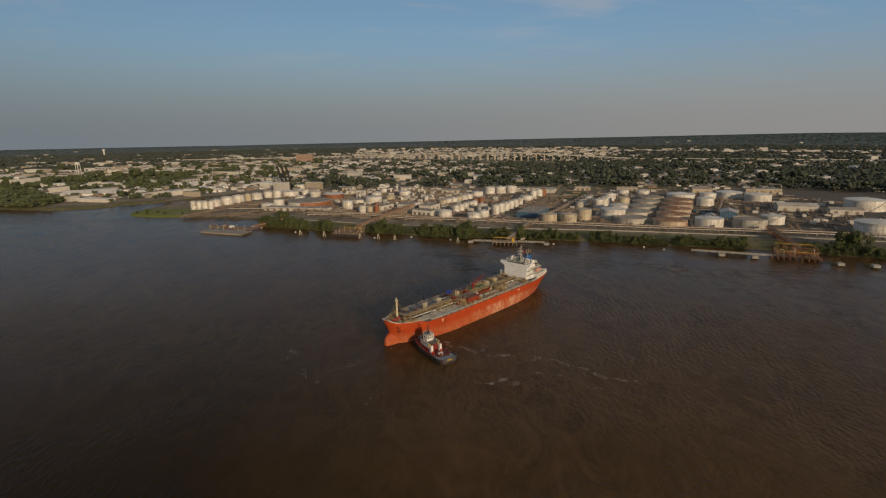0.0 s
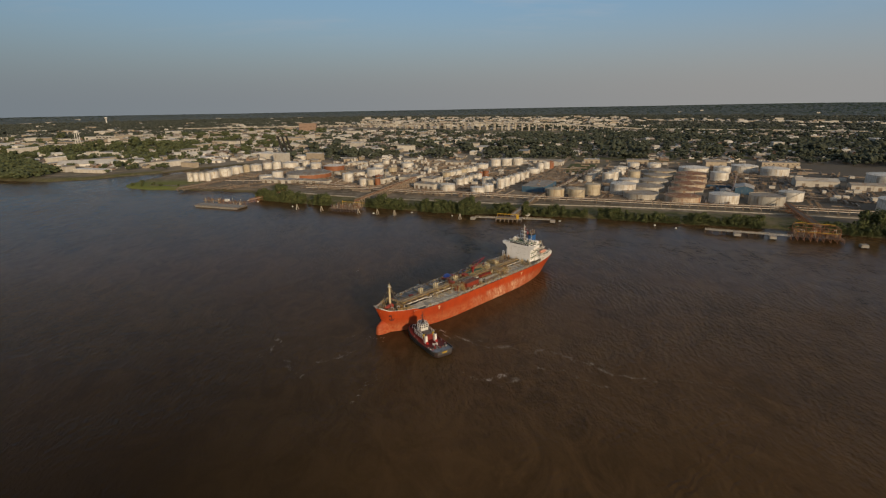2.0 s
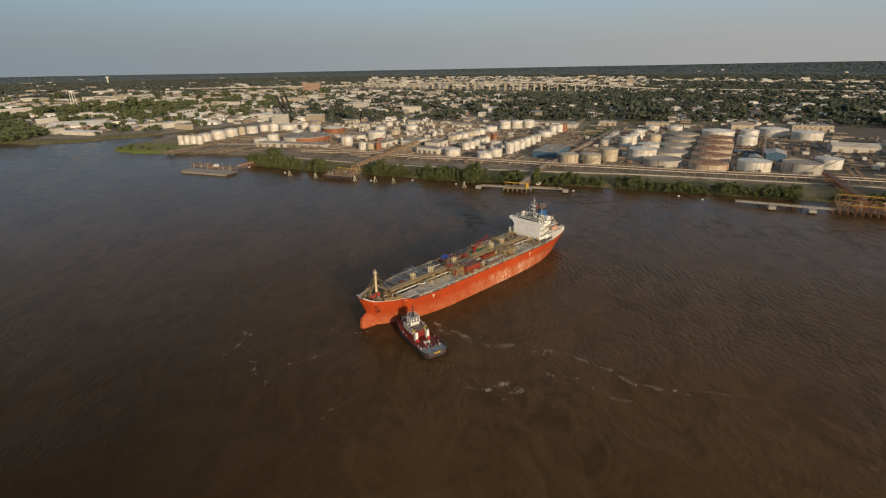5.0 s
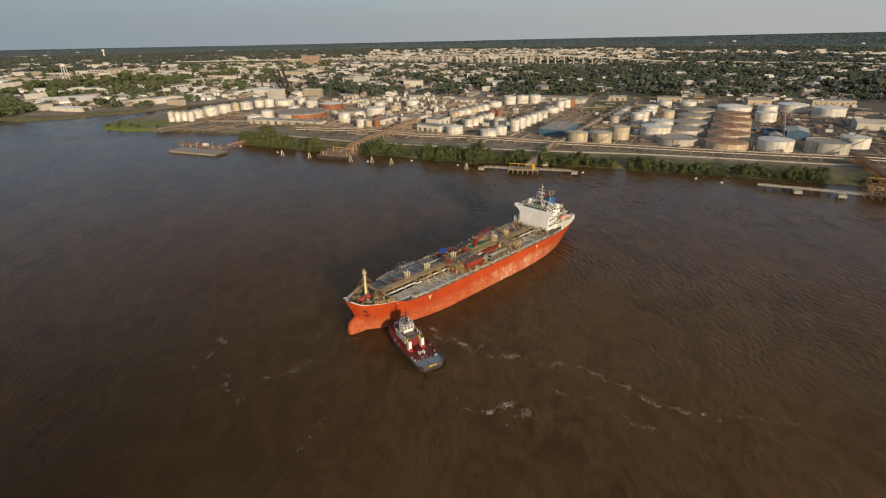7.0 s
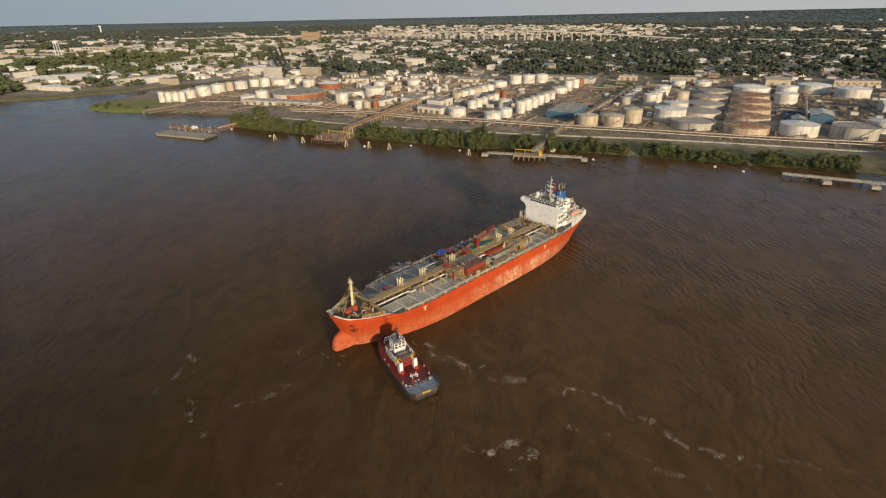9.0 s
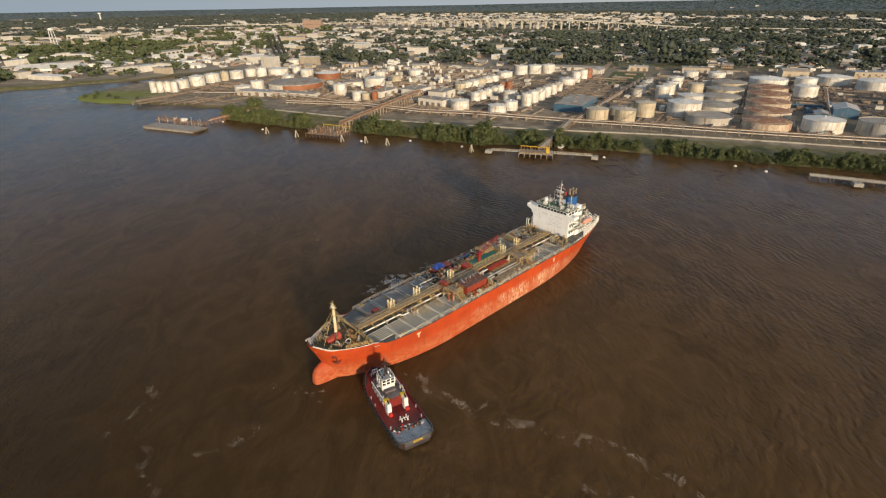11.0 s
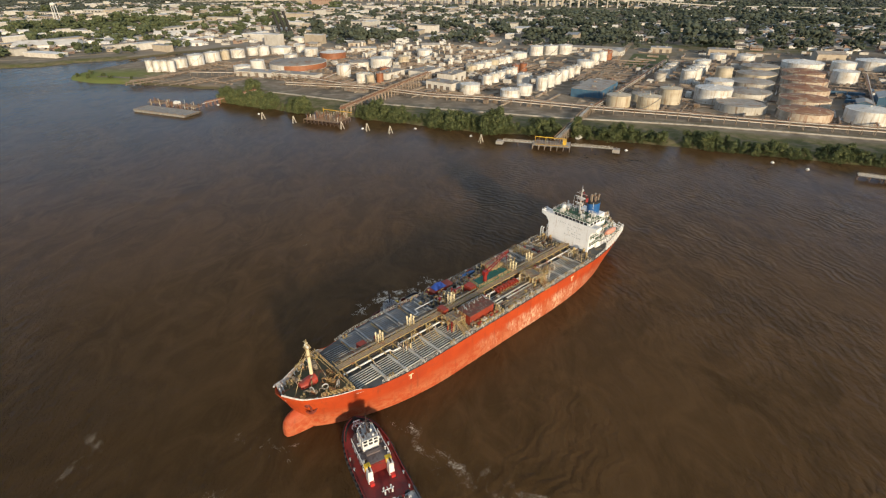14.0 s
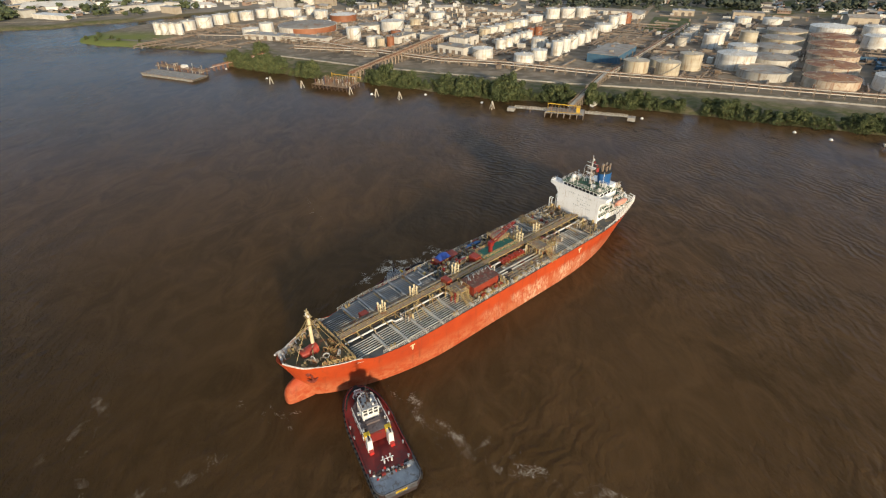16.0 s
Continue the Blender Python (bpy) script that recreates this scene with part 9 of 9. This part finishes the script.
# ---- foam left by the screws: lacy ribbons on the water ----
def foam_material():
    m = bpy.data.materials.new("foam")
    m.use_nodes = True
    nodes, links = m.node_tree.nodes, m.node_tree.links
    b = nodes["Principled BSDF"]
    b.inputs["Base Color"].default_value = (0.58, 0.50, 0.40, 1)
    b.inputs["Roughness"].default_value = 0.8
    where = place(nodes, links)
    lace = nodes.new("ShaderNodeTexNoise")
    lace.inputs["Scale"].default_value, lace.inputs["Detail"].default_value, lace.inputs["Roughness"].default_value, lace.inputs["Distortion"].default_value = 0.62, 6.0, 0.60, 2.2
    links.new(where, lace.inputs["Vector"])
    dens = nodes.new("ShaderNodeAttribute")
    dens.attribute_name = "foam_amount"
    # thin strings where the noise passes its middle, thicker where the wash is dense
    off = nodes.new("ShaderNodeMath")
    off.operation = "SUBTRACT"
    links.new(lace.outputs["Fac"], off.inputs[0])
    off.inputs[1].default_value = 0.5
    mag = nodes.new("ShaderNodeMath")
    mag.operation = "ABSOLUTE"
    links.new(off.outputs[0], mag.inputs[0])
    width = nodes.new("ShaderNodeMath")
    width.operation = "MULTIPLY"
    links.new(dens.outputs["Fac"], width.inputs[0])
    links.new(ramp(nodes, links, noise_at(nodes, links, where, 4, 5, 0.65), 0.47, 0.70), width.inputs[1])
    thin = nodes.new("ShaderNodeMath")
    thin.operation = "MULTIPLY_ADD"
    links.new(width.outputs[0], thin.inputs[0])
    thin.inputs[1].default_value = 0.040
    thin.inputs[2].default_value = 0.0
    sub = nodes.new("ShaderNodeMath")
    sub.operation = "SUBTRACT"
    links.new(thin.outputs[0], sub.inputs[0])
    links.new(mag.outputs[0], sub.inputs[1])
    alpha = nodes.new("ShaderNodeMapRange")
    alpha.inputs[1].default_value, alpha.inputs[2].default_value, alpha.inputs[4].default_value = 0.0, 0.008, 0.9
    links.new(sub.outputs[0], alpha.inputs[0])
    links.new(alpha.outputs[0], b.inputs["Alpha"])
    return m


M["foam"] = foam_material()


def foam_ribbon(points, width, strength, seed):
    pts = []
    ctrl = [Vector((*p, 0)) for p in points]
    for i in range(len(ctrl) - 1):
        p0, p1, p2, p3 = ctrl[max(i - 1, 0)], ctrl[i], ctrl[i + 1], ctrl[min(i + 2, len(ctrl) - 1)]
        for k in range(6):
            t = k / 6
            pts.append(0.5 * (2 * p1 + (p2 - p0) * t + (2 * p0 - 5 * p1 + 4 * p2 - p3) * t * t + (3 * p1 - p0 - 3 * p2 + p3) * t ** 3))
    pts.append(ctrl[-1])
    g, dens = Geo(), []
    for i, p in enumerate(pts):
        d = (pts[min(i + 1, len(pts) - 1)] - pts[max(i - 1, 0)]).normalized()
        nrm = Vector((-d.y, d.x, 0))
        end = min(1.0, 4 * i / len(pts), 4 * (len(pts) - 1 - i) / len(pts))
        p = p + nrm * 3.0 * noise.noise((p.x / 6, p.y / 6, 7.7 + seed))
        w = width * 1.25 * (0.7 + 0.6 * noise.noise((p.x / 9, p.y / 9, seed)))
        for k in range(5):
            q = p + nrm * w * (k - 2) / 2
            g.v.append((q.x, q.y, 0.03 + 0.002 * seed))
            dens.append(strength * end * (0, 0.7, 1, 0.7, 0)[k])
    for i in range(len(pts) - 1):
        for k in range(4):
            a = 5 * i + k
            g.f.append((a, a + 5, a + 6, a + 1)[::-1])
    ob = part("foam", g, M["foam"])
    att = ob.data.attributes.new("foam_amount", "FLOAT", "POINT")
    att.data.foreach_set("value", dens)
    tagged(ob, "lacy tan-white streak of foam on the river", "foam", kind="stuff")


foam_ribbon([(27, 5), (39, -7), (53, -16), (72, -22), (85, -28), (97, -41), (108, -48), (130, -54), (152, -66)], 2.6, 1.0, 1)
foam_ribbon([(25, 7), (31, 3), (36, -3), (46, -11), (60, -15)], 2.8, 1.0, 2)
foam_ribbon([(36, -32), (40, -42), (46, -45), (52, -44), (57, -42), (59, -47), (52, -50), (44, -49)], 2.6, 1.15, 3)
foam_ribbon([(-42, 2), (-38, -19), (-28, -35), (-20, -44)], 3.0, 0.55, 4)
foam_ribbon([(-24, -28), (-13, -20), (-6, -14)], 2.6, 0.73, 5)
foam_ribbon([(5, -36), (0, -49), (-6, -60)], 2.6, 0.73, 6)
foam_ribbon([(-48, 4), (-43, -3), (-45, -14), (-50, -26)], 2.6, 0.73, 7)
foam_ribbon([(-14, 1), (-5, -3), (3, -6), (9, -6)], 2.6, 0.73, 8)
foam_ribbon([(10, 48), (15, 56), (21, 61), (28, 63), (37, 68), (46, 71)], 5.0, 3.6, 9)
foam_ribbon([(-4, -1), (0, -3.5), (4, -3.0), (8, -0.5)], 0.9, 1.3, 13)
foam_ribbon([(14, 10), (20, 9), (32, 22), (46, 36)], 1.9, 0.56, 10)
foam_ribbon([(-22, 118), (-20, 108), (-14, 98), (-8, 92)], 2.2, 0.64, 11)
foam_ribbon([(60, -32), (78, -40), (92, -52), (104, -66)], 2.4, 0.7, 12)
